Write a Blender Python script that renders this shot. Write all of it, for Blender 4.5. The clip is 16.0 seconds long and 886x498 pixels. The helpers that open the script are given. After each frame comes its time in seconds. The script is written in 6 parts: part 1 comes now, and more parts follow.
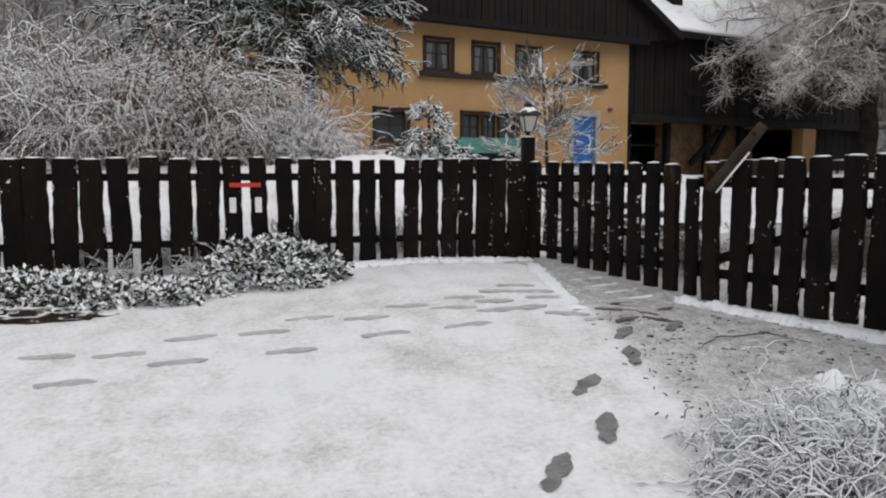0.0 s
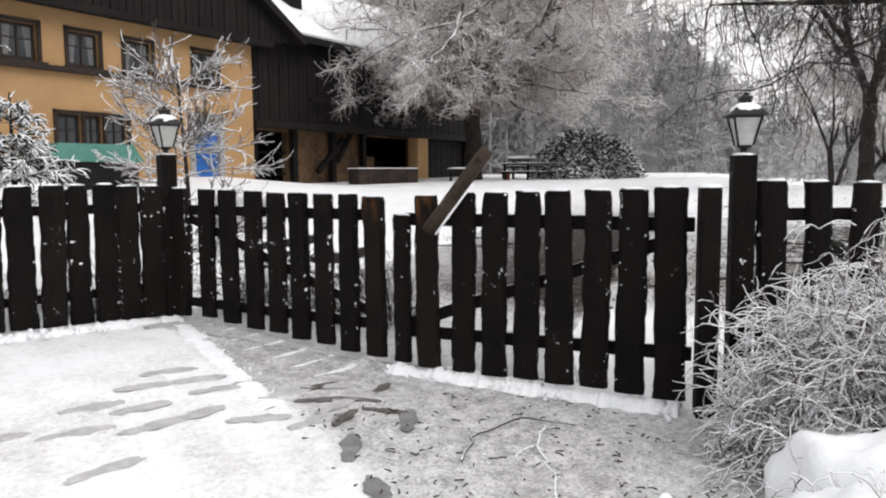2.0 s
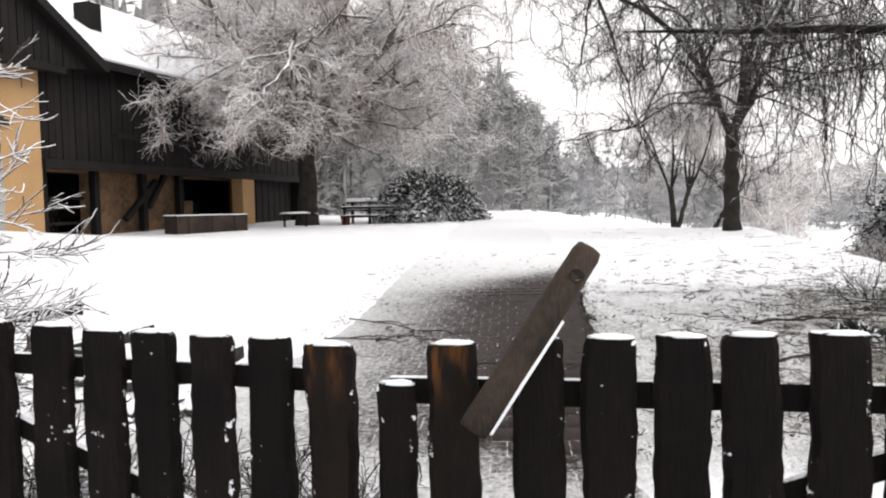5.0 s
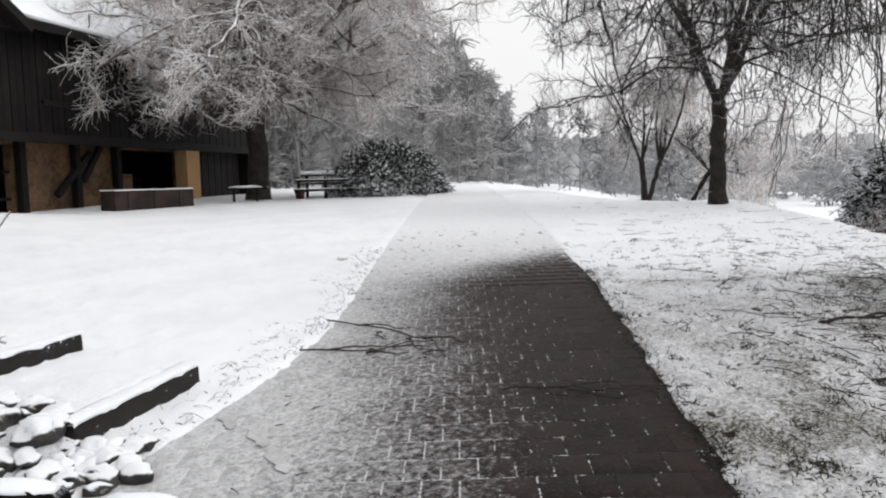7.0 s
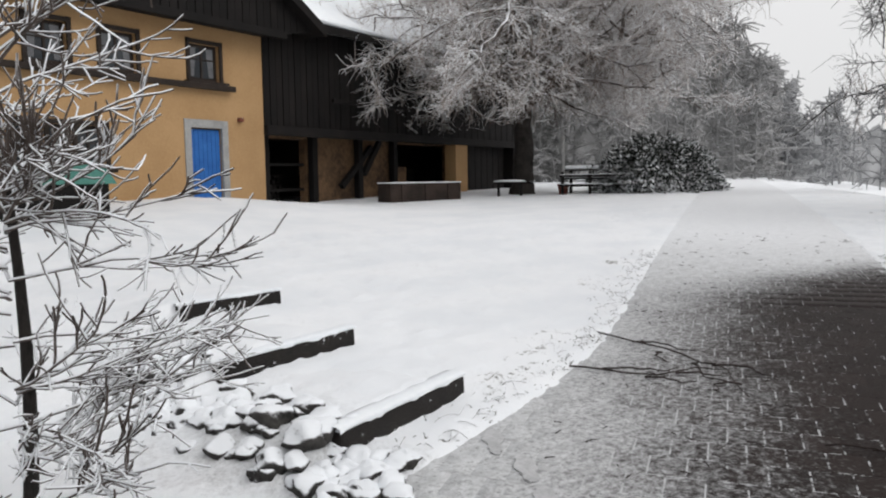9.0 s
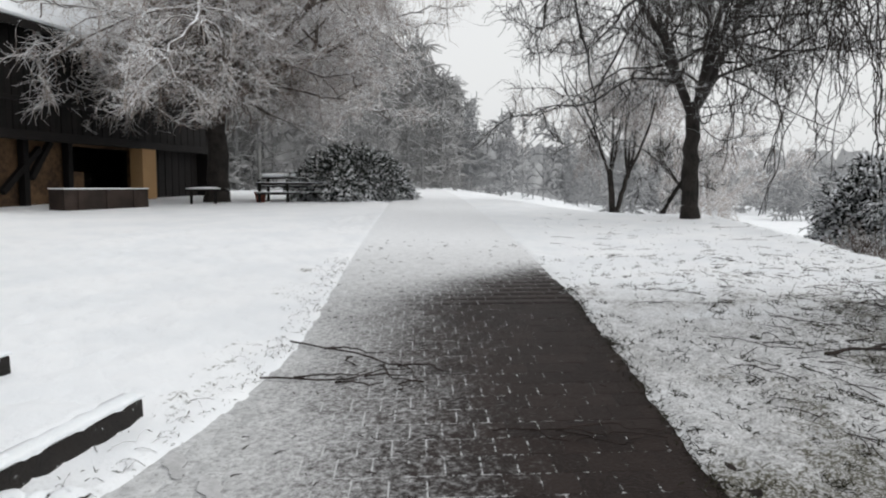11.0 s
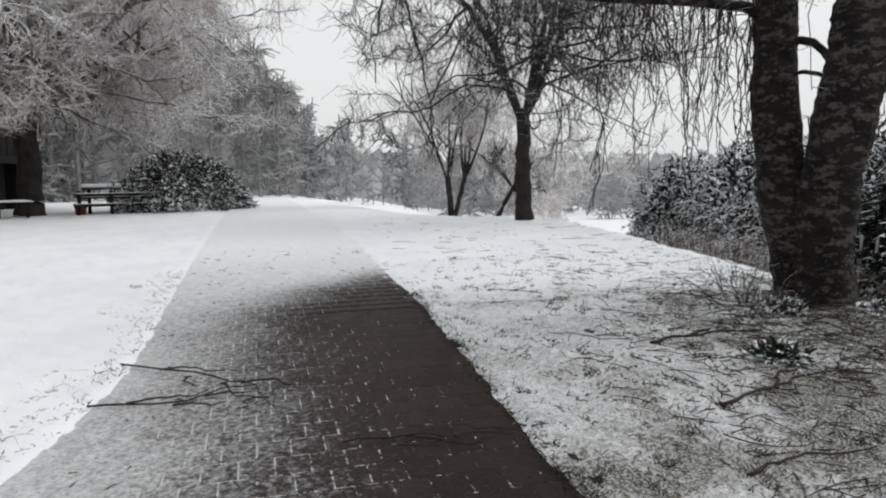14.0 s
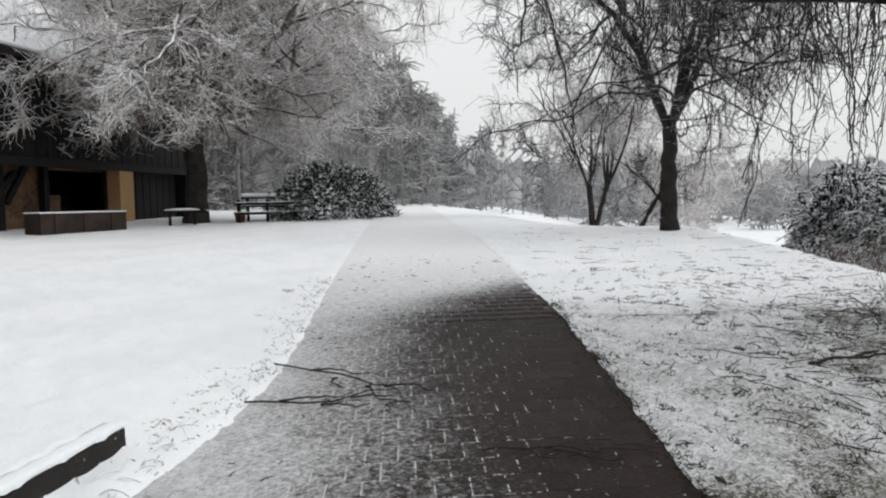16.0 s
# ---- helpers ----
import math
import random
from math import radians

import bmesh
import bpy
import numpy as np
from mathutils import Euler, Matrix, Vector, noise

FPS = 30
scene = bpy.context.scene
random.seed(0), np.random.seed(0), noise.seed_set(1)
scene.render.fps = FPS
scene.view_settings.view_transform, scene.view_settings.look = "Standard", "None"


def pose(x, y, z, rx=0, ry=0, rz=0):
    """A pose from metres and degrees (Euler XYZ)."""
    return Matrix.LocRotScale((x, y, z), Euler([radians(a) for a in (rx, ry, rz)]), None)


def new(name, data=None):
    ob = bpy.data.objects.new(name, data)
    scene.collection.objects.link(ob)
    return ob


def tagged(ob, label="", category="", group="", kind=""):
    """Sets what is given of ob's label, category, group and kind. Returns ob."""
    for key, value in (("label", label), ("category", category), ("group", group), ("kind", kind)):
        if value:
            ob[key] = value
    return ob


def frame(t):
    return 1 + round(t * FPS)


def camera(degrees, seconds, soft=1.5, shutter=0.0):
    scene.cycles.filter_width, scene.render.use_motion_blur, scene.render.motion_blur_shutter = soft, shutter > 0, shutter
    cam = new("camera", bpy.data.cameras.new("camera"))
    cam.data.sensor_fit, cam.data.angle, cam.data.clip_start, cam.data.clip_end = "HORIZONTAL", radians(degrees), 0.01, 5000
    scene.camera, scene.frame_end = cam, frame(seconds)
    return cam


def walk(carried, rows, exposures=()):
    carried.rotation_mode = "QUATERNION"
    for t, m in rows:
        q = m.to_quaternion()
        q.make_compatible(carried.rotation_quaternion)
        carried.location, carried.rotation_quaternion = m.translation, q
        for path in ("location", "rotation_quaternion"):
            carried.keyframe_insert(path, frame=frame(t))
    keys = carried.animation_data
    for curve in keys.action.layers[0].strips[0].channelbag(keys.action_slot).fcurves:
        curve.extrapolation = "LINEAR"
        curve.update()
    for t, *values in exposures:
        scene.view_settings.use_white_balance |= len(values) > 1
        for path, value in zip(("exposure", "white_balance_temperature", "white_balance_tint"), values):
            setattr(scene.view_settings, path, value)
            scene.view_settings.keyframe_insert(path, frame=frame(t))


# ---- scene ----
cam = camera(60.8, 16.0, soft=2.1)
METRES, EYE, TILT, LEAN, TURN = 6.637, 1.5, 0.0, 0.0, 0.0
ROWS = [
    (0.0, 0.0007, 0.0068, -0.0048, 0.15, -5.71, 0.09),
    (0.5, -0.0107, 0.0713, 0.0019, -9.73, -3.71, 1.51),
    (1.0, -0.0111, 0.1310, 0.0105, -19.61, -3.48, 1.23),
    (1.5, -0.0055, 0.1965, 0.0182, -22.13, -5.06, 1.46),
    (2.0, -0.0066, 0.2639, 0.0255, -28.36, -5.60, 0.36),
    (2.5, 0.0037, 0.3403, 0.0286, -30.16, -4.59, 1.35),
    (3.0, 0.0092, 0.4054, 0.0368, -31.95, -4.28, 0.95),
    (3.5, 0.0175, 0.4707, 0.0476, -37.77, -4.37, 1.97),
    (4.0, 0.0460, 0.5303, 0.0568, -38.98, -2.38, 3.12),
    (4.5, 0.0662, 0.5863, 0.0585, -38.43, -3.38, 3.22),
    (5.0, 0.0862, 0.6399, 0.0655, -42.30, -3.02, 1.22),
    (5.2, 0.0968, 0.6616, 0.0650, -42.95, -3.00, 1.17),
    (6.2, 0.145, 0.757, 0.0695, -45.0, -4.4, 1.3),
    (7.3, 0.1875, 0.851, 0.0745, -46.3, -5.35, 1.5),
    (7.5, 0.1927, 0.8624, 0.0755, -45.87, -4.88, 1.75),
    (8.0, 0.2041, 0.8905, 0.0794, -47.35, -4.75, 2.67),
    (8.5, 0.2079, 0.9042, 0.0793, -36.02, -6.14, 0.49),
    (8.7, 0.2085, 0.9035, 0.0793, -31.9, -5.55, 0.8),
    (9.1, 0.2105, 0.902, 0.0792, -25.2, -5.4, 0.7),
    (9.6, 0.214, 0.900, 0.0791, -21.5, -5.3, 0.4),
    (10.1, 0.2175, 0.899, 0.079, -25.5, -5.2, 0.2),
    (10.5, 0.220, 0.8985, 0.079, -34.5, -5.1, 0.0),
    (10.8, 0.2215, 0.8984, 0.079, -43.0, -4.95, 0.0),
    (11.0, 0.2224, 0.8984, 0.079, -49.06, -4.88, 0.01),
    (11.5, 0.2254, 0.9, 0.0801, -63.7, -4.52, 1.23),
    (12.0, 0.2251, 0.9041, 0.0799, -65.63, -4.54, 1.23),
    (12.5, 0.2262, 0.9041, 0.0799, -65.7, -4.68, 0.71),
    (13.0, 0.227, 0.9042, 0.0797, -63.56, -5.09, 0.85),
    (13.5, 0.2262, 0.9036, 0.0797, -61.96, -4.8, 1.24),
    (14.0, 0.2254, 0.9025, 0.0801, -61.13, -4.58, 1.14),
    (14.5, 0.2254, 0.901, 0.0808, -59.37, -4.11, 1.04),
    (15.0, 0.2254, 0.8981, 0.082, -58.21, -2.91, 1.36),
    (15.5, 0.2245, 0.8972, 0.0823, -55.67, -2.82, 1.56),
    (16.0, 0.2224, 0.902, 0.0814, -50.58, -3.7, 1.13),
]
EXPOSURES = [(0.0, -0.25, 6600, 11), (1.0, 0.10, 6600, 11), (2.0, 0.40, 6650, 11.5), (3.0, 0.58, 6750, 13), (3.5, 0.65, 6750, 13), (5.0, 0.72, 6700, 12), (7.3, 0.17, 6500, 10), (8.5, 0.03, 6500, 10), (11.0, 0.08, 6450, 8), (12.5, 0.05, 6450, 8), (16.0, 0.08, 6450, 8)]
walk(cam, [(t, pose(0, 0, EYE, TILT, LEAN, TURN) @ pose(METRES * x, METRES * y, METRES * z, 90 + pitch, roll, yaw)) for t, x, y, z, yaw, pitch, roll in ROWS], EXPOSURES)

# ---- light: an overcast winter sky ----
world = bpy.data.worlds.new("overcast_sky")
scene.world = world
world.use_nodes = True
wn = world.node_tree
sky = wn.nodes.new("ShaderNodeTexSky")
sky.sky_type, sky.sun_disc = "NISHITA", False
sky.sun_elevation, sky.sun_rotation = radians(38), radians(150)
sky.air_density, sky.dust_density, sky.ozone_density = 1.0, 6.0, 1.0
grey = wn.nodes.new("ShaderNodeHueSaturation")
grey.inputs["Saturation"].default_value = 0.12
wn.links.new(sky.outputs[0], grey.inputs["Color"])
cloud = wn.nodes.new("ShaderNodeMix")
cloud.data_type = "RGBA"
cloud.inputs[0].default_value = 0.88
cloud.inputs[7].default_value = (5.7, 5.7, 5.75, 1.0)
wn.links.new(grey.outputs[0], cloud.inputs[6])
# an overcast sky grows brighter towards the zenith
up = wn.nodes.new("ShaderNodeSeparateXYZ")
wn.links.new(wn.nodes.new("ShaderNodeTexCoord").outputs["Generated"], up.inputs[0])
lift = wn.nodes.new("ShaderNodeMapRange")
lift.inputs[1].default_value, lift.inputs[2].default_value = 0.0, 1.0
lift.inputs[3].default_value, lift.inputs[4].default_value = 0.95, 1.18
wn.links.new(up.outputs[2], lift.inputs[0])
dome = wn.nodes.new("ShaderNodeVectorMath")
dome.operation = "SCALE"
wn.links.new(cloud.outputs[2], dome.inputs[0])
wn.links.new(lift.outputs[0], dome.inputs["Scale"])
wn.links.new(dome.outputs[0], wn.nodes["Background"].inputs["Color"])
wn.nodes["Background"].inputs["Strength"].default_value = 0.15
sun = new("sun", bpy.data.lights.new("sun", "SUN"))
sun.data.energy, sun.data.angle, sun.data.color = 0.75, radians(40), (1.0, 0.98, 0.95)
sun.matrix_basis = pose(0, 0, 30, 52, 0, 30)

# ---- materials ----


def nodes_of(name):
    m = bpy.data.materials.new(name)
    m.use_nodes = True
    t = m.node_tree
    return m, t, t.nodes["Principled BSDF"]


def put(t, kind, **given):
    """A node with its inputs set by name or number; a socket is linked, a value stored."""
    n = t.nodes.new("ShaderNode" + kind)
    for key, value in given.items():
        if key.startswith("i_"):
            s = n.inputs[int(key[2:])]
        elif key.startswith("p_"):
            if key == "p_operation":
                n.operation = value
            elif key == "p_attribute":
                n.attribute_name = value
            elif key == "p_clamp":
                n.use_clamp = value
            continue
        else:
            s = n.inputs[key]
        if isinstance(value, bpy.types.NodeSocket):
            t.links.new(value, s)
        else:
            s.default_value = value
    return n


def calc(t, op, a, b=0.0, c=0.0, clamp=False):
    n = put(t, "Math", p_operation=op, p_clamp=clamp, i_0=a, i_1=b, i_2=c)
    return n.outputs[0]


def mix(t, f, a, b):
    n = t.nodes.new("ShaderNodeMix")
    n.data_type = "RGBA"
    for s, v in ((n.inputs[0], f), (n.inputs[6], a), (n.inputs[7], b)):
        if isinstance(v, bpy.types.NodeSocket):
            t.links.new(v, s)
        else:
            s.default_value = (*v, 1.0) if isinstance(v, tuple) else v
    return n.outputs[2]


def smooth(t, value, low, high):
    n = t.nodes.new("ShaderNodeMapRange")
    n.interpolation_type = "SMOOTHSTEP"
    t.links.new(value, n.inputs[0])
    n.inputs[1].default_value, n.inputs[2].default_value = low, high
    return n.outputs[0]


def grain(t, scale, detail=4.0, rough=0.6, stretch=None):
    at = put(t, "NewGeometry").outputs["Position"]
    if stretch:
        at = put(t, "Mapping", Vector=at, Scale=stretch).outputs[0]
    n = put(t, "TexNoise", Vector=at, Scale=scale, Detail=detail, Roughness=rough)
    return n.outputs[0]


def relief(t, shader, height, strength, distance=0.01):
    b = put(t, "Bump", Height=height, Strength=strength, Distance=distance)
    t.links.new(b.outputs[0], shader.inputs["Normal"])


SNOW = (0.83, 0.85, 0.88)


def surface(name, dark, light, scale=8.0, rough=0.8, bump=0.3, fine=60.0, stretch=None, snow=None, metal=0.0, tint=0.0, distance=0.01, spec=0.25, fleck=0.0):
    """A two-scale surface; snow=(low, high): snow lies where the surface's normal points up by so much."""
    m, t, s = nodes_of(name)
    big, small = grain(t, scale, 3.0), grain(t, fine, 5.0, 0.7, stretch)
    f = calc(t, "ADD", calc(t, "MULTIPLY", big, 0.6), calc(t, "MULTIPLY", small, 0.55))
    colour = mix(t, smooth(t, f, 0.35, 0.8), dark, light)
    if tint:
        r = put(t, "ObjectInfo").outputs["Random"]
        h = put(t, "HueSaturation", Color=colour, Value=calc(t, "ADD", calc(t, "MULTIPLY", r, 2 * tint), 1 - tint))
        colour = h.outputs[0]
    rgh = rough
    if snow:
        up = put(t, "SeparateXYZ", i_0=put(t, "NewGeometry").outputs["Normal"]).outputs[2]
        lie = calc(t, "ADD", up, calc(t, "MULTIPLY", calc(t, "SUBTRACT", grain(t, 3.0, 4.0), 0.5), 1.2))
        lie = calc(t, "ADD", lie, calc(t, "MULTIPLY", calc(t, "SUBTRACT", small, 0.5), 0.6))
        f2 = smooth(t, lie, *snow)
        colour = mix(t, f2, colour, SNOW)
        rgh = calc(t, "ADD", calc(t, "MULTIPLY", f2, 0.7 - rough), rough)
    if fleck:
        spot = smooth(t, calc(t, "ADD", calc(t, "MULTIPLY", grain(t, 26.0, 3.0), 0.7), calc(t, "MULTIPLY", big, 0.3)), 0.62 - fleck, 0.66 - fleck)
        colour = mix(t, spot, colour, SNOW)
    t.links.new(colour, s.inputs["Base Color"])
    s.inputs["Specular IOR Level"].default_value = spec
    if isinstance(rgh, bpy.types.NodeSocket):
        t.links.new(rgh, s.inputs["Roughness"])
    else:
        s.inputs["Roughness"].default_value = rgh
    s.inputs["Metallic"].default_value = metal
    relief(t, s, small, bump, distance)
    return m


M = {}
M["board"] = surface("dark_stained_board", (0.0012, 0.001, 0.001), (0.0095, 0.007, 0.006), 3, 0.75, 0.8, 34, (4, 4, 0.35), snow=(0.75, 1.0), tint=0.3, spec=0.12, fleck=-0.034)
M["board_edge"] = surface("waney_board_edge", (0.002, 0.0017, 0.0016), (0.012, 0.009, 0.008), 5, 0.85, 0.8, 30, (3, 3, 1.5), snow=(0.75, 1.0), tint=0.3, spec=0.1, fleck=0.004)
M["board_worn"] = surface("worn_brown_board", (0.0025, 0.002, 0.0018), (0.012, 0.0075, 0.005), 4, 0.75, 0.6, 30, (6, 6, 0.5), snow=(0.8, 1.05), spec=0.15)


def bare_heads(m):
    """Stain worn off the boards' heads, down to orange-brown wood."""
    t = m.node_tree
    s = t.nodes["Principled BSDF"]
    old = s.inputs["Base Color"].links[0].from_socket
    z = put(t, "SeparateXYZ", i_0=put(t, "NewGeometry").outputs["Position"]).outputs[2]
    f = calc(t, "MULTIPLY", smooth(t, z, 1.34, 1.52), smooth(t, grain(t, 16.0, 3.0, 0.6, (1, 1, 0.25)), 0.42, 0.68))
    up = put(t, "SeparateXYZ", i_0=put(t, "NewGeometry").outputs["Normal"]).outputs[2]
    f = calc(t, "MULTIPLY", f, calc(t, "LESS_THAN", up, 0.6))
    t.links.new(mix(t, f, old, (0.11, 0.042, 0.012)), s.inputs["Base Color"])


bare_heads(M["board_worn"])
M["pole_wood"] = surface("weathered_pole", (0.009, 0.0066, 0.005), (0.055, 0.039, 0.029), 5, 0.7, 0.6, 30, (5, 5, 0.6), snow=(0.9, 1.2), spec=0.2)
M["snow"] = surface("lying_snow", (0.76, 0.79, 0.83), (0.86, 0.88, 0.9), 2.0, 0.6, 0.5, 30)
M["iron"] = surface("black_iron", (0.008, 0.008, 0.009), (0.025, 0.024, 0.023), 12, 0.45, 0.15, 80, metal=0.3)
M["plaster"] = surface("ochre_plaster", (0.33, 0.20, 0.094), (0.42, 0.265, 0.132), 0.8, 0.9, 0.25, 20)
# stains, plus the overhang's shade painted in as a darker ochre
M["shaded_plaster"] = surface("stained_shaded_ochre_plaster", (0.035, 0.022, 0.015), (0.18, 0.108, 0.057), 1.1, 0.9, 0.4, 7)
M["old_wood"] = surface("weathered_dark_wood", (0.0026, 0.002, 0.0019), (0.0095, 0.0072, 0.0066), 1.2, 0.8, 0.5, 12, (8, 8, 0.4), tint=0.25)
M["trough_wood"] = surface("brown_trough_wood", (0.012, 0.0085, 0.007), (0.045, 0.031, 0.025), 2, 0.8, 0.5, 14, (3, 3, 3))
M["frame_wood"] = surface("brown_window_wood", (0.012, 0.008, 0.006), (0.03, 0.02, 0.015), 5, 0.6, 0.2, 30)
M["door_blue"] = surface("blue_painted_door", (0.015, 0.09, 0.30), (0.03, 0.14, 0.42), 3, 0.5, 0.2, 25)
M["stone_grey"] = surface("grey_stone_surround", (0.22, 0.22, 0.22), (0.36, 0.36, 0.35), 3, 0.85, 0.3, 25)
M["curtain"] = surface("white_curtain", (0.10, 0.105, 0.11), (0.19, 0.19, 0.20), 3, 0.9, 0.1, 20)
M["teal"] = surface("green_painted_boards", (0.05, 0.16, 0.13), (0.09, 0.24, 0.2), 3, 0.6, 0.2, 20, snow=(0.8, 1.1))
M["rimed_bark"] = surface("rimed_branch_bark", (0.05, 0.04, 0.034), (0.16, 0.135, 0.12), 2, 0.9, 0.5, 22, snow=(0.35, 1.05))
M["bark"] = surface("grey_brown_bark", (0.010, 0.0085, 0.0078), (0.042, 0.036, 0.032), 4, 0.9, 0.9, 22, (2, 2, 0.5), snow=(0.75, 1.15), distance=0.03)
M["birch"] = surface("old_birch_bark", (0.0024, 0.002, 0.0018), (0.022, 0.018, 0.016), 3.5, 0.9, 1.0, 13, (0.8, 0.8, 2.2), snow=(0.85, 1.25), distance=0.04)


def lichen(m):
    """Pale flaking patches on old bark."""
    t = m.node_tree
    s = t.nodes["Principled BSDF"]
    old = s.inputs["Base Color"].links[0].from_socket
    f = smooth(t, calc(t, "ADD", calc(t, "MULTIPLY", grain(t, 10.0, 5.0, 0.7, (0.6, 0.6, 1.5)), 0.75), calc(t, "MULTIPLY", grain(t, 28.0, 3.0), 0.3)), 0.52, 0.61)
    t.links.new(mix(t, calc(t, "MULTIPLY", f, 0.6), old, (0.12, 0.109, 0.102)), s.inputs["Base Color"])


lichen(M["birch"])
M["twig"] = surface("dark_twig", (0.016, 0.0135, 0.012), (0.048, 0.040, 0.036), 4, 0.85, 0.2, 30, snow=(0.55, 1.1))
M["frost_twig"] = surface("snowy_twig", (0.05, 0.038, 0.032), (0.14, 0.108, 0.092), 3, 0.85, 0.2, 30, snow=(-0.25, 0.35))
M["white_twig"] = surface("snow_clad_twig", (0.05, 0.04, 0.034), (0.16, 0.13, 0.115), 1.2, 0.85, 0.2, 14, snow=(-0.55, 0.05))
M["red_twig"] = surface("reddish_snowy_twig", (0.075, 0.043, 0.033), (0.25, 0.155, 0.12), 2, 0.85, 0.2, 30, snow=(-0.2, 0.45))
M["rime_tree"] = surface("rimed_brown_twig", (0.23, 0.178, 0.152), (0.60, 0.54, 0.50), 0.35, 0.9, 0.2, 20, snow=(-0.32, 0.55))
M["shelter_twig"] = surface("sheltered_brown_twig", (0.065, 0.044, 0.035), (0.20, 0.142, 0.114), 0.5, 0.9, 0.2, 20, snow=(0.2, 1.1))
M["needles"] = surface("dark_snowy_needles", (0.010, 0.016, 0.011), (0.035, 0.045, 0.034), 2, 0.7, 0.3, 20, snow=(0.15, 0.6))
M["snowy_needles"] = surface("needles_under_snow", (0.014, 0.02, 0.014), (0.045, 0.055, 0.042), 2, 0.7, 0.3, 20, snow=(-0.15, 0.3))
M["juniper"] = surface("snowy_juniper_twig", (0.05, 0.037, 0.03), (0.19, 0.14, 0.12), 3, 0.8, 0.2, 30, snow=(-0.35, 0.25))
M["dusty_leaf"] = surface("dusted_evergreen_leaf", (0.012, 0.016, 0.013), (0.04, 0.045, 0.038), 2, 0.7, 0.2, 20, snow=(0.2, 0.7))
M["bare_twig"] = surface("wet_bare_twig", (0.010, 0.007, 0.006), (0.04, 0.028, 0.024), 6, 0.7, 0.2, 30)
M["bush_twig"] = surface("brown_snowy_twig", (0.065, 0.042, 0.034), (0.20, 0.132, 0.108), 1.2, 0.85, 0.2, 14, snow=(0.0, 0.55))
M["leaf"] = surface("dark_evergreen_leaf", (0.010, 0.016, 0.010), (0.035, 0.045, 0.03), 4, 0.45, 0.2, 20, snow=(0.35, 0.85))
M["snow_leaf"] = surface("leaf_under_snow", (0.012, 0.018, 0.010), (0.045, 0.05, 0.03), 4, 0.6, 0.2, 20, snow=(-0.35, 0.2))
# distance haze is put into this pale base colour
M["mist_wood"] = surface("haze_pale_far_wood", (0.33, 0.333, 0.34), (0.43, 0.433, 0.44), 0.06, 1.0, 0.1, 0.8)
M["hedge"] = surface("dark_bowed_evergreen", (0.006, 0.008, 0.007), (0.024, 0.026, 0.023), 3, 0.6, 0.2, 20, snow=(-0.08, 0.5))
# a darker base than hedge, with less snow lying on it
M["dark_hedge"] = surface("darker_evergreen_less_snow", (0.003, 0.0045, 0.004), (0.014, 0.016, 0.014), 3, 0.6, 0.2, 20, snow=(0.72, 1.2))
M["pale_lath"] = surface("bleached_lath", (0.30, 0.295, 0.28), (0.5, 0.49, 0.47), 4, 0.85, 0.3, 30, snow=(0.7, 1.0))
M["soil"] = surface("wet_bark_mulch", (0.006, 0.005, 0.004), (0.03, 0.022, 0.016), 8, 0.8, 0.6, 40, snow=(0.55, 0.95))
# grey for frost, and for distance haze painted into the colour
M["far_wood"] = surface("frosted_haze_grey_wood", (0.24, 0.237, 0.237), (0.36, 0.358, 0.358), 0.15, 1.0, 0.1, 3, snow=(0.75, 2.0))
M["rock"] = surface("grey_field_stone", (0.012, 0.011, 0.010), (0.07, 0.066, 0.062), 5, 0.85, 0.7, 30, snow=(0.25, 0.55))
M["sleeper"] = surface("wet_dark_sleeper", (0.004, 0.0033, 0.003), (0.02, 0.0155, 0.013), 5, 0.6, 0.6, 24, (3, 3, 3), snow=(0.6, 0.9), fleck=-0.02)
M["red_sign"] = surface("red_painted_plate", (0.42, 0.02, 0.02), (0.55, 0.04, 0.035), 6, 0.5, 0.1, 40)
M["white_paint"] = surface("white_paint", (0.6, 0.6, 0.6), (0.75, 0.75, 0.75), 6, 0.6, 0.1, 40)
M["rust"] = surface("rust_red_paint", (0.10, 0.03, 0.02), (0.2, 0.06, 0.04), 4, 0.7, 0.2, 30, snow=(0.75, 1.0))
M["soft_slush"] = surface("half_melted_print", (0.33, 0.33, 0.335), (0.54, 0.54, 0.55), 9, 0.55, 0.3, 60)
M["wet_print"] = surface("wet_brown_print", (0.06, 0.055, 0.05), (0.17, 0.16, 0.15), 9, 0.6, 0.3, 60)
M["slush"] = surface("slushy_wet_asphalt", (0.12, 0.12, 0.12), (0.26, 0.26, 0.265), 9, 0.55, 0.3, 60)


def glass_material():
    m, t, s = nodes_of("window_glass")
    s.inputs["Base Color"].default_value = (0.03, 0.035, 0.04, 1)
    s.inputs["Roughness"].default_value = 0.08
    m2, t2, s2 = nodes_of("frosted_lamp_glass")
    c = mix(t2, smooth(t2, grain(t2, 14), 0.3, 0.7), (0.50, 0.51, 0.50), (0.66, 0.67, 0.66))
    t2.links.new(c, s2.inputs["Base Color"])
    s2.inputs["Roughness"].default_value = 0.3
    s2.inputs["Transmission Weight"].default_value = 0.35
    return m, m2


M["glass"], M["lamp_glass"] = glass_material()

# The driveway: its right edge and its heading.
PX, PY, HX, HY = 4.536, 6.803, 0.735, 0.678
WIDTH = 2.34


def flare(a):
    """How much wider the drive is towards the gate."""
    d = np.clip(2.0 - a, -1.2, 4.0)
    return 0.30 * np.where(d > 1.2, d, (d + 1.2) ** 2 / 4.8)


def nook(a):
    """How far the lawn reaches in over the drive's straight right edge near the gate."""
    return 0.045 * np.clip(4.2 - a, 0, 5.0)


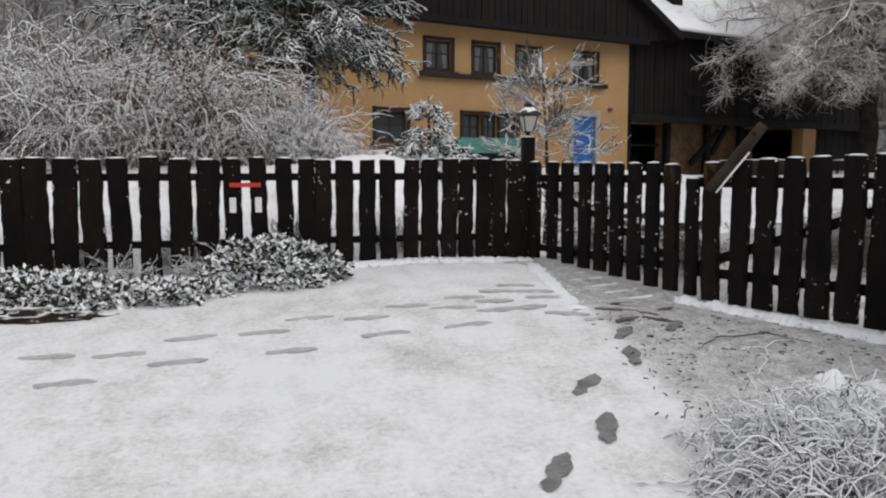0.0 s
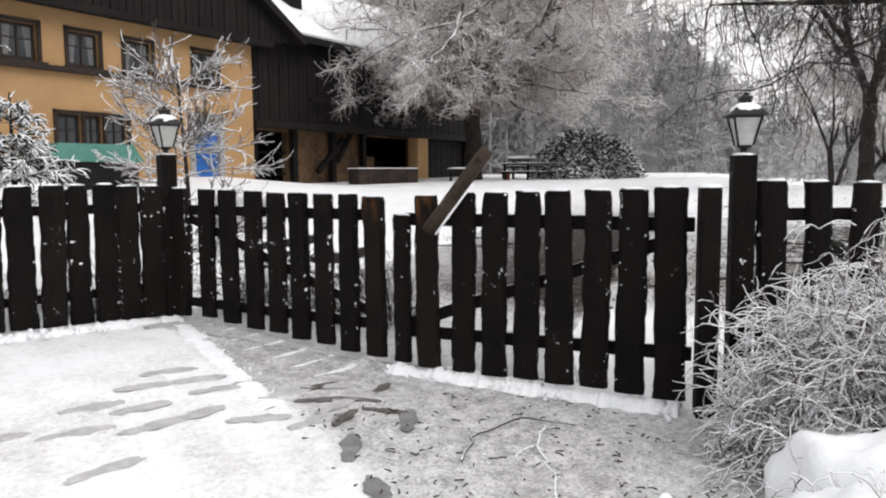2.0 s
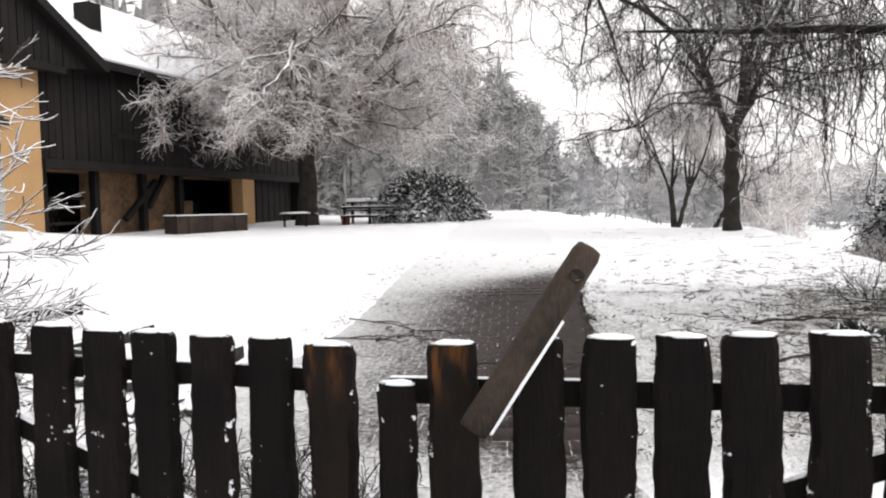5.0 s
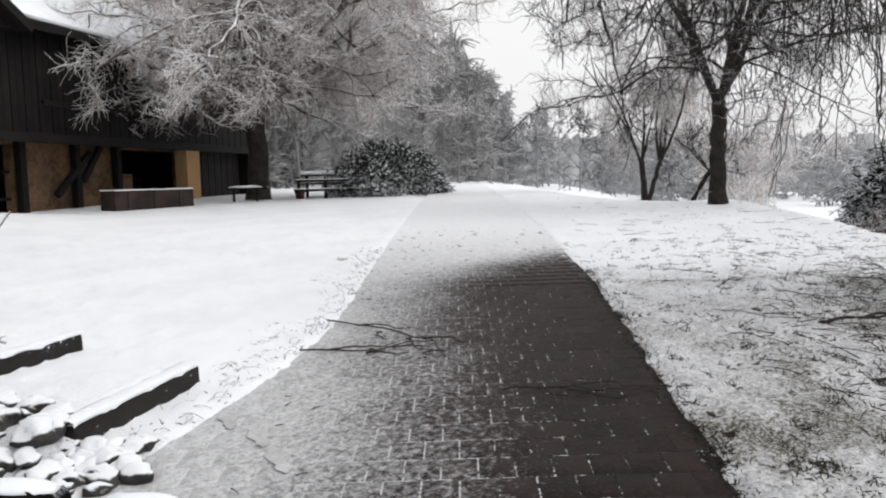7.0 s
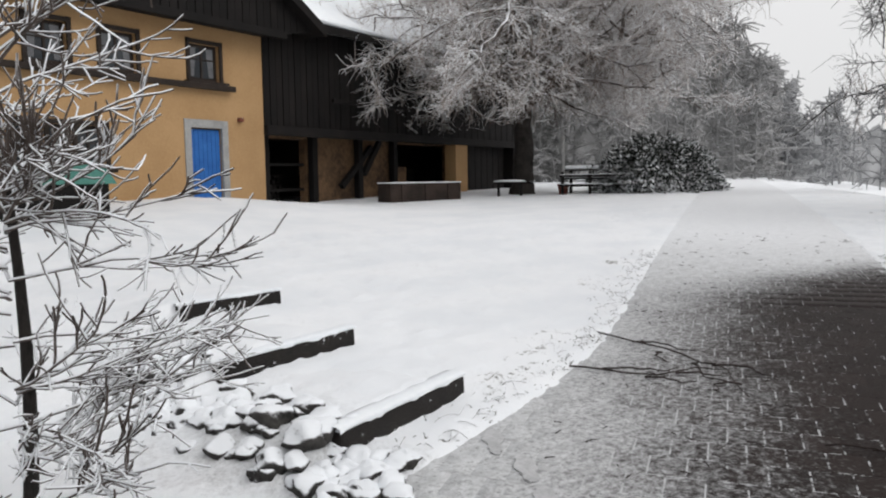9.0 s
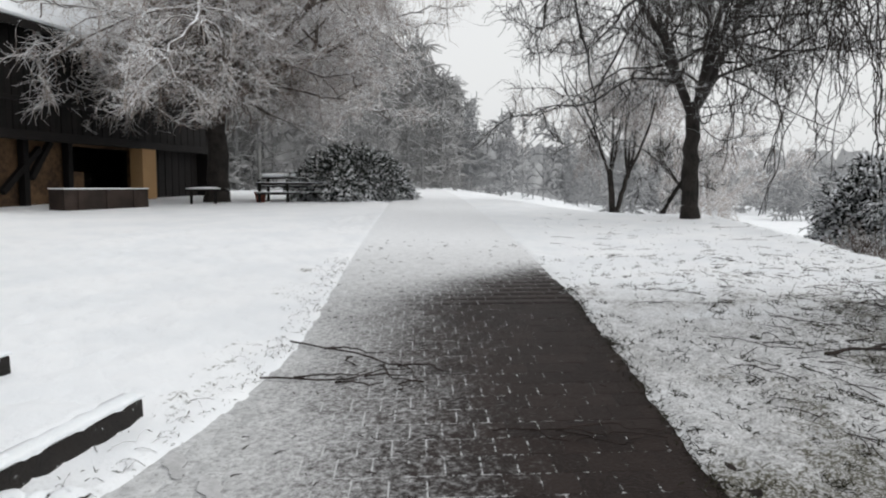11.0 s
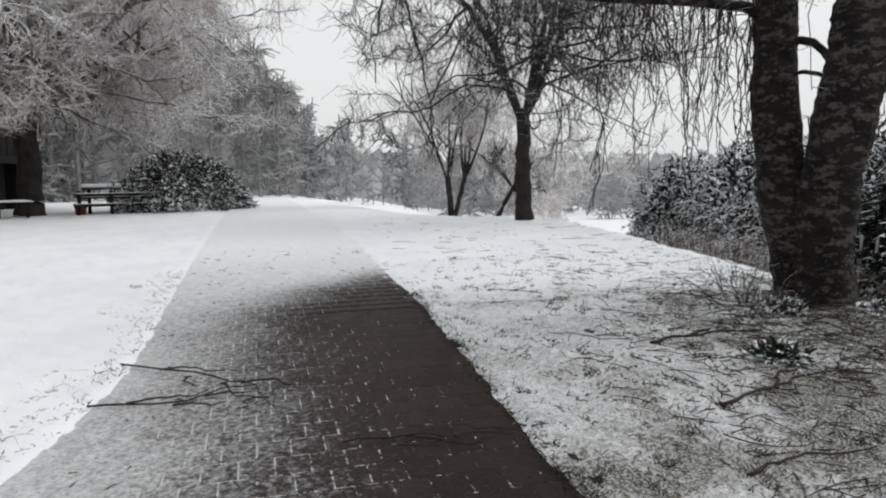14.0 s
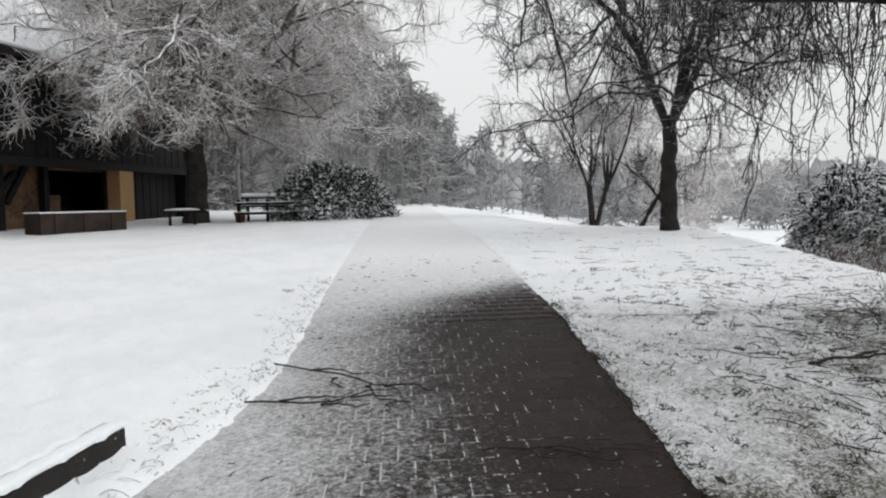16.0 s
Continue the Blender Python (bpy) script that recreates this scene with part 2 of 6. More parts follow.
def drive_xy(a, l):
    """A place on the driveway: a metres along from the gate's end, l metres to the left of the right edge."""
    return PX + a * HX - l * HY, PY + a * HY + l * HX


def ground_material():
    m, t, s = nodes_of("snowy_ground")
    grass = put(t, "Attribute", p_attribute="grass").outputs["Fac"]
    wet = put(t, "Attribute", p_attribute="slush").outputs["Fac"]
    n1, n2, n3 = grain(t, 1.1, 5.0), grain(t, 4.5, 6.0, 0.7), grain(t, 24.0, 4.0, 0.7)
    snow = mix(t, smooth(t, n1, 0.3, 0.7), (0.78, 0.80, 0.83), (0.86, 0.87, 0.89))
    show = calc(t, "ADD", calc(t, "MULTIPLY", n2, 0.65), calc(t, "ADD", calc(t, "MULTIPLY", n3, 0.6), calc(t, "MULTIPLY", n1, 0.75)))
    bare = smooth(t, calc(t, "ADD", show, calc(t, "MULTIPLY", grass, 0.62)), 1.35, 1.46)
    turf = mix(t, n3, (0.022, 0.021, 0.012), (0.085, 0.078, 0.05))
    turf = mix(t, smooth(t, grain(t, 70.0, 2.0), 0.47, 0.60), turf, (0.36, 0.36, 0.36))
    crust = calc(t, "ADD", calc(t, "MULTIPLY", grain(t, 55.0, 4.0, 0.75), 0.6), calc(t, "MULTIPLY", grain(t, 9.0, 4.0, 0.7), 0.5))
    ice = mix(t, smooth(t, crust, 0.42, 0.70), (0.11, 0.108, 0.105), (0.62, 0.62, 0.63))
    melt = smooth(t, calc(t, "ADD", show, calc(t, "MULTIPLY", wet, 0.85)), 1.32, 1.85)
    c = mix(t, calc(t, "MULTIPLY", melt, 0.8), snow, ice)
    grit = calc(t, "MULTIPLY", smooth(t, grain(t, 38.0, 3.0, 0.6), 0.60, 0.67), smooth(t, wet, 0.66, 0.92))
    c = mix(t, calc(t, "MULTIPLY", grit, 0.8), c, (0.07, 0.065, 0.06))
    c = mix(t, calc(t, "MULTIPLY", bare, calc(t, "GREATER_THAN", grass, 0.01)), c, turf)
    t.links.new(c, s.inputs["Base Color"])
    s.inputs["Roughness"].default_value = 0.7
    relief(t, s, calc(t, "ADD", n2, calc(t, "MULTIPLY", n3, 0.5)), 0.5, 0.03)
    return m


def drive_material(name, brick):
    """Wet brown pavers under thin snow: bare towards the right edge near the gate, covered towards the left and further up."""
    m, t, s = nodes_of(name)
    at = put(t, "NewGeometry").outputs["Position"]
    x, y, z = put(t, "SeparateXYZ", i_0=at).outputs
    dx, dy = calc(t, "SUBTRACT", x, PX), calc(t, "SUBTRACT", y, PY)
    a = calc(t, "ADD", calc(t, "MULTIPLY", dx, HX), calc(t, "MULTIPLY", dy, HY))
    l = calc(t, "SUBTRACT", calc(t, "MULTIPLY", dy, HX), calc(t, "MULTIPLY", dx, HY))
    n1, n2, n3 = grain(t, 1.3, 4.0), grain(t, 9.0, 6.0, 0.75), grain(t, 60.0, 3.0)
    cover = calc(t, "MULTIPLY", calc(t, "SUBTRACT", l, 1.5), 0.8)
    up = calc(t, "MAXIMUM", calc(t, "SUBTRACT", a, 3.4), 0.0)
    cover = calc(t, "ADD", cover, calc(t, "MULTIPLY", calc(t, "MULTIPLY", up, up), 0.2))
    cover = calc(t, "ADD", cover, calc(t, "MULTIPLY", calc(t, "MAXIMUM", calc(t, "SUBTRACT", -0.45, a), 0.0), 1.6))
    cover = calc(t, "ADD", cover, calc(t, "MULTIPLY", calc(t, "SUBTRACT", n1, 0.5), 0.7))
    cover = calc(t, "ADD", cover, calc(t, "MULTIPLY", calc(t, "SUBTRACT", n2, 0.5), 0.9))
    cover = calc(t, "ADD", cover, calc(t, "MULTIPLY", calc(t, "SUBTRACT", n3, 0.5), 0.8))
    thin = smooth(t, calc(t, "ADD", cover, calc(t, "MULTIPLY", calc(t, "SUBTRACT", grain(t, 27.0, 6.0, 0.75), 0.5), 2.6)), -0.35, 0.95)
    if brick:
        r = put(t, "ObjectInfo").outputs["Random"] if brick == 1 else put(t, "NewGeometry").outputs["Random Per Island"]
        c = mix(t, r, (0.013, 0.0093, 0.0083), (0.025, 0.018, 0.016))
        c = mix(t, smooth(t, n3, 0.4, 0.8), c, (0.036, 0.027, 0.0245))
    else:
        c = mix(t, smooth(t, calc(t, "ADD", calc(t, "MULTIPLY", grain(t, 3.2, 3.0), 0.6), calc(t, "MULTIPLY", n2, 0.4)), 0.53, 0.57), (0.015, 0.011, 0.0098), (0.026, 0.019, 0.017))
        # snow fills the joints first
        joint = smooth(t, calc(t, "ADD", cover, calc(t, "MULTIPLY", calc(t, "SUBTRACT", grain(t, 15.0, 5.0, 0.75), 0.5), 6.5)), -0.35, 0.15)
        joint = calc(t, "MULTIPLY", joint, calc(t, "SUBTRACT", 1.0, calc(t, "MULTIPLY", smooth(t, cover, 0.1, 0.8), 0.85)))
        c = mix(t, joint, c, (0.46, 0.465, 0.475))
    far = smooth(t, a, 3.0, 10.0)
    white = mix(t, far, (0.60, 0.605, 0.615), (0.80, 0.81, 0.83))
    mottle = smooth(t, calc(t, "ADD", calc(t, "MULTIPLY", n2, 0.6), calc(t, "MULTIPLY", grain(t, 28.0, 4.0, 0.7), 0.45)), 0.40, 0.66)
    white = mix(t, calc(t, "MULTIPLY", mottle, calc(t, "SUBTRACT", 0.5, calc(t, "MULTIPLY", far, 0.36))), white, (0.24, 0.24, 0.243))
    c = mix(t, thin, c, white)
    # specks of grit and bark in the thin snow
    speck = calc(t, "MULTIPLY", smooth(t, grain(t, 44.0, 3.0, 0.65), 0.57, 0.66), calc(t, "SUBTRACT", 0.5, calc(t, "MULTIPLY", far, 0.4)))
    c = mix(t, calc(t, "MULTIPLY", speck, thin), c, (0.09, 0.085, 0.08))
    t.links.new(c, s.inputs["Base Color"])
    t.links.new(calc(t, "ADD", calc(t, "MULTIPLY", thin, 0.25), 0.55), s.inputs["Roughness"])
    s.inputs["Specular IOR Level"].default_value = 0.08
    relief(t, s, calc(t, "ADD", n2, n3), 0.4, 0.01)
    return m


M["ground"] = ground_material()
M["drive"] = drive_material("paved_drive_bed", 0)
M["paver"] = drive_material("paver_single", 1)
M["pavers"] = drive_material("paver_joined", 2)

# ---- mesh helpers ----


def mesh_object(name, me, material, parent=None, label="", flat=False):
    ob = new(name, me)
    if material and not me.materials:
        me.materials.append(M[material])
    if not flat and len(me.polygons):
        me.polygons.foreach_set("use_smooth", [True] * len(me.polygons))
    if parent:
        ob.parent = parent
    if label:
        ob["label"] = label
    return ob


def part(name, bm, material, parent=None, label="", flat=True):
    me = bpy.data.meshes.new(name)
    bm.to_mesh(me)
    bm.free()
    return mesh_object(name, me, material, parent, label, flat)


def base(name, m=None, **tags):
    ob = new(name)
    ob.empty_display_size = 0.1
    if m is not None:
        ob.matrix_basis = m
    return tagged(ob, **tags)


def box(sx, sy, sz, m=None, bevel=0.0, bm=None):
    """A box of that size round the origin, at the pose m."""
    bm = bm or bmesh.new()
    made = bmesh.ops.create_cube(bm, size=1.0, matrix=(m or Matrix()) @ Matrix.Diagonal((sx, sy, sz, 1)))["verts"]
    if bevel:
        edges = list({e for v in made for e in v.link_edges})
        bmesh.ops.bevel(bm, geom=edges, offset=bevel, segments=2, profile=0.6, affect="EDGES")
    return bm


def lathe(profile, sides=12, m=None, bm=None):
    """A turned shape from (radius, height) pairs."""
    bm = bm or bmesh.new()
    rings = []
    for r, z in profile:
        rings.append([bm.verts.new((m or Matrix()) @ Vector((r * math.cos(2 * math.pi * i / sides), r * math.sin(2 * math.pi * i / sides), z))) for i in range(sides)])
    for a, b in zip(rings, rings[1:]):
        for i in range(sides):
            bm.faces.new((a[i], a[(i + 1) % sides], b[(i + 1) % sides], b[i]))
    bm.faces.new(rings[0][::-1])
    bm.faces.new(rings[-1])
    return bm


def raw_mesh(name, verts, faces):
    """A mesh from arrays of vertices and of faces with equal corners."""
    me = bpy.data.meshes.new(name)
    verts, faces = np.asarray(verts, np.float32), np.asarray(faces, np.int32)
    me.vertices.add(len(verts))
    me.vertices.foreach_set("co", verts.ravel())
    me.loops.add(faces.size)
    me.loops.foreach_set("vertex_index", faces.ravel())
    me.polygons.add(len(faces))
    me.polygons.foreach_set("loop_start", np.arange(0, faces.size, faces.shape[1], dtype=np.int32))
    me.update(calc_edges=True)
    return me


class Tubes:
    """Collects many tapered tubes, drawn along polylines, into one mesh."""

    def __init__(self):
        self.verts, self.faces, self.count = [], [], 0

    def add(self, lines, r0, r1, sides=3):
        lines = np.asarray(lines, float)
        k, n, _ = lines.shape
        way = np.gradient(lines, axis=1)
        way /= np.linalg.norm(way, axis=2, keepdims=True) + 1e-9
        ref = np.where(np.abs(way[..., 2:3]) > 0.9, np.array([1.0, 0, 0]), np.array([0, 0, 1.0]))
        a = np.cross(way, ref)
        a /= np.linalg.norm(a, axis=2, keepdims=True) + 1e-9
        b = np.cross(a, way)
        r0, r1 = np.broadcast_to(r0, (k,)), np.broadcast_to(r1, (k,))
        rad = r0[:, None] + (r1 - r0)[:, None] * np.linspace(0, 1, n)[None]
        ang = 2 * np.pi * np.arange(sides) / sides + np.pi / 2
        ring = lines[:, :, None] + rad[:, :, None, None] * (a[:, :, None] * np.cos(ang)[None, None, :, None] + b[:, :, None] * np.sin(ang)[None, None, :, None])
        self.verts.append(ring.reshape(-1, 3))
        i = np.arange(k)[:, None, None] * n * sides + np.arange(n - 1)[None, :, None] * sides + np.arange(sides)[None, None]
        j = np.arange(k)[:, None, None] * n * sides + np.arange(n - 1)[None, :, None] * sides + (np.arange(sides)[None, None] + 1) % sides
        self.faces.append(np.stack([i, j, j + sides, i + sides], -1).reshape(-1, 4) + self.count)
        self.count += k * n * sides
        return self

    def mesh(self, name):
        return raw_mesh(name, np.concatenate(self.verts), np.concatenate(self.faces))


def wander(rng, start, way, length, n, bend=0.15, fall=0.0, up=0.0):
    """Polylines of n points from start along way; fall pulls them down towards the tip, up lifts them."""
    k = len(start)
    way = way / (np.linalg.norm(way, axis=1, keepdims=True) + 1e-9)
    step = (np.broadcast_to(length, (k,)) / (n - 1))[:, None]
    out = [np.asarray(start, float)]
    for i in range(n - 1):
        way = way + rng.normal(0, bend, (k, 3)) + np.array([0, 0, up - fall * (i + 1) / n])
        way /= np.linalg.norm(way, axis=1, keepdims=True) + 1e-9
        out.append(out[-1] + way * step)
    return np.stack(out, 1)


def sprout(rng, parents, count, length, n, spread=0.8, bend=0.15, fall=0.0, up=0.0, low=0.3, high=1.0, keep=0.5):
    """Side shoots from random places on the parents."""
    k, m, _ = parents.shape
    who, t = rng.integers(0, k, count), rng.uniform(low, high, count) * (m - 1)
    i = np.minimum(t.astype(int), m - 2)
    f = (t - i)[:, None]
    start = parents[who, i] * (1 - f) + parents[who, i + 1] * f
    way = parents[who, i + 1] - parents[who, i]
    way /= np.linalg.norm(way, axis=1, keepdims=True) + 1e-9
    way = way * keep + rng.normal(0, spread, (count, 3))
    long = length * rng.uniform(0.6, 1.3, count)
    return wander(rng, start, way, long, n, bend, fall, up)


def blades(rng, at, way, long, wide, curl=0.3):
    """Leaf blades of two bent quads each, as vertices and faces."""
    k = len(at)
    way = way / (np.linalg.norm(way, axis=1, keepdims=True) + 1e-9)
    side = np.cross(way, rng.normal(0, 1, (k, 3)) * 0.5 + np.array([0, 0, 1.0]))
    side /= np.linalg.norm(side, axis=1, keepdims=True) + 1e-9
    nor = np.cross(side, way)
    long, wide = np.broadcast_to(long, (k,))[:, None], np.broadcast_to(wide, (k,))[:, None]
    mid, tip = at + way * long * 0.5, at + way * long - nor * long * curl
    v = np.stack([at - side * wide * 0.2, at + side * wide * 0.2, mid + side * wide * 0.5, mid - side * wide * 0.5, tip + side * wide * 0.1, tip - side * wide * 0.1], 1)
    f = np.array([[0, 1, 2, 3], [3, 2, 4, 5]])
    return v.reshape(-1, 3), (f[None] + np.arange(k)[:, None, None] * 6).reshape(-1, 4)


# ---- the ground ----


STEPS = (((2.50, 9.40), (3.42, 9.86)), ((2.20, 10.92), (3.28, 11.33)), ((2.25, 13.05), (3.22, 13.20)))


def step01(v):
    v = np.clip(v, 0, 1)
    return v * v * (3 - 2 * v)


def crest(x, y):
    """How far a place lies beyond the lawn's crest."""
    return (x - 8.62) * 0.60 - (y - 5.58) * 0.80


def lie(x, y):
    """The height of the ground."""
    x, y = np.asarray(x, float), np.asarray(y, float)
    front = 0.085 * np.clip(0.26 * x + 0.97 * y, -12, 9)
    w = np.maximum((x - 2) * 0.866 + (y - 5.8) * 0.5, -3)
    back = 0.5 + 1.25 * (1 - np.exp(-w / 15))
    k = step01(((x - 1.9) * 0.73 + (y - 5.95) * 0.68 + 0.8) / 2.4)
    z = front * (1 - k) + back * k
    e = (x - 0.85) * -0.273 + (y - 7.85) * 0.962
    z = z + 0.80 * step01((e - 0.1) / 2.2) * step01((0.75 - x) / 1.3)
    z = z + 0.36 * np.exp(-(((x + 0.9) / 1.0) ** 2) - ((y - 10.3) / 0.9) ** 2)
    # the yard rises towards the house door
    hx, hy = (x - 6.35) * 0.866 + (y - 26.6) * 0.5, (y - 26.6) * 0.866 - (x - 6.35) * 0.5
    z = z + np.clip(0.16 - 0.12 * hx, 0, 0.5) * step01((hy + 7) / 6.0)
    # the lawn falls away behind its crest on the right
    c = crest(x, y)
    z = z - (0.72 * step01((c + 0.16) / 1.6) + 1.15 * step01((c - 2) / 6.0)) * step01((x - 4.5) / 2.0)
    z = z + 0.05 * np.exp(-((c + 0.08) / 0.3) ** 2) * step01((x - 7) / 2.0)
    # the meadow drops away behind the lawn tree
    da, dm = (x - PX) * HX + (y - PY) * HY, (x - PX) * HY - (y - PY) * HX
    z = z - 0.95 * step01((da - 12.3) / 13.0) * step01((dm - 1.2) / 4.5)
    z = z - 0.11 * step01((-1.3 - x) / 1.2) * np.exp(-((e / 0.55) ** 2))
    # worn low before the middle of the gate
    g, u = (x - 1.9) * 0.73 + (y - 5.95) * 0.68, (x - 1.9) * 0.61 - (y - 5.95) * 0.79
    z = z - 0.07 * step01((u + 1.7) / 1.5) * step01((3.4 - u) / 1.0) * np.exp(-((g / 0.8) ** 2))
    # low terraces behind three sleepers
    for (x0, y0), (x1, y1) in STEPS:
        long = math.hypot(x1 - x0, y1 - y0)
        ux, uy = (x1 - x0) / long, (y1 - y0) / long
        u, v = (x - x0) * ux + (y - y0) * uy, -(x - x0) * uy + (y - y0) * ux
        z = z + 0.13 * step01((v + 0.02) / 0.06) * (1 - step01((v - 0.3) / 1.1)) * step01((u + 0.5) / 0.5) * (1 - step01((u - long + 0.25) / 0.35))
    return z


def cover_masks(x, y):
    """How bare the turf is, and how slushy the snow."""
    m = (x - PX) * HY - (y - PY) * HX
    a = (x - PX) * HX + (y - PY) * HY
    c = crest(x, y)
    tree = np.exp(-((x - 8.5) ** 2 + (y - 6.2) ** 2) / 1.9)
    lawn = step01((m + nook(a) + 0.10) / 0.12) * step01((a + 1.7) / 1.0) * step01(((x - 1.9) * 0.73 + (y - 5.95) * 0.68 - 0.15) / 0.3)
    grass = lawn * (0.40 + 0.38 * tree + 0.16 * np.exp(-(((a - 0.6) / 1.5) ** 2)) + 0.42 * np.exp(-((x - 6.1) ** 2 + (y - 5.7) ** 2) / 0.5) - 0.28 * step01((a - 4.5) / 6.0) - 0.22 * step01((a - 12) / 9.0)) * (1 - 0.95 * step01((c + 0.3) / 0.2))
    strip = np.exp(-((m + WIDTH + 0.45) / 0.4) ** 2) * step01((a + 1) / 2.0) * step01((11 - a) / 6.0)
    grass = np.maximum(grass, 0.42 * strip * (m < -WIDTH))
    gate = (x - 1.9) * 0.73 + (y - 5.95) * 0.68
    # the sweep of the left gate leaf, cleared of snow, and the trodden street before the gate
    rx, ry = x - 0.86, y - 7.85
    turn = np.degrees(np.arctan2(rx, -ry))
    sweep = step01((turn - 2.0) / 3.0) * step01((33.0 - turn) / 4.0) * step01((2.35 - np.hypot(rx, ry)) / 0.3)
    street = step01((x - 0.75) / 0.6) * step01((y - 2.0) / 2.0) * step01(-gate / 0.1)
    slush = np.maximum(sweep, street * (0.92 + 0.40 * np.exp(-((x - 1.5) ** 2 + (y - 5.5) ** 2) / 0.5)))
    slush = np.maximum(slush, 0.56 * step01(-gate / 0.1))
    # thin wet snow on the lawn beside the drive
    slush = np.maximum(slush, lawn * step01((8.0 - a) / 6.5) * (1 - step01((c + 0.35) / 0.25)))
    yard = step01(gate / 0.2) * step01((1.2 - a) / 1.5) * step01((x - 1.2) / 1.0)
    heap = np.exp(-((x - 2.3 + 0.33 * (y - 9.6)) / 0.7) ** 2 - ((y - 9.6) / 1.6) ** 2) * step01(gate / 0.3)
    slush = np.maximum(slush, np.maximum(0.15 * yard, 0.75 * heap))
    # faint grey dapples over the open yard beside the drive
    slush = np.maximum(slush, 0.26 * step01(gate / 0.3) * step01((-m - WIDTH) / 0.4) * step01((16 - a) / 6.0))
    return np.clip(grass, 0, 1), np.clip(slush, 0, 1)


def graded(lo, hi, fine, far, step):
    inner = np.arange(lo, hi + fine, fine)
    outer, v, s = [], 0.0, fine
    while v < far:
        s *= step
        v += s
        outer.append(v)
    outer = np.array(outer)
    return np.concatenate([lo - outer[::-1], inner, hi + outer])


def build_ground():
    xs, ys = graded(-5, 14, 0.085, 2500, 1.22), graded(-1, 18, 0.085, 2500, 1.22)
    gx, gy = np.meshgrid(xs, ys)
    gz = lie(gx, gy)
    rng = np.random.default_rng(3)
    a = (gx - PX) * HX + (gy - PY) * HY
    l = -(gx - PX) * HY + (gy - PY) * HX
    on = step01((l - nook(a) + 0.03) / 0.12) * step01((WIDTH + flare(a) + 0.02 - l) / 0.1) * step01((a + 2.4) / 0.3)
    near = (gx > -6) & (gx < 15) & (gy > -2) & (gy < 19)
    gate = (gx - 1.9) * 0.73 + (gy - 5.95) * 0.68
    rough = np.where(gate > 0, 0.012, 0.004)
    gz = gz + rough * rng.normal(0, 1, gx.shape) * near * (1 - on)
    gz = gz - 0.05 * on + 0.015 * (1 - on) * (gate > 0.3)
    n, k = gx.shape[1], gx.size
    i = (np.arange(gx.shape[0] - 1)[:, None] * n + np.arange(n - 1)[None]).ravel()
    me = raw_mesh("ground", np.stack([gx.ravel(), gy.ravel(), gz.ravel()], 1), np.stack([i, i + 1, i + n + 1, i + n], 1))
    for name, values in zip(("grass", "slush"), cover_masks(gx, gy)):
        me.attributes.new(name, "FLOAT", "POINT").data.foreach_set("value", values.ravel().astype(np.float32))
    return tagged(mesh_object("ground", me, "ground"), label="thin fresh snow over lawn, yard and street", kind="structure")


ground = build_ground()


def build_drive():
    a, l = np.meshgrid(np.concatenate([np.arange(-2.4, 14, 0.08), np.arange(14, 70, 2.0)]), np.linspace(0, WIDTH, 40), indexing="ij")
    x, y = drive_xy(a, l * (1 + flare(a) / WIDTH))
    # thin snow grows thick enough to bury the pavers towards the left and further up
    cover = (l * (1 + flare(a) / WIDTH) - 1.42) * 0.8 + 0.2 * np.maximum(a - 3.4, 0) ** 2 + 1.6 * np.maximum(-0.45 - a, 0)
    top = np.stack([x, y, lie(x, y) - 0.0011 + 0.0081 * step01((cover - 1.0) / 0.5)], -1)
    n = l.shape[1]
    i = (np.arange(l.shape[0] - 1)[:, None] * n + np.arange(n - 1)[None]).ravel()
    me = raw_mesh("driveway", top.reshape(-1, 3), np.stack([i, i + n, i + n + 1, i + 1], 1)[:, ::-1])
    return tagged(mesh_object("driveway", me, "drive"), label="brown paved drive under thin patchy snow", kind="structure")


driveway = build_drive()

# ---- gate, fences and lamp posts ----
GATE_A, GATE_M, GATE_B = Vector((0.85, 7.85)), Vector((1.89, 6.03)), Vector((2.97, 4.65))
rnd = random.Random(7)


def height(x, y):
    return float(lie(x, y))


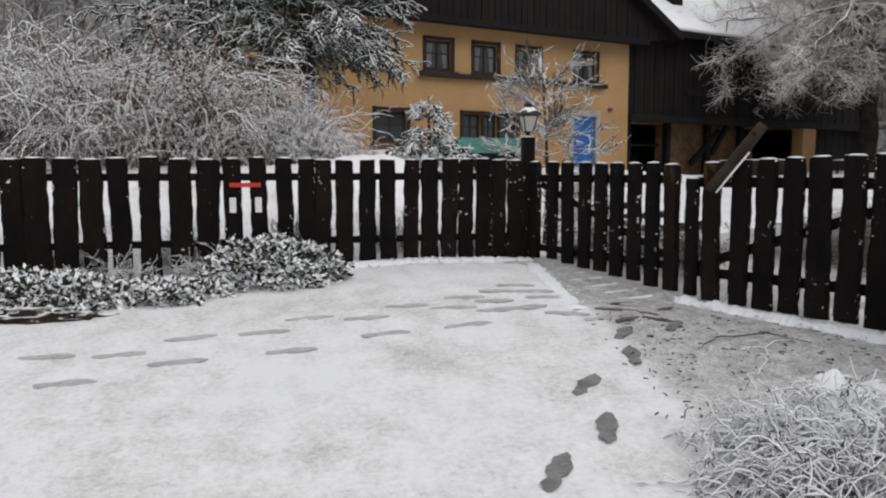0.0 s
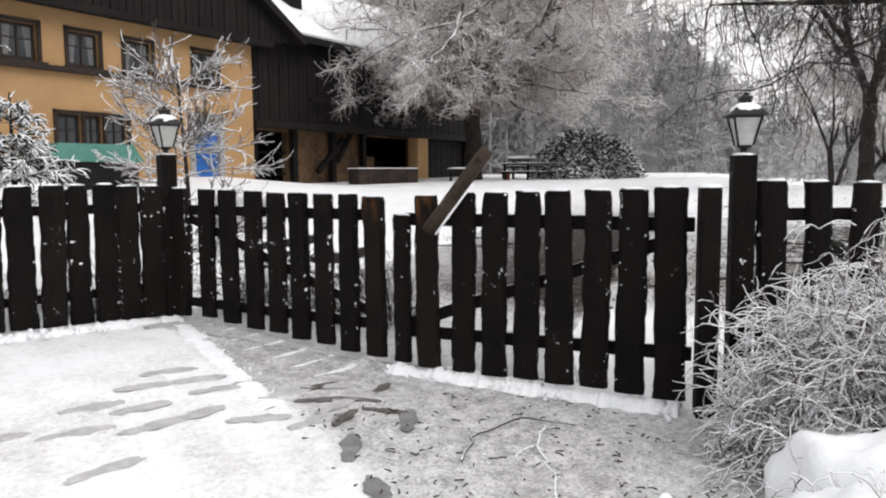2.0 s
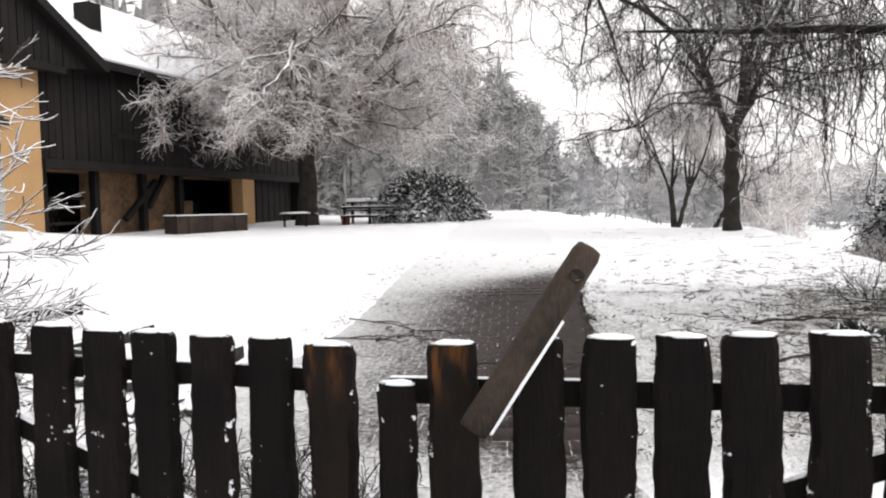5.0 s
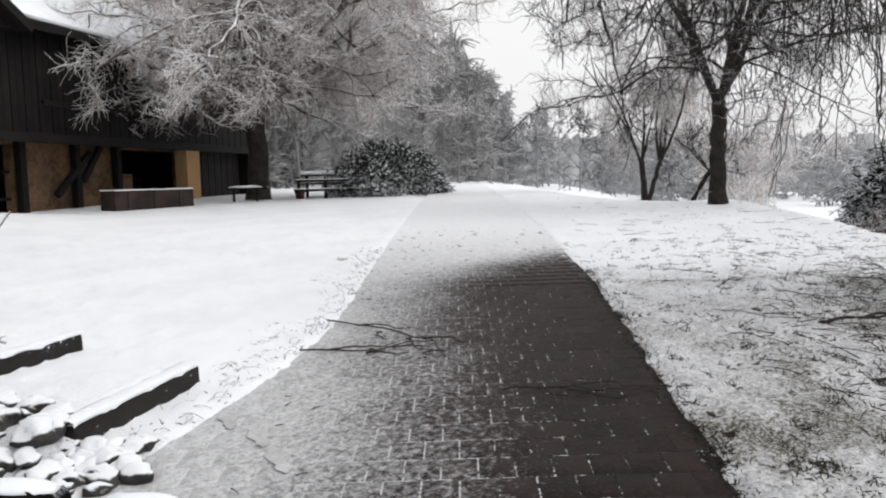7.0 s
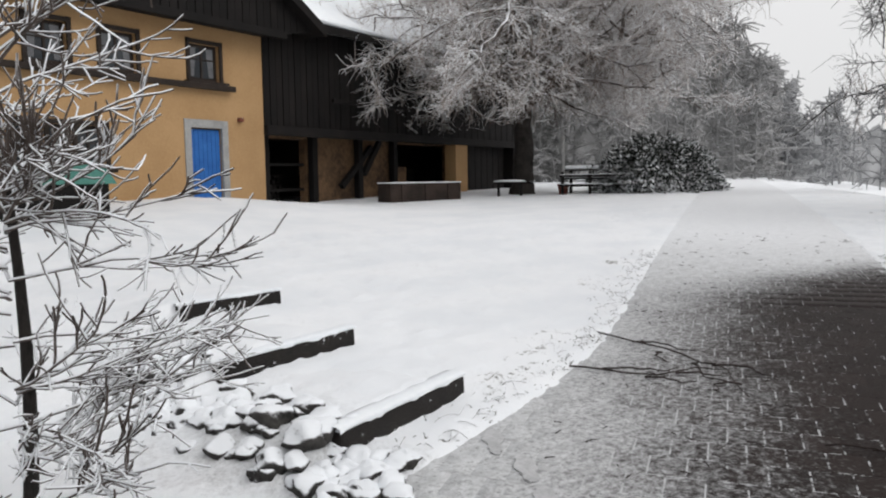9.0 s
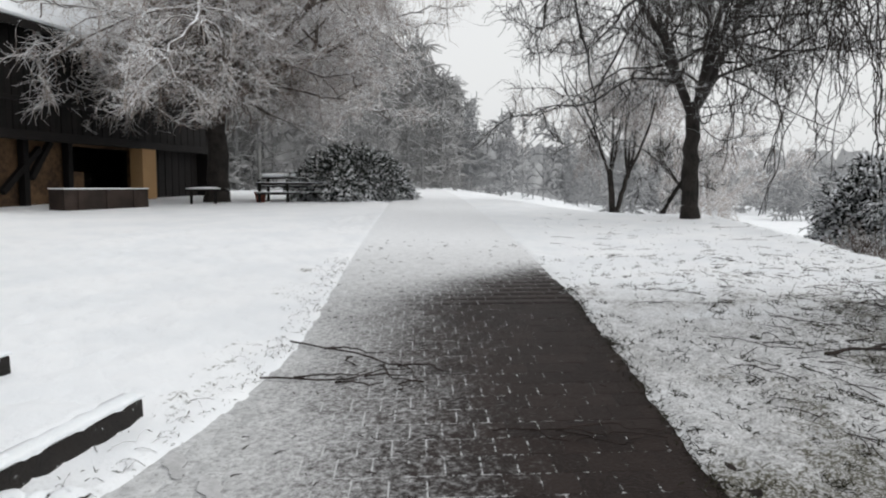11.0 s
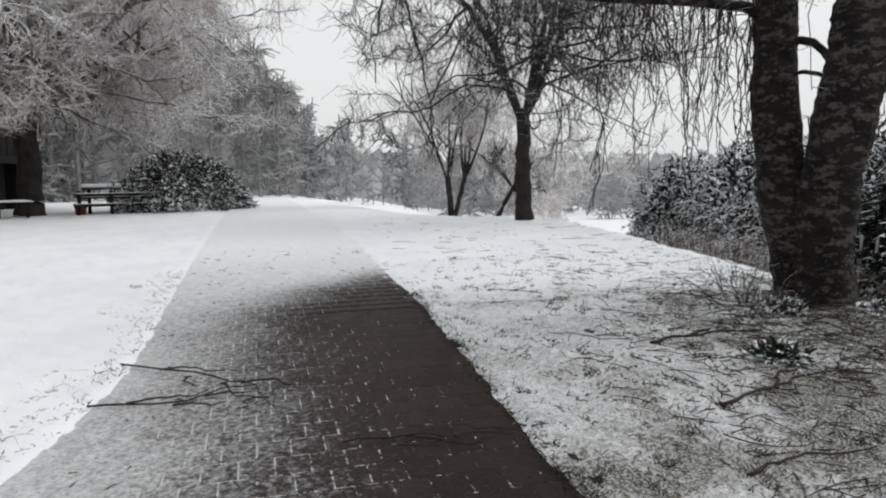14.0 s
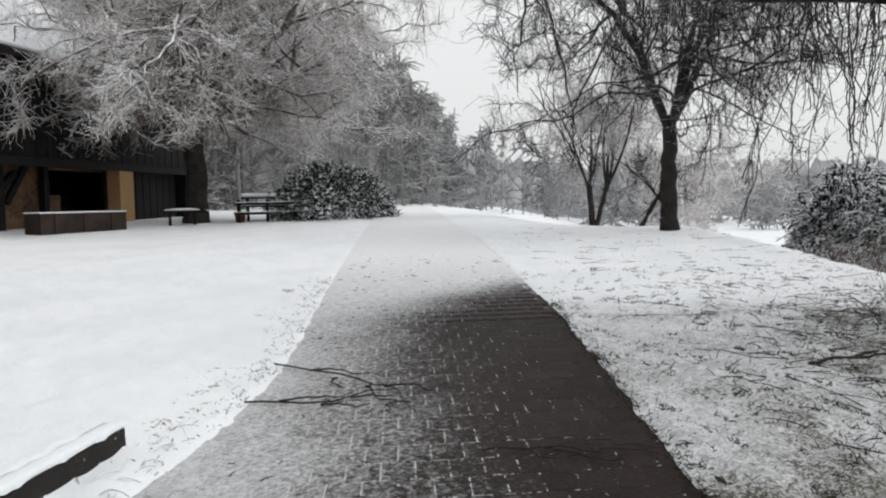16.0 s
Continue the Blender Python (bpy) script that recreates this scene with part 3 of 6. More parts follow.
def board_mesh(width, tall, thick, rng, name="board", ragged=0.10):
    """An upright waney-edged board, sawn roughly level at its head."""
    bm = bmesh.new()
    n = 30
    levels = [i / (n - 1) * (tall - 0.03) for i in range(n)] + [tall - 0.014, tall - 0.004, tall]
    shrink = [1.0] * n + [0.975, 0.92, 0.80]
    lean, slant, rings = rng.uniform(-0.008, 0.008), rng.uniform(-0.05, 0.05), []
    la, lb, bow, phase = rng.uniform(-1, 1), rng.uniform(-1, 1), rng.uniform(-0.008, 0.008), rng.uniform(0, 6)
    swell = rng.uniform(-0.05, 0.09)
    for z, k in zip(levels, shrink):
        la = 0.6 * la + rng.uniform(-1, 1) * 0.65
        lb = 0.6 * lb + rng.uniform(-1, 1) * 0.65
        w = width / 2 * (1 + swell * (0.5 - z / tall))
        x0 = -w * (1 + ragged * la) * k + lean * z + bow * math.sin(3 * z + phase)
        x1 = w * (1 + ragged * lb) * k + lean * z + bow * math.sin(3 * z + phase)
        t = thick / 2 * (0.6 + 0.4 * k)
        c = min(0.017, (x1 - x0) * 0.2)
        xm = (x0 + x1) / 2
        section = [(x0, -t * 0.35), (x0 + c, -t), (xm, -t * 1.25), (x1 - c, -t), (x1, -t * 0.35), (x1, t), (x0, t)]
        top = slant * max(0.0, 1 - (tall - z) / 0.2)
        rings.append([bm.verts.new((x, y, z + x * top)) for x, y in section])
    for a, b in zip(rings, rings[1:]):
        for i in range(7):
            # the waney edges, where bark and snow cling
            bm.faces.new((a[i], a[(i + 1) % 7], b[(i + 1) % 7], b[i])).material_index = int(i in (0, 3, 4, 6))
    bm.faces.new(rings[0][::-1])
    bm.faces.new(rings[-1])
    me = bpy.data.meshes.new(name)
    bm.to_mesh(me)
    bm.free()
    return me


def snow_blob(sx, sy, sz, rng, sub=2):
    """A low cap of snow on its flat base."""
    bm = bmesh.new()
    bmesh.ops.create_icosphere(bm, subdivisions=sub, radius=1.0)
    for v in bm.verts:
        k = 1 + rng.uniform(-0.12, 0.12)
        v.co = Vector((v.co.x * sx * k, v.co.y * sy * k, (v.co.z if v.co.z > 0 else v.co.z * 0.25) * sz * k))
    return bm


def picket(parent, s, z0, tall, width, rng, off=0.0, thick=0.04, material="board", snow=True, tilt=0.0, name="board"):
    me = board_mesh(width, tall, thick, rng)
    me.materials.append(M[material])
    me.materials.append(M["board_edge"])
    ob = mesh_object(name, me, None, parent, flat=True)
    ob.matrix_basis = pose(s, off, z0, 0, tilt, rng.uniform(-2, 2))
    if snow:
        cap = part("snow_cap", snow_blob(width * 0.43, thick * 0.7, 0.012, rng), "snow", ob, flat=False)
        cap.matrix_basis = pose(0, 0, tall - 0.003)
    return ob


def frame_on(p, q):
    """A level pose at p whose x axis runs to q."""
    return pose(p.x, p.y, 0, 0, 0, math.degrees(math.atan2(q.y - p.y, q.x - p.x)))


def along(p, q, s):
    v = p + (q - p).normalized() * s
    return height(v.x, v.y)


def rail_part(parent, s0, z0, s1, z1, deep, thick, off, name="rail"):
    long = math.hypot(s1 - s0, z1 - z0)
    m = pose((s0 + s1) / 2, off, (z0 + z1) / 2, 0, -math.degrees(math.atan2(z1 - z0, s1 - s0)), 0)
    return part(name, box(long, thick, deep, m, 0.008), "board", parent)


def gate_leaf(p, q, places, widths, tops, label):
    leaf = base("gate_leaf", frame_on(p, q), label=label, category="gate", group="gate leaves")
    for s, w, top in zip(places, widths, tops):
        z0 = along(p, q, s) + rnd.uniform(0.035, 0.06)
        worn = abs(s - 1.97) < 0.005 or abs(s - 0.265) < 0.004
        picket(leaf, s, z0, top - z0, w, rnd, material="board_worn" if worn else "board", tilt=rnd.uniform(-0.8, 0.8))
    return leaf


left_leaf = gate_leaf(GATE_A, GATE_M, [0.14, 0.42, 0.66, 0.90, 1.12, 1.335, 1.55, 1.755, 1.97], [0.155, 0.16, 0.16, 0.165, 0.155, 0.155, 0.15, 0.15, 0.155],
                      [1.585, 1.58, 1.575, 1.57, 1.56, 1.56, 1.555, 1.555, 1.54], "closed gate leaf of dark stained boards with snow on top")
for z, a, b in ((1.42, 0.1, 2.02), (0.72, 0.1, 2.02)):
    rail_part(left_leaf, a, z, b, z, 0.075, 0.035, 0.042)
rail_part(left_leaf, 0.2, 1.36, 1.9, 0.80, 0.07, 0.03, 0.042, "brace")
right_leaf = gate_leaf(GATE_M, GATE_B, [0.08, 0.265, 0.49, 0.68, 0.88, 1.08, 1.28, 1.48, 1.69], [0.115, 0.15, 0.145, 0.15, 0.15, 0.155, 0.155, 0.16, 0.17],
                       [1.43, 1.55, 1.565, 1.57, 1.575, 1.58, 1.585, 1.59, 1.60], "closed gate leaf of dark boards with a diagonal brace")
for z, a, b in ((1.40, 0.05, 1.80), (0.70, 0.05, 1.80)):
    rail_part(right_leaf, a, z, b, z, 0.08, 0.035, 0.042)
rail_part(right_leaf, 0.1, 0.74, 1.75, 1.34, 0.075, 0.03, 0.042, "brace")


def latch_pole():
    """A short half-round pole that leans across the top of the gate."""
    lo, hi = Vector((1.972, 5.687, 1.335)), Vector((2.295, 5.535, 1.815))
    way = hi - lo
    m = Matrix.Translation(lo) @ way.to_track_quat("Z", "Y").to_matrix().to_4x4()
    thing = base("latch_pole", m, label="short brown wooden pole leaning across the gate top", category="pole")
    bm = lathe([(0.040, 0.0), (0.043, 0.02), (0.041, way.length * 0.3), (0.043, way.length * 0.6), (0.041, way.length - 0.02), (0.036, way.length)], 16)
    part("pole", bm, "pole_wood", thing, flat=False)
    bm = lathe([(0.021, -0.004), (0.022, 0.006), (0.019, 0.009), (0.014, 0.008), (0.013, 0.001)], 18)
    knot = part("ring", bm, "bark", thing, "dark round bolt ring")
    side = m.inverted().to_3x3() @ Vector((-0.62, -0.78, 0.0))
    knot.matrix_basis = Matrix.Translation(Vector((0, 0, way.length - 0.085)) + side.normalized() * 0.0405) @ side.to_track_quat("Z", "Y").to_matrix().to_4x4()
    strip = part("snow_strip", box(0.012, 0.028, way.length * 0.62, None, 0.005), "snow", thing, "thin ridge of snow along its edge", flat=False)
    over = m.inverted().to_3x3() @ Vector((0.75, -0.45, 0.25))
    over = Vector((over.x, over.y, 0)).normalized()
    strip.matrix_basis = Matrix.Translation(Vector((0, 0, way.length * 0.34)) + over * 0.039)
    return thing


latch_pole()


def paling_fence(p, q, places, top, label, widths=0.16, wide=()):
    thing = base("paling_fence", frame_on(p, q), label=label, category="fence", group="paling fences")
    for n, s in enumerate(places):
        z0 = along(p, q, s) + 0.03
        w = widths * rnd.uniform(0.88, 1.08) * (1.18 if widths < 0.17 and s < 3.3 and len(places) > 12 else 1.0)
        picket(thing, s, z0, top + rnd.uniform(-0.012, 0.012) - z0, w, rnd, tilt=rnd.uniform(-1.0, 1.0))
    for z in (top - 0.17, top - 0.78):
        rail_part(thing, places[0] - 0.1, z, places[-1] + 0.1, z, 0.07, 0.04, 0.045)
    return thing


FENCE_L = Vector((-3.9, 6.5))
run = [0.13, 0.30, 0.48, 0.66, 0.84, 1.04, 1.23, 1.46, 1.66, 1.89, 2.11, 2.24, 2.44, 2.69, 2.92, 3.15, 3.38, 3.65, 3.89, 4.12, 4.34, 4.56, 4.76, 4.98, 5.2, 5.42, 5.64, 5.86, 6.08]
length_l = (GATE_A - FENCE_L).length
p_left = GATE_A + (FENCE_L - GATE_A).normalized() * 6.4
left_fence = paling_fence(p_left, GATE_A, [6.4 - s for s in run][::-1], 1.61, "dark stained paling fence with snow on its tops", 0.166)
LAMP_A, LAMP_B = Vector((0.86, 7.90)), Vector((3.26, 4.53))
FENCE_R = LAMP_B + Vector((0.86, -0.50)).normalized() * 2.6
right_fence = paling_fence(LAMP_B, FENCE_R, [0.18, 0.41, 0.65, 0.88, 1.12, 1.36, 1.6, 1.84, 2.08, 2.32], 1.62, "dark paling fence behind a snowy juniper", 0.16)


def gate_post(x, y, top):
    z0 = height(x, y) - 0.1
    bm = box(0.105, 0.11, top - z0, pose(0, 0, (top + z0) / 2), 0.012)
    ob = part("gate_post", bm, "board")
    ob.matrix_basis = pose(x, y, 0, 0, 0, -35)
    cap = part("snow_cap", snow_blob(0.06, 0.06, 0.02, rnd), "snow", ob, flat=False)
    cap.matrix_basis = pose(0, 0, top - 0.003)
    return tagged(ob, label="dark wooden gate post capped with snow", category="post", group="gate posts")


gate_post(3.03, 4.54, 1.60)


def lamp_post(x, y, top, turn, size=1.0):
    """A square wooden post that carries a black four-sided lantern."""
    z0 = height(x, y) - 0.1
    thing = base("lamp_post", pose(x, y, 0, 0, 0, turn), label="black lantern with snow on its roof on a wooden post", category="lamp", group="lanterns at the gate")
    part("post", box(0.118, 0.118, top - z0, pose(0, 0, (top + z0) / 2), 0.01), "board", thing)
    part("post_snow", snow_blob(0.066, 0.066, 0.014, rnd), "snow", thing, flat=False).matrix_basis = pose(0, 0, top - 0.002)
    lamp = part("lantern", lathe([(0.05, 0), (0.05, 0.008), (0.022, 0.014), (0.018, 0.03), (0.032, 0.04), (0.045, 0.05), (0.045, 0.056)], 12), "iron", thing, "black iron lantern", flat=False)
    lamp.matrix_basis = pose(0, 0, top) @ Matrix.Diagonal((size, size, size, 1))
    low, high, z1, z2 = 0.042, 0.078, 0.056, 0.218
    for k in range(4):
        turn_k = pose(0, 0, 0, 0, 0, 90 * k)
        bm = bmesh.new()
        c = [Vector((low - 0.004, -low + 0.004, z1)), Vector((low - 0.004, low - 0.004, z1)), Vector((high - 0.004, high - 0.004, z2)), Vector((high - 0.004, -high + 0.004, z2))]
        outer = [bm.verts.new(turn_k @ v) for v in c]
        inner = [bm.verts.new(turn_k @ (v - Vector((0.003, 0, 0)))) for v in c]
        bm.faces.new(outer)
        bm.faces.new(inner[::-1])
        for i in range(4):
            bm.faces.new((outer[i], inner[i], inner[(i + 1) % 4], outer[(i + 1) % 4]))
        part("pane", bm, "lamp_glass", lamp, "milky glass pane")
        a, b = Vector((low, low, z1)), Vector((high, high, z2))
        way = b - a
        m = turn_k @ Matrix.Translation((a + b) / 2) @ way.to_track_quat("Z", "Y").to_matrix().to_4x4()
        part("bar", box(0.011, 0.011, way.length, m, 0.002), "iron", lamp)
        part("rim", box(0.012, 2 * high + 0.012, 0.012, turn_k @ pose(high, 0, z2)), "iron", lamp)
    roof = bmesh.new()
    rings = []
    for r, z in ((0.108, 0.222), (0.106, 0.230), (0.075, 0.262), (0.045, 0.288), (0.030, 0.294), (0.030, 0.318), (0.036, 0.322), (0.034, 0.334), (0.014, 0.344), (0.014, 0.352), (0.005, 0.364)):
        rings.append([roof.verts.new((r * sx, r * sy, z)) for sx, sy in ((1, 1), (-1, 1), (-1, -1), (1, -1))])
    for a, b in zip(rings, rings[1:]):
        for i in range(4):
            roof.faces.new((a[i], a[(i + 1) % 4], b[(i + 1) % 4], b[i]))
    roof.faces.new(rings[0][::-1])
    roof.faces.new(rings[-1])
    part("roof", roof, "iron", lamp)
    snow = bmesh.new()
    rings = []
    for r, z in ((0.098, 0.2335), (0.092, 0.245), (0.072, 0.272), (0.046, 0.294), (0.031, 0.300)):
        ring = []
        for i in range(16):
            g = 2 * math.pi * i / 16
            sq = 1 / max(abs(math.cos(g)), abs(math.sin(g)))
            k = (0.65 * sq + 0.35) * rnd.uniform(0.95, 1.03)
            ring.append(snow.verts.new((r * k * math.cos(g), r * k * math.sin(g), z + rnd.uniform(-0.002, 0.003))))
        rings.append(ring)
    for a, b in zip(rings, rings[1:]):
        for i in range(16):
            snow.faces.new((a[i], a[(i + 1) % 16], b[(i + 1) % 16], b[i]))
    part("roof_snow", snow, "snow", lamp, "cap of snow on the lantern roof", flat=False)
    bulb = part("bulb", lathe([(0.012, 0.06), (0.012, 0.09), (0.024, 0.12), (0.026, 0.14), (0.018, 0.158), (0.004, 0.164)], 10), "white_paint", lamp, flat=False)
    return thing


lamp_post(LAMP_A.x, LAMP_A.y, 1.84, 14)
lamp_post(LAMP_B.x, LAMP_B.y, 1.765, -36, 0.9)

# ---- the farmhouse ----
HOUSE = pose(6.35, 26.6, 0, 0, 0, 30)  # local x along the front, y into the house


def prism(outline, y0, y1, bm=None):
    """An upright plate with that outline of (x, z), from depth y0 to y1."""
    bm = bm or bmesh.new()
    a = [bm.verts.new((x, y0, z)) for x, z in outline]
    b = [bm.verts.new((x, y1, z)) for x, z in outline]
    bm.faces.new(a)
    bm.faces.new(b[::-1])
    for i in range(len(a)):
        j = (i + 1) % len(a)
        bm.faces.new((a[j], a[i], b[i], b[j]))
    bmesh.ops.recalc_face_normals(bm, faces=bm.faces)
    return bm


def wall_with_holes(x0, x1, z0, z1, holes, thick, bm=None):
    """A wall along x with rectangular openings (x0, z0, x1, z1) cut through it."""
    bm = bm or bmesh.new()
    xs = sorted({x0, x1, *[h[0] for h in holes], *[h[2] for h in holes]})
    zs = sorted({z0, z1, *[h[1] for h in holes], *[h[3] for h in holes]})
    solid = lambda a, c, b, d: not any(h[0] <= (a + b) / 2 <= h[2] and h[1] <= (c + d) / 2 <= h[3] for h in holes)  # noqa: E731
    filled = {(i, j): solid(xs[i], zs[j], xs[i + 1], zs[j + 1]) for i in range(len(xs) - 1) for j in range(len(zs) - 1)}
    for (i, j), full in filled.items():
        if not full:
            continue
        a, b, c, d = xs[i], xs[i + 1], zs[j], zs[j + 1]
        quads = [[(a, 0, c), (b, 0, c), (b, 0, d), (a, 0, d)], [(b, thick, c), (a, thick, c), (a, thick, d), (b, thick, d)]]
        if not filled.get((i - 1, j)):
            quads.append([(a, thick, c), (a, 0, c), (a, 0, d), (a, thick, d)])
        if not filled.get((i + 1, j)):
            quads.append([(b, 0, c), (b, thick, c), (b, thick, d), (b, 0, d)])
        if not filled.get((i, j - 1)):
            quads.append([(a, thick, c), (b, thick, c), (b, 0, c), (a, 0, c)])
        if not filled.get((i, j + 1)):
            quads.append([(a, 0, d), (b, 0, d), (b, thick, d), (a, thick, d)])
        for q in quads:
            bm.faces.new([bm.verts.new(v) for v in q])
    bmesh.ops.remove_doubles(bm, verts=bm.verts, dist=0.0005)
    return bm


def house_window(house, x0, z0, x1, z1, curtain=True):
    w, h = x1 - x0, z1 - z0
    m = pose((x0 + x1) / 2, 0.10, (z0 + z1) / 2)
    win = part("window", wall_with_holes(-w / 2, w / 2, -h / 2, h / 2, [(-w / 2 + 0.07, -h / 2 + 0.07, -0.03, h / 2 - 0.07), (0.03, -h / 2 + 0.07, w / 2 - 0.07, h / 2 - 0.07)], 0.06), "frame_wood", house, "dark brown wooden window")
    win.matrix_basis = m
    for sx in (-1, 1):
        pane = part("pane", box(w / 2 - 0.10, 0.012, h - 0.14, pose(sx * (w / 4 - 0.02), 0.03, 0)), "glass", win)
        part("glazing_bar", box(w / 2 - 0.10, 0.03, 0.03, pose(sx * (w / 4 - 0.02), 0.012, 0.08)), "frame_wood", win)
        if curtain:
            bm = bmesh.new()
            pts = [(sx * (w / 2 - 0.08) * (1 - 0.6 * i / 8), 0.015 * (i % 2), 1) for i in range(9)]
            a = [bm.verts.new((x, 0.018 - 0.004 * (i % 2), h / 2 - 0.08)) for i, (x, y, _) in enumerate(pts)]
            b = [bm.verts.new((x + sx * 0.08 * (i / 8), 0.018 - 0.004 * (i % 2), -h / 2 + 0.10)) for i, (x, y, _) in enumerate(pts)]
            for i in range(8):
                bm.faces.new((a[i], a[i + 1], b[i + 1], b[i]))
            part("curtain", bm, "curtain", win, "pale gathered curtain")
    for sx in (-1, 1):
        part("jamb_board", box(0.10, 0.05, h + 0.22, pose(sx * (w / 2 + 0.05), -0.125, 0), 0.006), "frame_wood", win)
    part("window_sill", box(w + 0.34, 0.20, 0.07, pose(0, -0.19, -h / 2 - 0.06), 0.01), "frame_wood", win, "dark wooden sill")
    part("head_board", box(w + 0.2, 0.05, 0.10, pose(0, -0.125, h / 2 + 0.05), 0.006), "frame_wood", win)
    return win


def farmhouse():
    house = base("farmhouse", HOUSE, label="ochre plastered farmhouse with a dark boarded gable and snowy roof", category="house")
    upper = [(-7.97, 4.5, -7.11, 5.38), (-6.3, 4.5, -5.45, 5.38), (-4.68, 4.5, -3.82, 5.38), (-2.36, 4.52, -1.46, 5.40), (-10.2, 4.5, -9.3, 5.38)]
    lower = [(-6.7, 2.35, -6.05, 3.27), (-5.95, 2.35, -5.45, 3.27), (-5.35, 2.35, -4.7, 3.27), (-9.6, 2.35, -8.6, 3.27)]
    door = (-2.42, 1.25, -1.44, 3.36)
    wall = part("wall", wall_with_holes(-13, 0, 1.0, 6.0, upper + lower + [door], 0.4), "plaster", house, "ochre plaster wall")
    part("side_wall", box(0.4, 6.0, 5.0, pose(-0.2, 3.42, 3.5)), "plaster", house)
    part("side_wall", box(0.4, 8.0, 5.0, pose(-12.8, 4.42, 3.5)), "plaster", house)
    for n, w in enumerate(upper + lower):
        house_window(house, *w, curtain=n < 5)
    d = part("door", box(0.94, 0.06, 2.06, pose(-1.93, 0.12, 2.30)), "door_blue", house, "blue painted plank door")
    for k in range(7):
        part("plank", box(0.124, 0.02, 2.02, pose(-1.93 + (k - 3) * 0.132, 0.08, 2.29), 0.006), "door_blue", d)
    part("handle", box(0.12, 0.03, 0.03, pose(-2.26, 0.055, 2.25), 0.006), "iron", d, "dark iron handle")
    part("door_surround", wall_with_holes(-2.60, -1.26, 1.25, 3.56, [(-2.41, 1.2, -1.45, 3.36)], 0.07), "stone_grey", house, "grey stone door surround").location = (0, -0.03, 0)
    part("wall_lamp", box(0.14, 0.12, 0.10, pose(-0.85, -0.05, 3.62), 0.01), "rust", house, "small rusty wall lamp")
    # boarded gable that projects over the wall
    apex, eave, left = (-5.4, 10.4), (1.65, 6.17), (-12.45, 6.17)
    gable = part("gable", prism([(left[0], 5.88), (0.1, 5.88), eave, apex, left], -0.55, -0.40), "old_wood", house, "dark vertical gable boarding")
    slope = (apex[1] - eave[1]) / (eave[0] - apex[0])
    for k in range(60):
        x = -12.3 + k * 0.24
        top = apex[1] - abs(x - apex[0]) * slope - 0.12
        low = 5.80 if x < 0.05 else 5.88 + (x - 0.1) * (eave[1] - 5.88) / 1.55
        if top - low > 0.2:
            part("gable_board", box(0.215, 0.03, top - low, pose(x, -0.565 - 0.012 * (k % 2), (top + low) / 2)), "old_wood", gable)
    part("soffit", box(13.2, 0.95, 0.08, pose(-6.5, -0.1, 5.90)), "old_wood", house)
    part("gable_beam", box(13.4, 0.14, 0.20, pose(-6.4, -0.62, 5.86), 0.02), "old_wood", house)
    long = math.hypot(eave[0] - apex[0], eave[1] - apex[1])
    for sx, end in ((1, eave), (-1, left)):
        ang = math.degrees(math.atan2(apex[1] - end[1], sx * (end[0] - apex[0]))) * sx
        m = pose((apex[0] + end[0]) / 2, 0, (apex[1] + end[1]) / 2, 0, ang, 0)
        part("roof", box(long + 0.04, 9.0, 0.14, m @ pose(0, 3.6, -0.10)), "old_wood", house)
        part("roof_snow", box(long, 8.9, 0.10, m @ pose(0, 3.62, 0.01), 0.03), "snow", house, "snow on the roof slope")
        part("verge_board", box(long + 0.04, 0.06, 0.24, m @ pose(0, -0.93, -0.10), 0.01), "old_wood", house)
    part("flower_rail", box(7.2, 0.12, 0.14, pose(-4.7, -0.16, 4.36), 0.02), "frame_wood", house, "dark wooden rail under the windows")
    return house


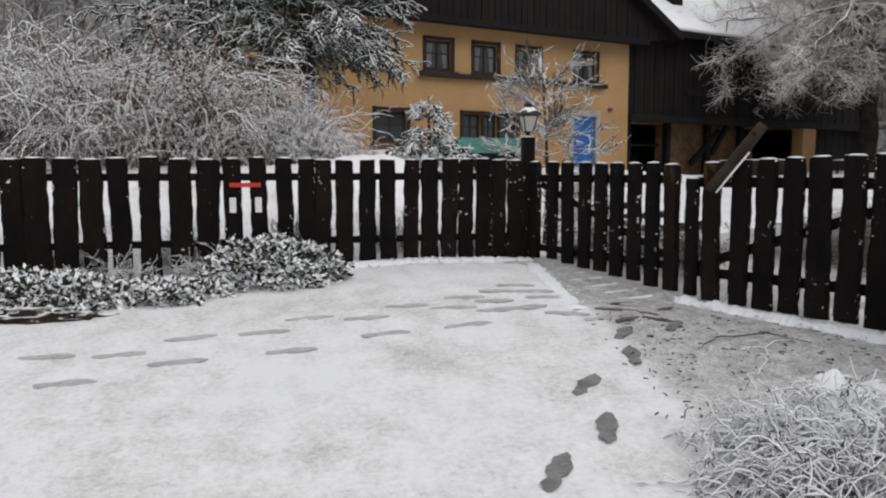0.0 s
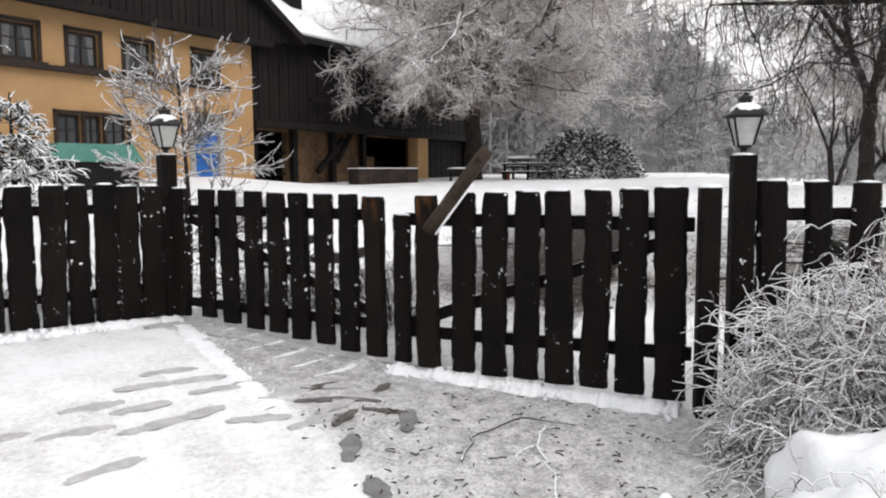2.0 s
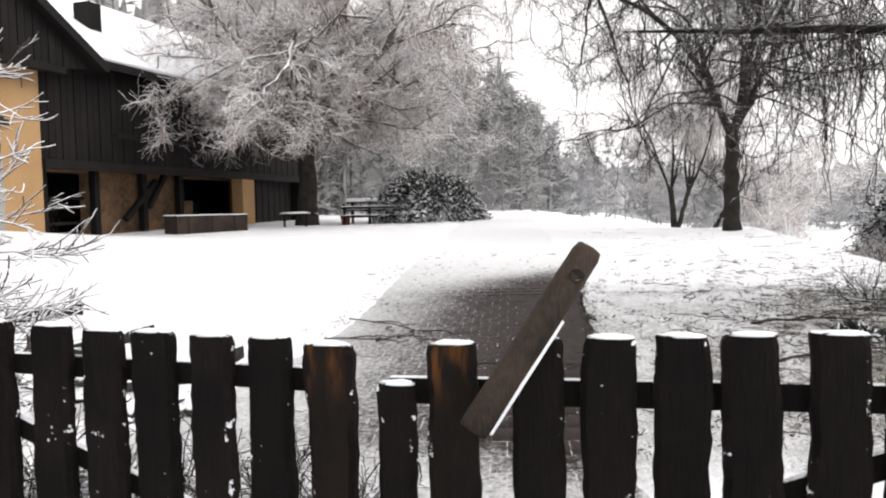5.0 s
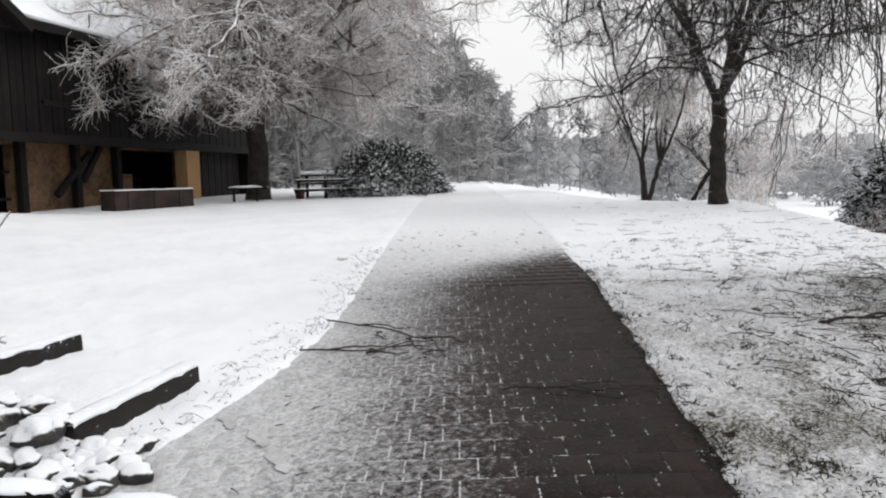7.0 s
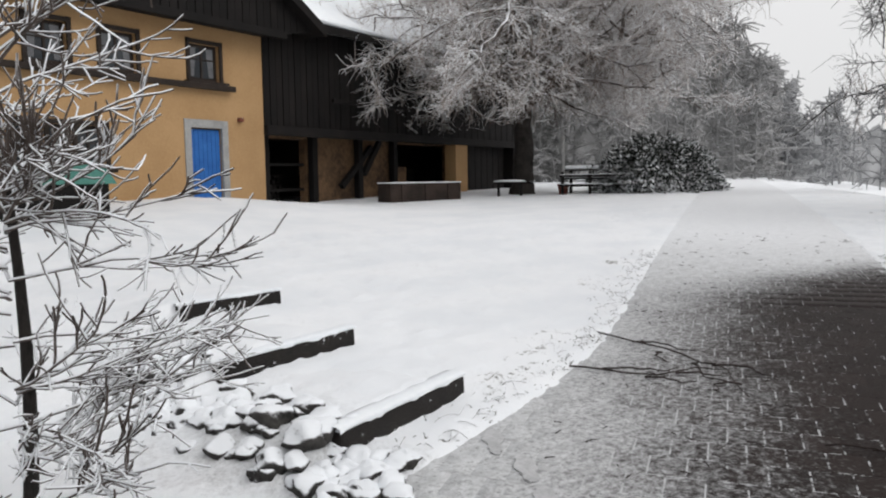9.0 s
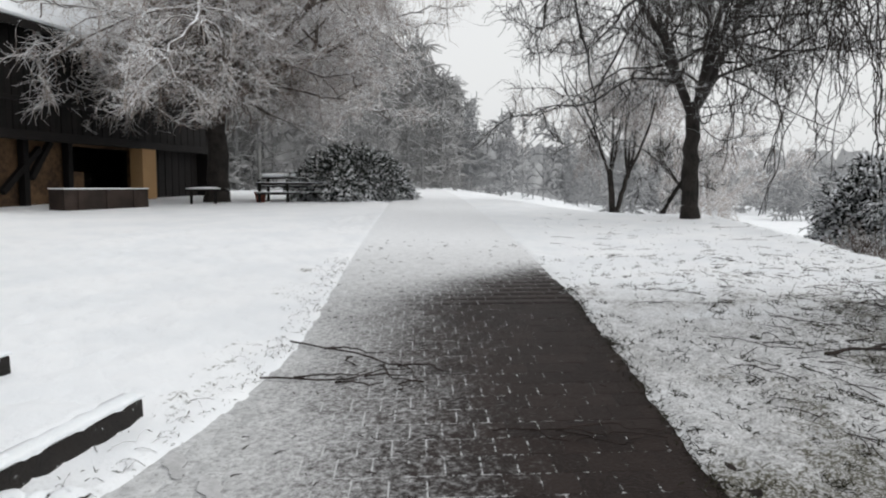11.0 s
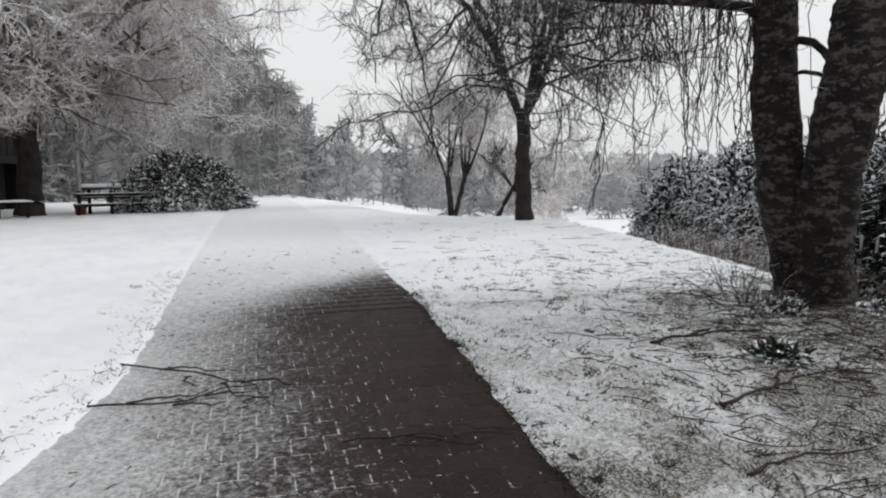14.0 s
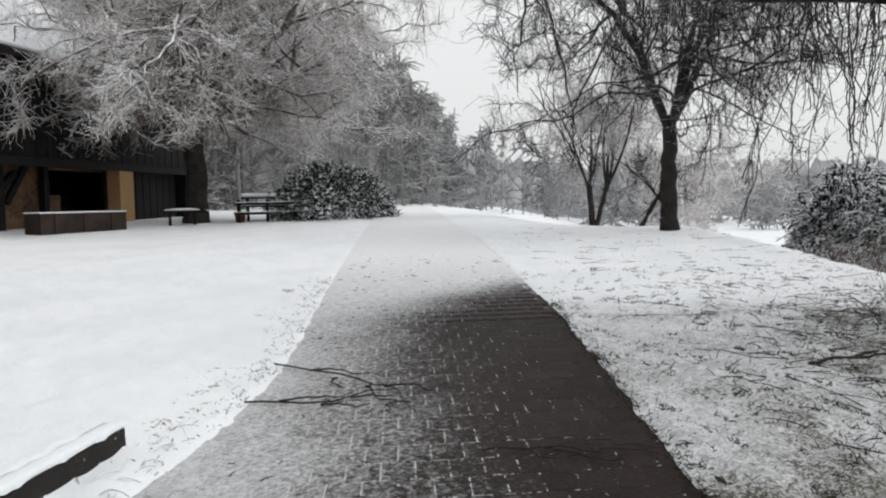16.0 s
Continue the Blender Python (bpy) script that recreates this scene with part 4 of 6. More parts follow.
def barn_wing():
    """The long wooden wing that carries on from the house front."""
    wing = base("barn_wing", HOUSE, label="dark timber barn wing with open ground floor and snowy roof", category="barn")
    lo, hi = 3.38, 6.35
    part("wall", wall_with_holes(0.02, 11.6, 1.0, lo, [(0.75, 1.2, 2.45, 3.25), (6.7, 1.2, 10.4, 3.25)], 0.3), "shaded_plaster", wing, "stained ochre plaster between timbers, painted darker for shade").location = (0, 0.8, 0)
    part("parapet", box(0.95, 0.25, 1.45, pose(7.15, 0.95, 1.72), 0.02), "shaded_plaster", wing)
    low = part("low_boarding", box(3.7, 0.06, lo - 1.0, pose(12.5, 0.5, (lo + 1) / 2)), "old_wood", wing, "dark boards beside the pillar")
    for k in range(15):
        part("board", box(0.215, 0.03, lo - 1.05, pose(10.75 + 0.24 * k, 0.455 - 0.012 * (k % 2), (lo + 1) / 2)), "old_wood", low)
    for z in (1.75, 2.5):
        part("window_rail", box(1.7, 0.08, 0.08, pose(1.6, 0.95, z), 0.01), "old_wood", wing)
    part("back_wall", box(19.0, 0.3, 5.2, pose(9.5, 4.2, 3.6)), "old_wood", wing)
    part("floor_beam", box(14.4, 0.25, 0.26, pose(7.2, -0.02, lo + 0.02), 0.02), "old_wood", wing)
    part("upper_floor", box(14.4, 4.2, 0.12, pose(7.2, 2.1, lo + 0.06)), "old_wood", wing)
    front = part("boarding", box(14.4, 0.08, hi - lo, pose(7.2, 0.06, (lo + hi) / 2)), "old_wood", wing, "dark weathered upright boards")
    for k in range(60):
        part("board", box(0.215, 0.03, hi - lo - 0.1, pose(0.13 + 0.24 * k, 0.0 - 0.012 * (k % 2), (lo + hi) / 2 - 0.05)), "old_wood", front)
    part("balcony_rail", box(9.0, 0.10, 0.12, pose(7.0, -0.28, 4.35), 0.02), "old_wood", wing)
    part("end_wall", box(0.2, 4.2, hi - 1.0, pose(14.4, 2.1, (hi + 1) / 2)), "old_wood", wing)
    for x in (0.55, 2.55, 4.7, 6.6):
        part("post", box(0.22, 0.22, lo - 1.0, pose(x, 0.62, (lo + 1.0) / 2), 0.02), "old_wood", wing)
    for x, z, lean in ((4.55, 2.45, 50), (5.35, 2.75, 38)):
        part("brace", box(0.18, 0.16, 2.0 if lean == 50 else 1.4, pose(x, 0.58, z, 0, lean, 0), 0.02), "old_wood", wing)
    part("pillar", box(0.85, 0.5, lo - 0.9, pose(9.95, 0.15, (lo + 0.9) / 2), 0.03), "plaster", wing, "ochre plastered pillar")
    eave, ridge, long = Vector((0, -0.75, 6.28)), Vector((0, 4.6, 9.75)), 15.0
    way = ridge - eave
    m = pose(1.4 + long / 2, (eave.y + ridge.y) / 2, (eave.z + ridge.z) / 2, math.degrees(math.atan2(way.z, way.y)), 0, 0)
    part("roof", box(long, way.length, 0.14, m), "old_wood", wing)
    part("roof_snow", box(long - 0.05, way.length - 0.04, 0.12, m @ pose(0, 0.03, 0.13), 0.04), "snow", wing, "smooth snow on the roof slope")
    part("fascia", box(long, 0.05, 0.22, pose(1.4 + long / 2, -0.79, 6.24), 0.01), "old_wood", wing)
    part("chimney", box(0.54, 0.6, 1.5, pose(3.6, 1.55, 7.93), 0.02), "old_wood", wing, "dark clad chimney")
    part("chimney_snow", snow_blob(0.28, 0.3, 0.09, rnd), "snow", wing, flat=False).matrix_basis = pose(3.6, 1.55, 8.675)
    return wing


farmhouse()
barn_wing()

# ---- trees and shrubs ----


def plant(name, x, y, **tags):
    return base(name, pose(x, y, height(x, y) - 0.03), **tags)


def mass(name, tubes, material, parent, label=""):
    """A joined mass of twigs too fine to pick apart."""
    ob = mesh_object(name, tubes.mesh(name), material, parent, label)
    ob["kind"] = "stuff"
    return ob


def limb_tree(name, x, y, seed, tall, fork, radius, crown, weep, twigs, material, twig_material, label, trunks=((0.0, 0.0, 1.0),), lean=(0, 0), fine=1.0, open_=0.6, twig_r=0.008, hang=0.3, limbs_n=5, sag=0.05, floor=0.0, wiggle=1.0, twig_l=1.0, core=0.0, joints=6):
    """A bare tree: trunk to the fork, limbs, branches and hanging twigs."""
    rng = np.random.default_rng(seed)
    tree = plant(name, x, y, label=label, category="tree")
    starts, ways = [], []
    for tx, ty, k in trunks:
        t = Tubes()
        top = np.array([tx + lean[0], ty + lean[1], fork])
        f = np.linspace(0, 1, 11)
        line = np.stack([f**1.1 * top[0], f**1.1 * top[1], -0.15 + f * (fork + 0.15)], 1)
        line[1:-1, :2] += rng.normal(0, 0.022, (9, 2)) * radius * 5
        t.add(line[None, :3], radius * k * 1.5, radius * k * 1.05, 12)
        t.add(line[None, 2:], radius * k * 1.05, radius * k * 0.85, 12)
        mesh_object("trunk", t.mesh("trunk"), material, tree)
        starts.append(top)
        ways.append(np.array([tx * 0.3, ty * 0.3, 1.0]))
    limbs = []
    for top, way in zip(starts, ways):
        for i in range(limbs_n):
            g = 2 * math.pi * (i + rng.uniform(-0.25, 0.25)) / limbs_n + seed
            o = open_ * rng.uniform(0.5, 1.5)
            limbs.append((top - np.array([0, 0, rng.uniform(0.0, 0.25)]), way + o * np.array([math.cos(g), math.sin(g), 0])))
    limbs = wander(rng, np.array([s for s, _ in limbs]), np.array([w for _, w in limbs]), (tall - fork) * rng.uniform(0.75, 1.05, len(limbs)), 9, 0.11 * min(wiggle, 1.2), 0.06)
    b = Tubes()
    b.add(limbs, radius * 0.5, radius * 0.12, 7)
    second = sprout(rng, limbs, int(30 * fine), crown * 0.6, 9, 0.6, 0.13 * wiggle, sag, 0.03, 0.08, 0.95, 0.5)
    second = second[second[..., 2].min(1) > floor + 0.25]
    b.add(second, radius * 0.20, radius * 0.05, 5)
    third = sprout(rng, second, int(170 * fine), crown * 0.32, 8, 0.55, 0.17 * wiggle, sag, 0.02, 0.15, 1.0, 0.7)
    third = third[third[..., 2].min(1) > floor]
    b.add(third, radius * 0.07, twig_r * 0.8, 4)
    mesh_object("branchwork", b.mesh("branchwork"), "rimed_bark" if core else material, tree)
    c = Tubes()
    fourth = sprout(rng, third, int(twigs * (1 - hang)), crown * 0.14 * twig_l, joints, 0.6, 0.2 * wiggle, weep * 0.35, 0.0, 0.15, 1.0, 0.6)
    fourth = fourth[fourth[:, -1, 2] > floor]
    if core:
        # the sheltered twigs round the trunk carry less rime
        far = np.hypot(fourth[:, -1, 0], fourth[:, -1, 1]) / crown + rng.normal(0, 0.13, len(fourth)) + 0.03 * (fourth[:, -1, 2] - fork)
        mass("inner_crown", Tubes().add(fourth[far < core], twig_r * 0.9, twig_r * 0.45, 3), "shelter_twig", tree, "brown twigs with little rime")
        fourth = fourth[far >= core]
    c.add(fourth, twig_r, twig_r * 0.5, 3)
    down = sprout(rng, fourth, int(twigs * hang), crown * 0.16 * twig_l, joints + 1, 0.4, 0.16 * wiggle, weep, 0, 0.3, 1.0, 0.4)
    down = down[down[:, -1, 2] > floor]
    c.add(down, twig_r * 0.85, twig_r * 0.45, 3)
    mass("crown", c, twig_material, tree, "fine hanging twigs lined with snow")
    return tree


def thicket(name, x, y, seed, size, count, material, label, category="bush", rise=0.8, r=0.008, n=7, twig=0.25, twigs=3.0, fall=0.25, inner=0.35, low=0.0, fine=1.4):
    """A twiggy bush: stems fanning out from the base, then side twigs."""
    rng = np.random.default_rng(seed)
    bush = plant(name, x, y, label=label, category=category)
    sx, sy, sz = size
    k = count
    g, d = rng.uniform(0, 2 * np.pi, k), np.sqrt(rng.uniform(0, 1, k))
    start = np.stack([np.cos(g) * d * sx * inner, np.sin(g) * d * sy * inner, rng.uniform(low, low + 0.1, k)], 1)
    way = np.stack([np.cos(g) * d * sx * 0.7, np.sin(g) * d * sy * 0.7, rise * sz * rng.uniform(0.35, 1.0, k)], 1)
    long = np.linalg.norm(way, axis=1) * rng.uniform(0.6, 1.0, k)
    stems = wander(rng, start, way, long, n, 0.13, fall)
    stems[..., 2] = np.maximum(stems[..., 2], 0.02)
    t = Tubes()
    t.add(stems, r, r * 0.45, 4)
    mass("branchwork", t, material, bush)
    t = Tubes()
    side = sprout(rng, stems, int(k * twigs), twig, 5, 0.65, 0.22, fall * 0.6, 0, 0.2, 1.0, 0.6)
    side[..., 2] = np.maximum(side[..., 2], 0.02)
    t.add(side, r * 0.65, r * 0.4, 3)
    tip = sprout(rng, side, int(k * twigs * fine), twig * 0.5, 4, 0.65, 0.2, fall * 0.5, 0, 0.2, 1.0, 0.6)
    t.add(tip, r * 0.5, r * 0.35, 3)
    mass("crown", t, material, bush)
    return bush


def mound(name, x, y, seed, size, count, material, label, spray=0.26, r=0.007, category="bush", fine=4.0, flat=0.35):
    """A low spreading conifer bush: layered sprays over an uneven dome."""
    rng = np.random.default_rng(seed)
    bush = plant(name, x, y, label=label, category=category)
    sx, sy, sz = size
    g, u = rng.uniform(0, 2 * np.pi, count), rng.uniform(0.0, 1, count)
    out = np.stack([np.cos(g) * np.sqrt(1 - u * u), np.sin(g) * np.sqrt(1 - u * u), u], 1)
    lump = 1 + 0.13 * np.sin(4 * g + 3 * u + seed) + 0.10 * np.sin(9 * g - 5 * u) + rng.normal(0, 0.05, count)
    at = out * np.array([sx, sy, sz]) * (lump * rng.uniform(0.35, 1.0, count) ** 0.4)[:, None]
    k = max(1, count // 120)
    frame = np.linspace(0, 1, 7)[None, :, None] * at[::k][:, None] * np.array([1, 1, 0.92])
    frame[..., 2] += 0.12 * np.sin(np.linspace(0, np.pi, 7))[None]
    t = Tubes()
    t.add(frame, r * 1.6, r * 0.8, 4)
    mass("branchwork", t, material, bush)
    way = out * np.array([1, 1, flat]) + rng.normal(0, 0.75, (count, 3)) * np.array([1, 1, 0.45])
    sprays = wander(rng, at, way, spray * rng.uniform(0.6, 1.3, count), 9, 0.36, 0.42, 0.05)
    sprays[..., 2] = np.maximum(sprays[..., 2], 0.015)
    t = Tubes()
    t.add(sprays, r, r * 0.5, 3)
    side = sprout(rng, sprays, int(count * fine), spray * 0.38, 4, 0.5, 0.2, 0.12, 0, 0.1, 1.0, 0.8)
    side[..., 2] = np.maximum(side[..., 2], 0.015)
    t.add(side, r * 0.75, r * 0.45, 3)
    mass("crown", t, material, bush, "arching twigs thick with fresh snow")
    return bush


def conifer(name, x, y, seed, tall, wide, whorls, material, label, droop=0.35, needle=0.022, start=0.06, dense=1.0):
    """A fir: a trunk with whorls of drooping boughs, each clothed in snowy sprays."""
    rng = np.random.default_rng(seed)
    tree = plant(name, x, y, label=label, category="tree")
    t = Tubes()
    line = np.stack([np.zeros(8), np.zeros(8), np.linspace(-0.1, tall, 8)], 1)
    t.add(line[None], tall * 0.016 + 0.02, 0.01, 8)
    mesh_object("trunk", t.mesh("trunk"), "bark", tree)
    starts, ways, longs = [], [], []
    for i in range(whorls):
        f = (i + rng.uniform(0, 0.5)) / whorls
        z = tall * (start + (1 - start) * f)
        reach = wide * (1 - f) ** 0.85 * rng.uniform(0.8, 1.1) + 0.05
        m = max(4, int(8 * (1 - f) + 4))
        for j in range(m):
            g = 2 * math.pi * (j + rng.uniform(-0.3, 0.3)) / m + i
            starts.append((0, 0, z)), ways.append((math.cos(g), math.sin(g), 0.35)), longs.append(reach * rng.uniform(0.75, 1.1))
    boughs = wander(rng, np.array(starts, float), np.array(ways), np.array(longs), 8, 0.06, droop, 0.0)
    t = Tubes()
    t.add(boughs, 0.012 + wide * 0.006, 0.005, 4)
    k = len(boughs)
    sprays = sprout(rng, boughs, int(k * 18 * dense), wide * 0.09 + 0.07, 5, 0.5, 0.12, 0.30, 0, 0.12, 1.0, 0.9)
    t.add(sprays, needle, needle * 0.35, 4)
    tips = sprout(rng, sprays, int(k * 50 * dense), wide * 0.035 + 0.05, 3, 0.5, 0.1, 0.25, 0, 0.2, 1.0, 0.8)
    t.add(tips, needle * 0.75, needle * 0.25, 3)
    mass("crown", t, material, tree, "drooping boughs loaded with snow")
    return tree


def leafy(name, x, y, seed, size, count, label, leaf=0.09, material="leaf", category="shrub", z=0.0, per=6, wide=0.36):
    """A dense evergreen shrub: leaf sprays over an uneven dome."""
    rng = np.random.default_rng(seed)
    shrub = plant(name, x, y, label=label, category=category)
    sx, sy, sz = size
    g, u = rng.uniform(0, 2 * np.pi, count), rng.uniform(0.02, 1, count)
    out = np.stack([np.cos(g) * np.sqrt(1 - u * u), np.sin(g) * np.sqrt(1 - u * u), u], 1)
    lump = 1 + 0.10 * np.sin(5 * g + 3 * u) + 0.08 * np.sin(11 * g - 5 * u + seed) + rng.normal(0, 0.05, count)
    at = out * np.array([sx, sy, sz]) * (lump * rng.uniform(0.62, 1.0, count) ** 0.5)[:, None]
    at[:, 2] += z
    t = Tubes()
    stem = np.linspace(0, 1, 6)[None, :, None] * (at[:: max(1, count // 260)] * 0.93)[:, None]
    t.add(stem, 0.014, 0.005, 4)
    mass("branchwork", t, "twig", shrub)
    vs, fs, c = [], [], 0
    for _ in range(per):
        way = out * 0.8 + rng.normal(0, 0.6, (count, 3)) + np.array([0, 0, 0.2])
        v, f = blades(rng, at, way, leaf * rng.uniform(0.7, 1.3, count), leaf * wide, 0.25)
        vs.append(v), fs.append(f + c)
        c += len(v)
    leaves = mesh_object("foliage", raw_mesh("foliage", np.concatenate(vs), np.concatenate(fs)), material, shrub, "dark leaves with snow lying on them")
    leaves["kind"] = "stuff"
    return shrub


def drape(rng, carriers, count, short, long, n):
    """Strands that hang straight down from random places on the carriers."""
    k, m, _ = carriers.shape
    who, t = rng.integers(0, k, count), rng.uniform(0.05, 1, count) * (m - 1)
    i = np.minimum(t.astype(int), m - 2)
    f = (t - i)[:, None]
    start = carriers[who, i] * (1 - f) + carriers[who, i + 1] * f
    step = (rng.uniform(short, long, count) / (n - 1))[:, None, None]
    way = rng.normal(0, 0.22, (count, n - 1, 3)) + rng.normal(0, 0.12, (count, 1, 3)) + np.array([0, 0, -1.0])
    return np.concatenate([start[:, None], start[:, None] + np.cumsum(way * step, 1)], 1)


# the large tree with two trunks by the drive, and its weeping branches
def twin_tree():
    x, y = 9.0, 6.15
    rng = np.random.default_rng(21)
    tree = plant("weeping_birch", x, y, label="old weeping birch with two dark flaking trunks", category="tree")

    def line(pts):
        """From metres to the left as seen from the gate, metres away, and height."""
        return np.array([(a * 0.12 + b * 0.99, a * 0.99 - b * 0.12, z) for a, b, z in pts])[None]

    def rugged(t, path, r0, r1, seed):
        """A trunk with an uneven, fluted outline."""
        r = np.random.default_rng(seed)
        n = 56
        f = np.linspace(0, path.shape[1] - 1, n)
        i = np.minimum(f.astype(int), path.shape[1] - 2)
        w = (f - i)[:, None]
        p = path[0, i] * (1 - w) + path[0, i + 1] * w
        t.add(p[None], r0, r1, 28)
        v = t.verts[-1].reshape(n, 28, 3)
        g = np.arange(28) / 28 * 2 * np.pi
        h = np.linspace(0, 1, n)[:, None] * (path.shape[1] - 1)
        flute = 1 + 0.06 * np.sin(3 * g + seed)[None] + 0.03 * np.sin(7 * g + 0.6 * np.sin(3 * h)) + 0.05 * np.sin(4.1 * h + 2 * g[None] + seed) + r.normal(0, 0.03, (n, 28))
        if path[0, 0, 2] < 0:
            # roots flare out at the foot
            flute = flute + (0.35 + 0.3 * np.sin(5 * g + seed)[None]) * np.exp(-np.maximum(p[:, 2:] + 0.05, 0) / 0.14)
        t.verts[-1] = (p[:, None] + (v - p[:, None]) * flute[..., None]).reshape(-1, 3)

    t = Tubes()
    left = line([(0.20, 0.1, -0.2), (0.30, 0.1, 0.25), (0.42, 0.12, 0.7), (0.51, 0.15, 1.2), (0.58, 0.2, 1.8), (0.60, 0.25, 2.4), (0.62, 0.3, 3.1), (0.66, 0.4, 4.2), (0.8, 0.6, 5.6)])
    rugged(t, left, 0.25, 0.16, 1)
    mesh_object("trunk", t.mesh("trunk"), "birch", tree)
    t = Tubes()
    right = line([(0.10, 0, -0.2), (0.12, 0, 0.25), (0.12, 0, 0.7), (0.06, 0, 1.2), (-0.05, 0.0, 1.8), (-0.14, 0.0, 2.3), (-0.20, 0.05, 2.75)])
    rugged(t, right, 0.235, 0.255, 2)
    fork1 = line([(-0.18, 0.03, 2.25), (-0.45, 0.06, 2.58), (-0.85, 0.1, 2.78), (-1.3, 0.2, 3.0), (-2.0, 0.6, 3.9)])
    fork2 = line([(-0.20, 0.05, 2.5), (-0.18, 0.1, 3.2), (-0.24, 0.2, 4.1), (-0.38, 0.3, 4.8), (-0.35, 0.4, 5.4)])
    mesh_object("trunk", t.mesh("trunk"), "birch", tree)
    for k, (path, r0, r1) in enumerate(((fork1, 0.16, 0.09), (fork2, 0.24, 0.13))):
        t = Tubes()
        rugged(t, path, r0, r1, 3 + k)
        mesh_object("limb", t.mesh("limb"), "birch", tree)
    arm = line([(0.52, 0.2, 2.46), (0.66, 0.18, 2.62), (0.85, 0.1, 2.74), (1.3, -0.2, 2.80), (2.1, -0.5, 2.90), (2.8, -0.7, 3.02), (3.5, -0.8, 3.14)])
    side = line([(-0.12, 0, 1.72), (-0.40, 0.08, 2.02), (-0.90, 0.2, 2.15), (-1.4, 0.3, 2.18), (-2.0, 0.5, 2.1), (-2.8, 0.6, 1.9), (-3.4, 0.6, 1.7)])
    link = line([(0.5, 0.2, 2.36), (0.38, 0.17, 2.38), (0.26, 0.13, 2.34), (0.17, 0.09, 2.25), (0.05, 0.05, 2.06)])
    link2 = line([(0.48, 0.2, 2.08), (0.34, 0.15, 2.09), (0.2, 0.1, 2.05), (0.05, 0.05, 1.94)])
    for limb, r0, r1 in ((arm, 0.075, 0.012), (side, 0.075, 0.03), (link, 0.04, 0.035), (link2, 0.02, 0.02)):
        mesh_object("limb", Tubes().add(limb, r0, r1, 8).mesh("limb"), "birch", tree)
    tops = np.concatenate([left[:, -5:], fork1, fork2])
    b = Tubes()
    big = sprout(rng, tops, 22, 3.4, 9, 0.7, 0.10, 0.0, 0.06, 0.45, 1.0, 0.4)
    big = big[big[:, -1, 2] > big[:, 0, 2] + 0.4]
    b.add(big, 0.05, 0.012, 6)
    spread = wander(rng, np.repeat(left[:, -2], 18, 0), np.stack([rng.uniform(-1.0, 0.3, 18), rng.uniform(0.1, 1.0, 18), rng.uniform(0.08, 0.4, 18)], 1), rng.uniform(2.0, 6.0, 18), 9, 0.08, 0.07)
    b.add(spread, 0.03, 0.008, 6)
    mesh_object("branchwork", b.mesh("branchwork"), "birch", tree)
    c = Tubes()
    carriers = np.concatenate([big, spread])
    fine = sprout(rng, carriers, 520, 0.9, 7, 0.5, 0.14, 0.30, 0, 0.15, 1.0, 0.6)
    c.add(fine, 0.010, 0.004, 4)
    hang = np.concatenate([drape(rng, spread, 110, 1.0, 3.2, 20), drape(rng, arm, 50, 0.4, 1.9, 20), drape(rng, big[:, -7:], 80, 1.2, 3.0, 20)])
    hang = hang[hang[:, -1, 2] > 0.5]
    c.add(hang, 0.0075, 0.0035, 4)
    armtwigs = sprout(rng, np.concatenate([arm, side]), 110, 0.8, 9, 0.4, 0.18, 0.55, 0, 0.1, 1.0, 0.2)
    c.add(armtwigs, 0.006, 0.003, 4)
    tw = sprout(rng, np.concatenate([hang[:, -9:], armtwigs]), 1200, 0.20, 4, 0.5, 0.2, 0.3, 0, 0.1, 1.0, 0.6)
    c.add(tw, 0.0045, 0.003, 3)
    mass("crown", c, "twig", tree, "long hanging twigs")
    return tree


twin_tree()
limb_tree("lawn_tree", 16.5, 12.3, 5, 7.8, 2.15, 0.165, 5.8, 0.06, 11000, "bark", "twig", "bare lawn tree with spreading weeping branches", fine=1.9, twig_r=0.007, open_=0.30, hang=0.12, limbs_n=5, sag=0.02, floor=1.2, wiggle=1.9, twig_l=0.55, joints=5)
limb_tree("lawn_tree", 22.8, 17.4, 8, 6.2, 1.5, 0.10, 3.0, 0.4, 5000, "bark", "rime_tree", "bare tree with two slim trunks behind the lawn", trunks=((-0.05, 0.12, 1.0), (0.25, -0.35, 0.75)), twig_r=0.009, open_=0.28, limbs_n=4)
limb_tree("lawn_tree", 19.5, 14.4, 12, 3.0, 0.9, 0.06, 1.8, 0.2, 700, "bark", "twig", "small leaning bare tree dusted with snow", lean=(0.3, -0.5), fine=0.4)
limb_tree("lawn_tree", 27.0, 16.3, 9, 4.6, 1.2, 0.09, 2.6, 0.3, 2500, "rime_tree", "rime_tree", "slim bare tree pale with frost", fine=0.8, twig_r=0.011)
limb_tree("lawn_tree", 34.0, 18.5, 19, 4.6, 1.0, 0.09, 2.8, 0.3, 2500, "rime_tree", "rime_tree", "slim bare tree pale with frost", fine=0.8, twig_r=0.014)
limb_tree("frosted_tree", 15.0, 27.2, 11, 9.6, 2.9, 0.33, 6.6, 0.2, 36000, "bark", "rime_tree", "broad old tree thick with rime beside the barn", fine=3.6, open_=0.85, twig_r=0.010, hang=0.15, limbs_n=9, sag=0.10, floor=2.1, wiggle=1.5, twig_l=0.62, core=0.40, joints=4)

# the shrub beside the barn
leafy("evergreen_shrub", 18.8, 24.95, 31, (2.15, 1.6, 1.6), 7000, "broad dark evergreen shrub dusted with snow", 0.16, "dusty_leaf", wide=0.22)

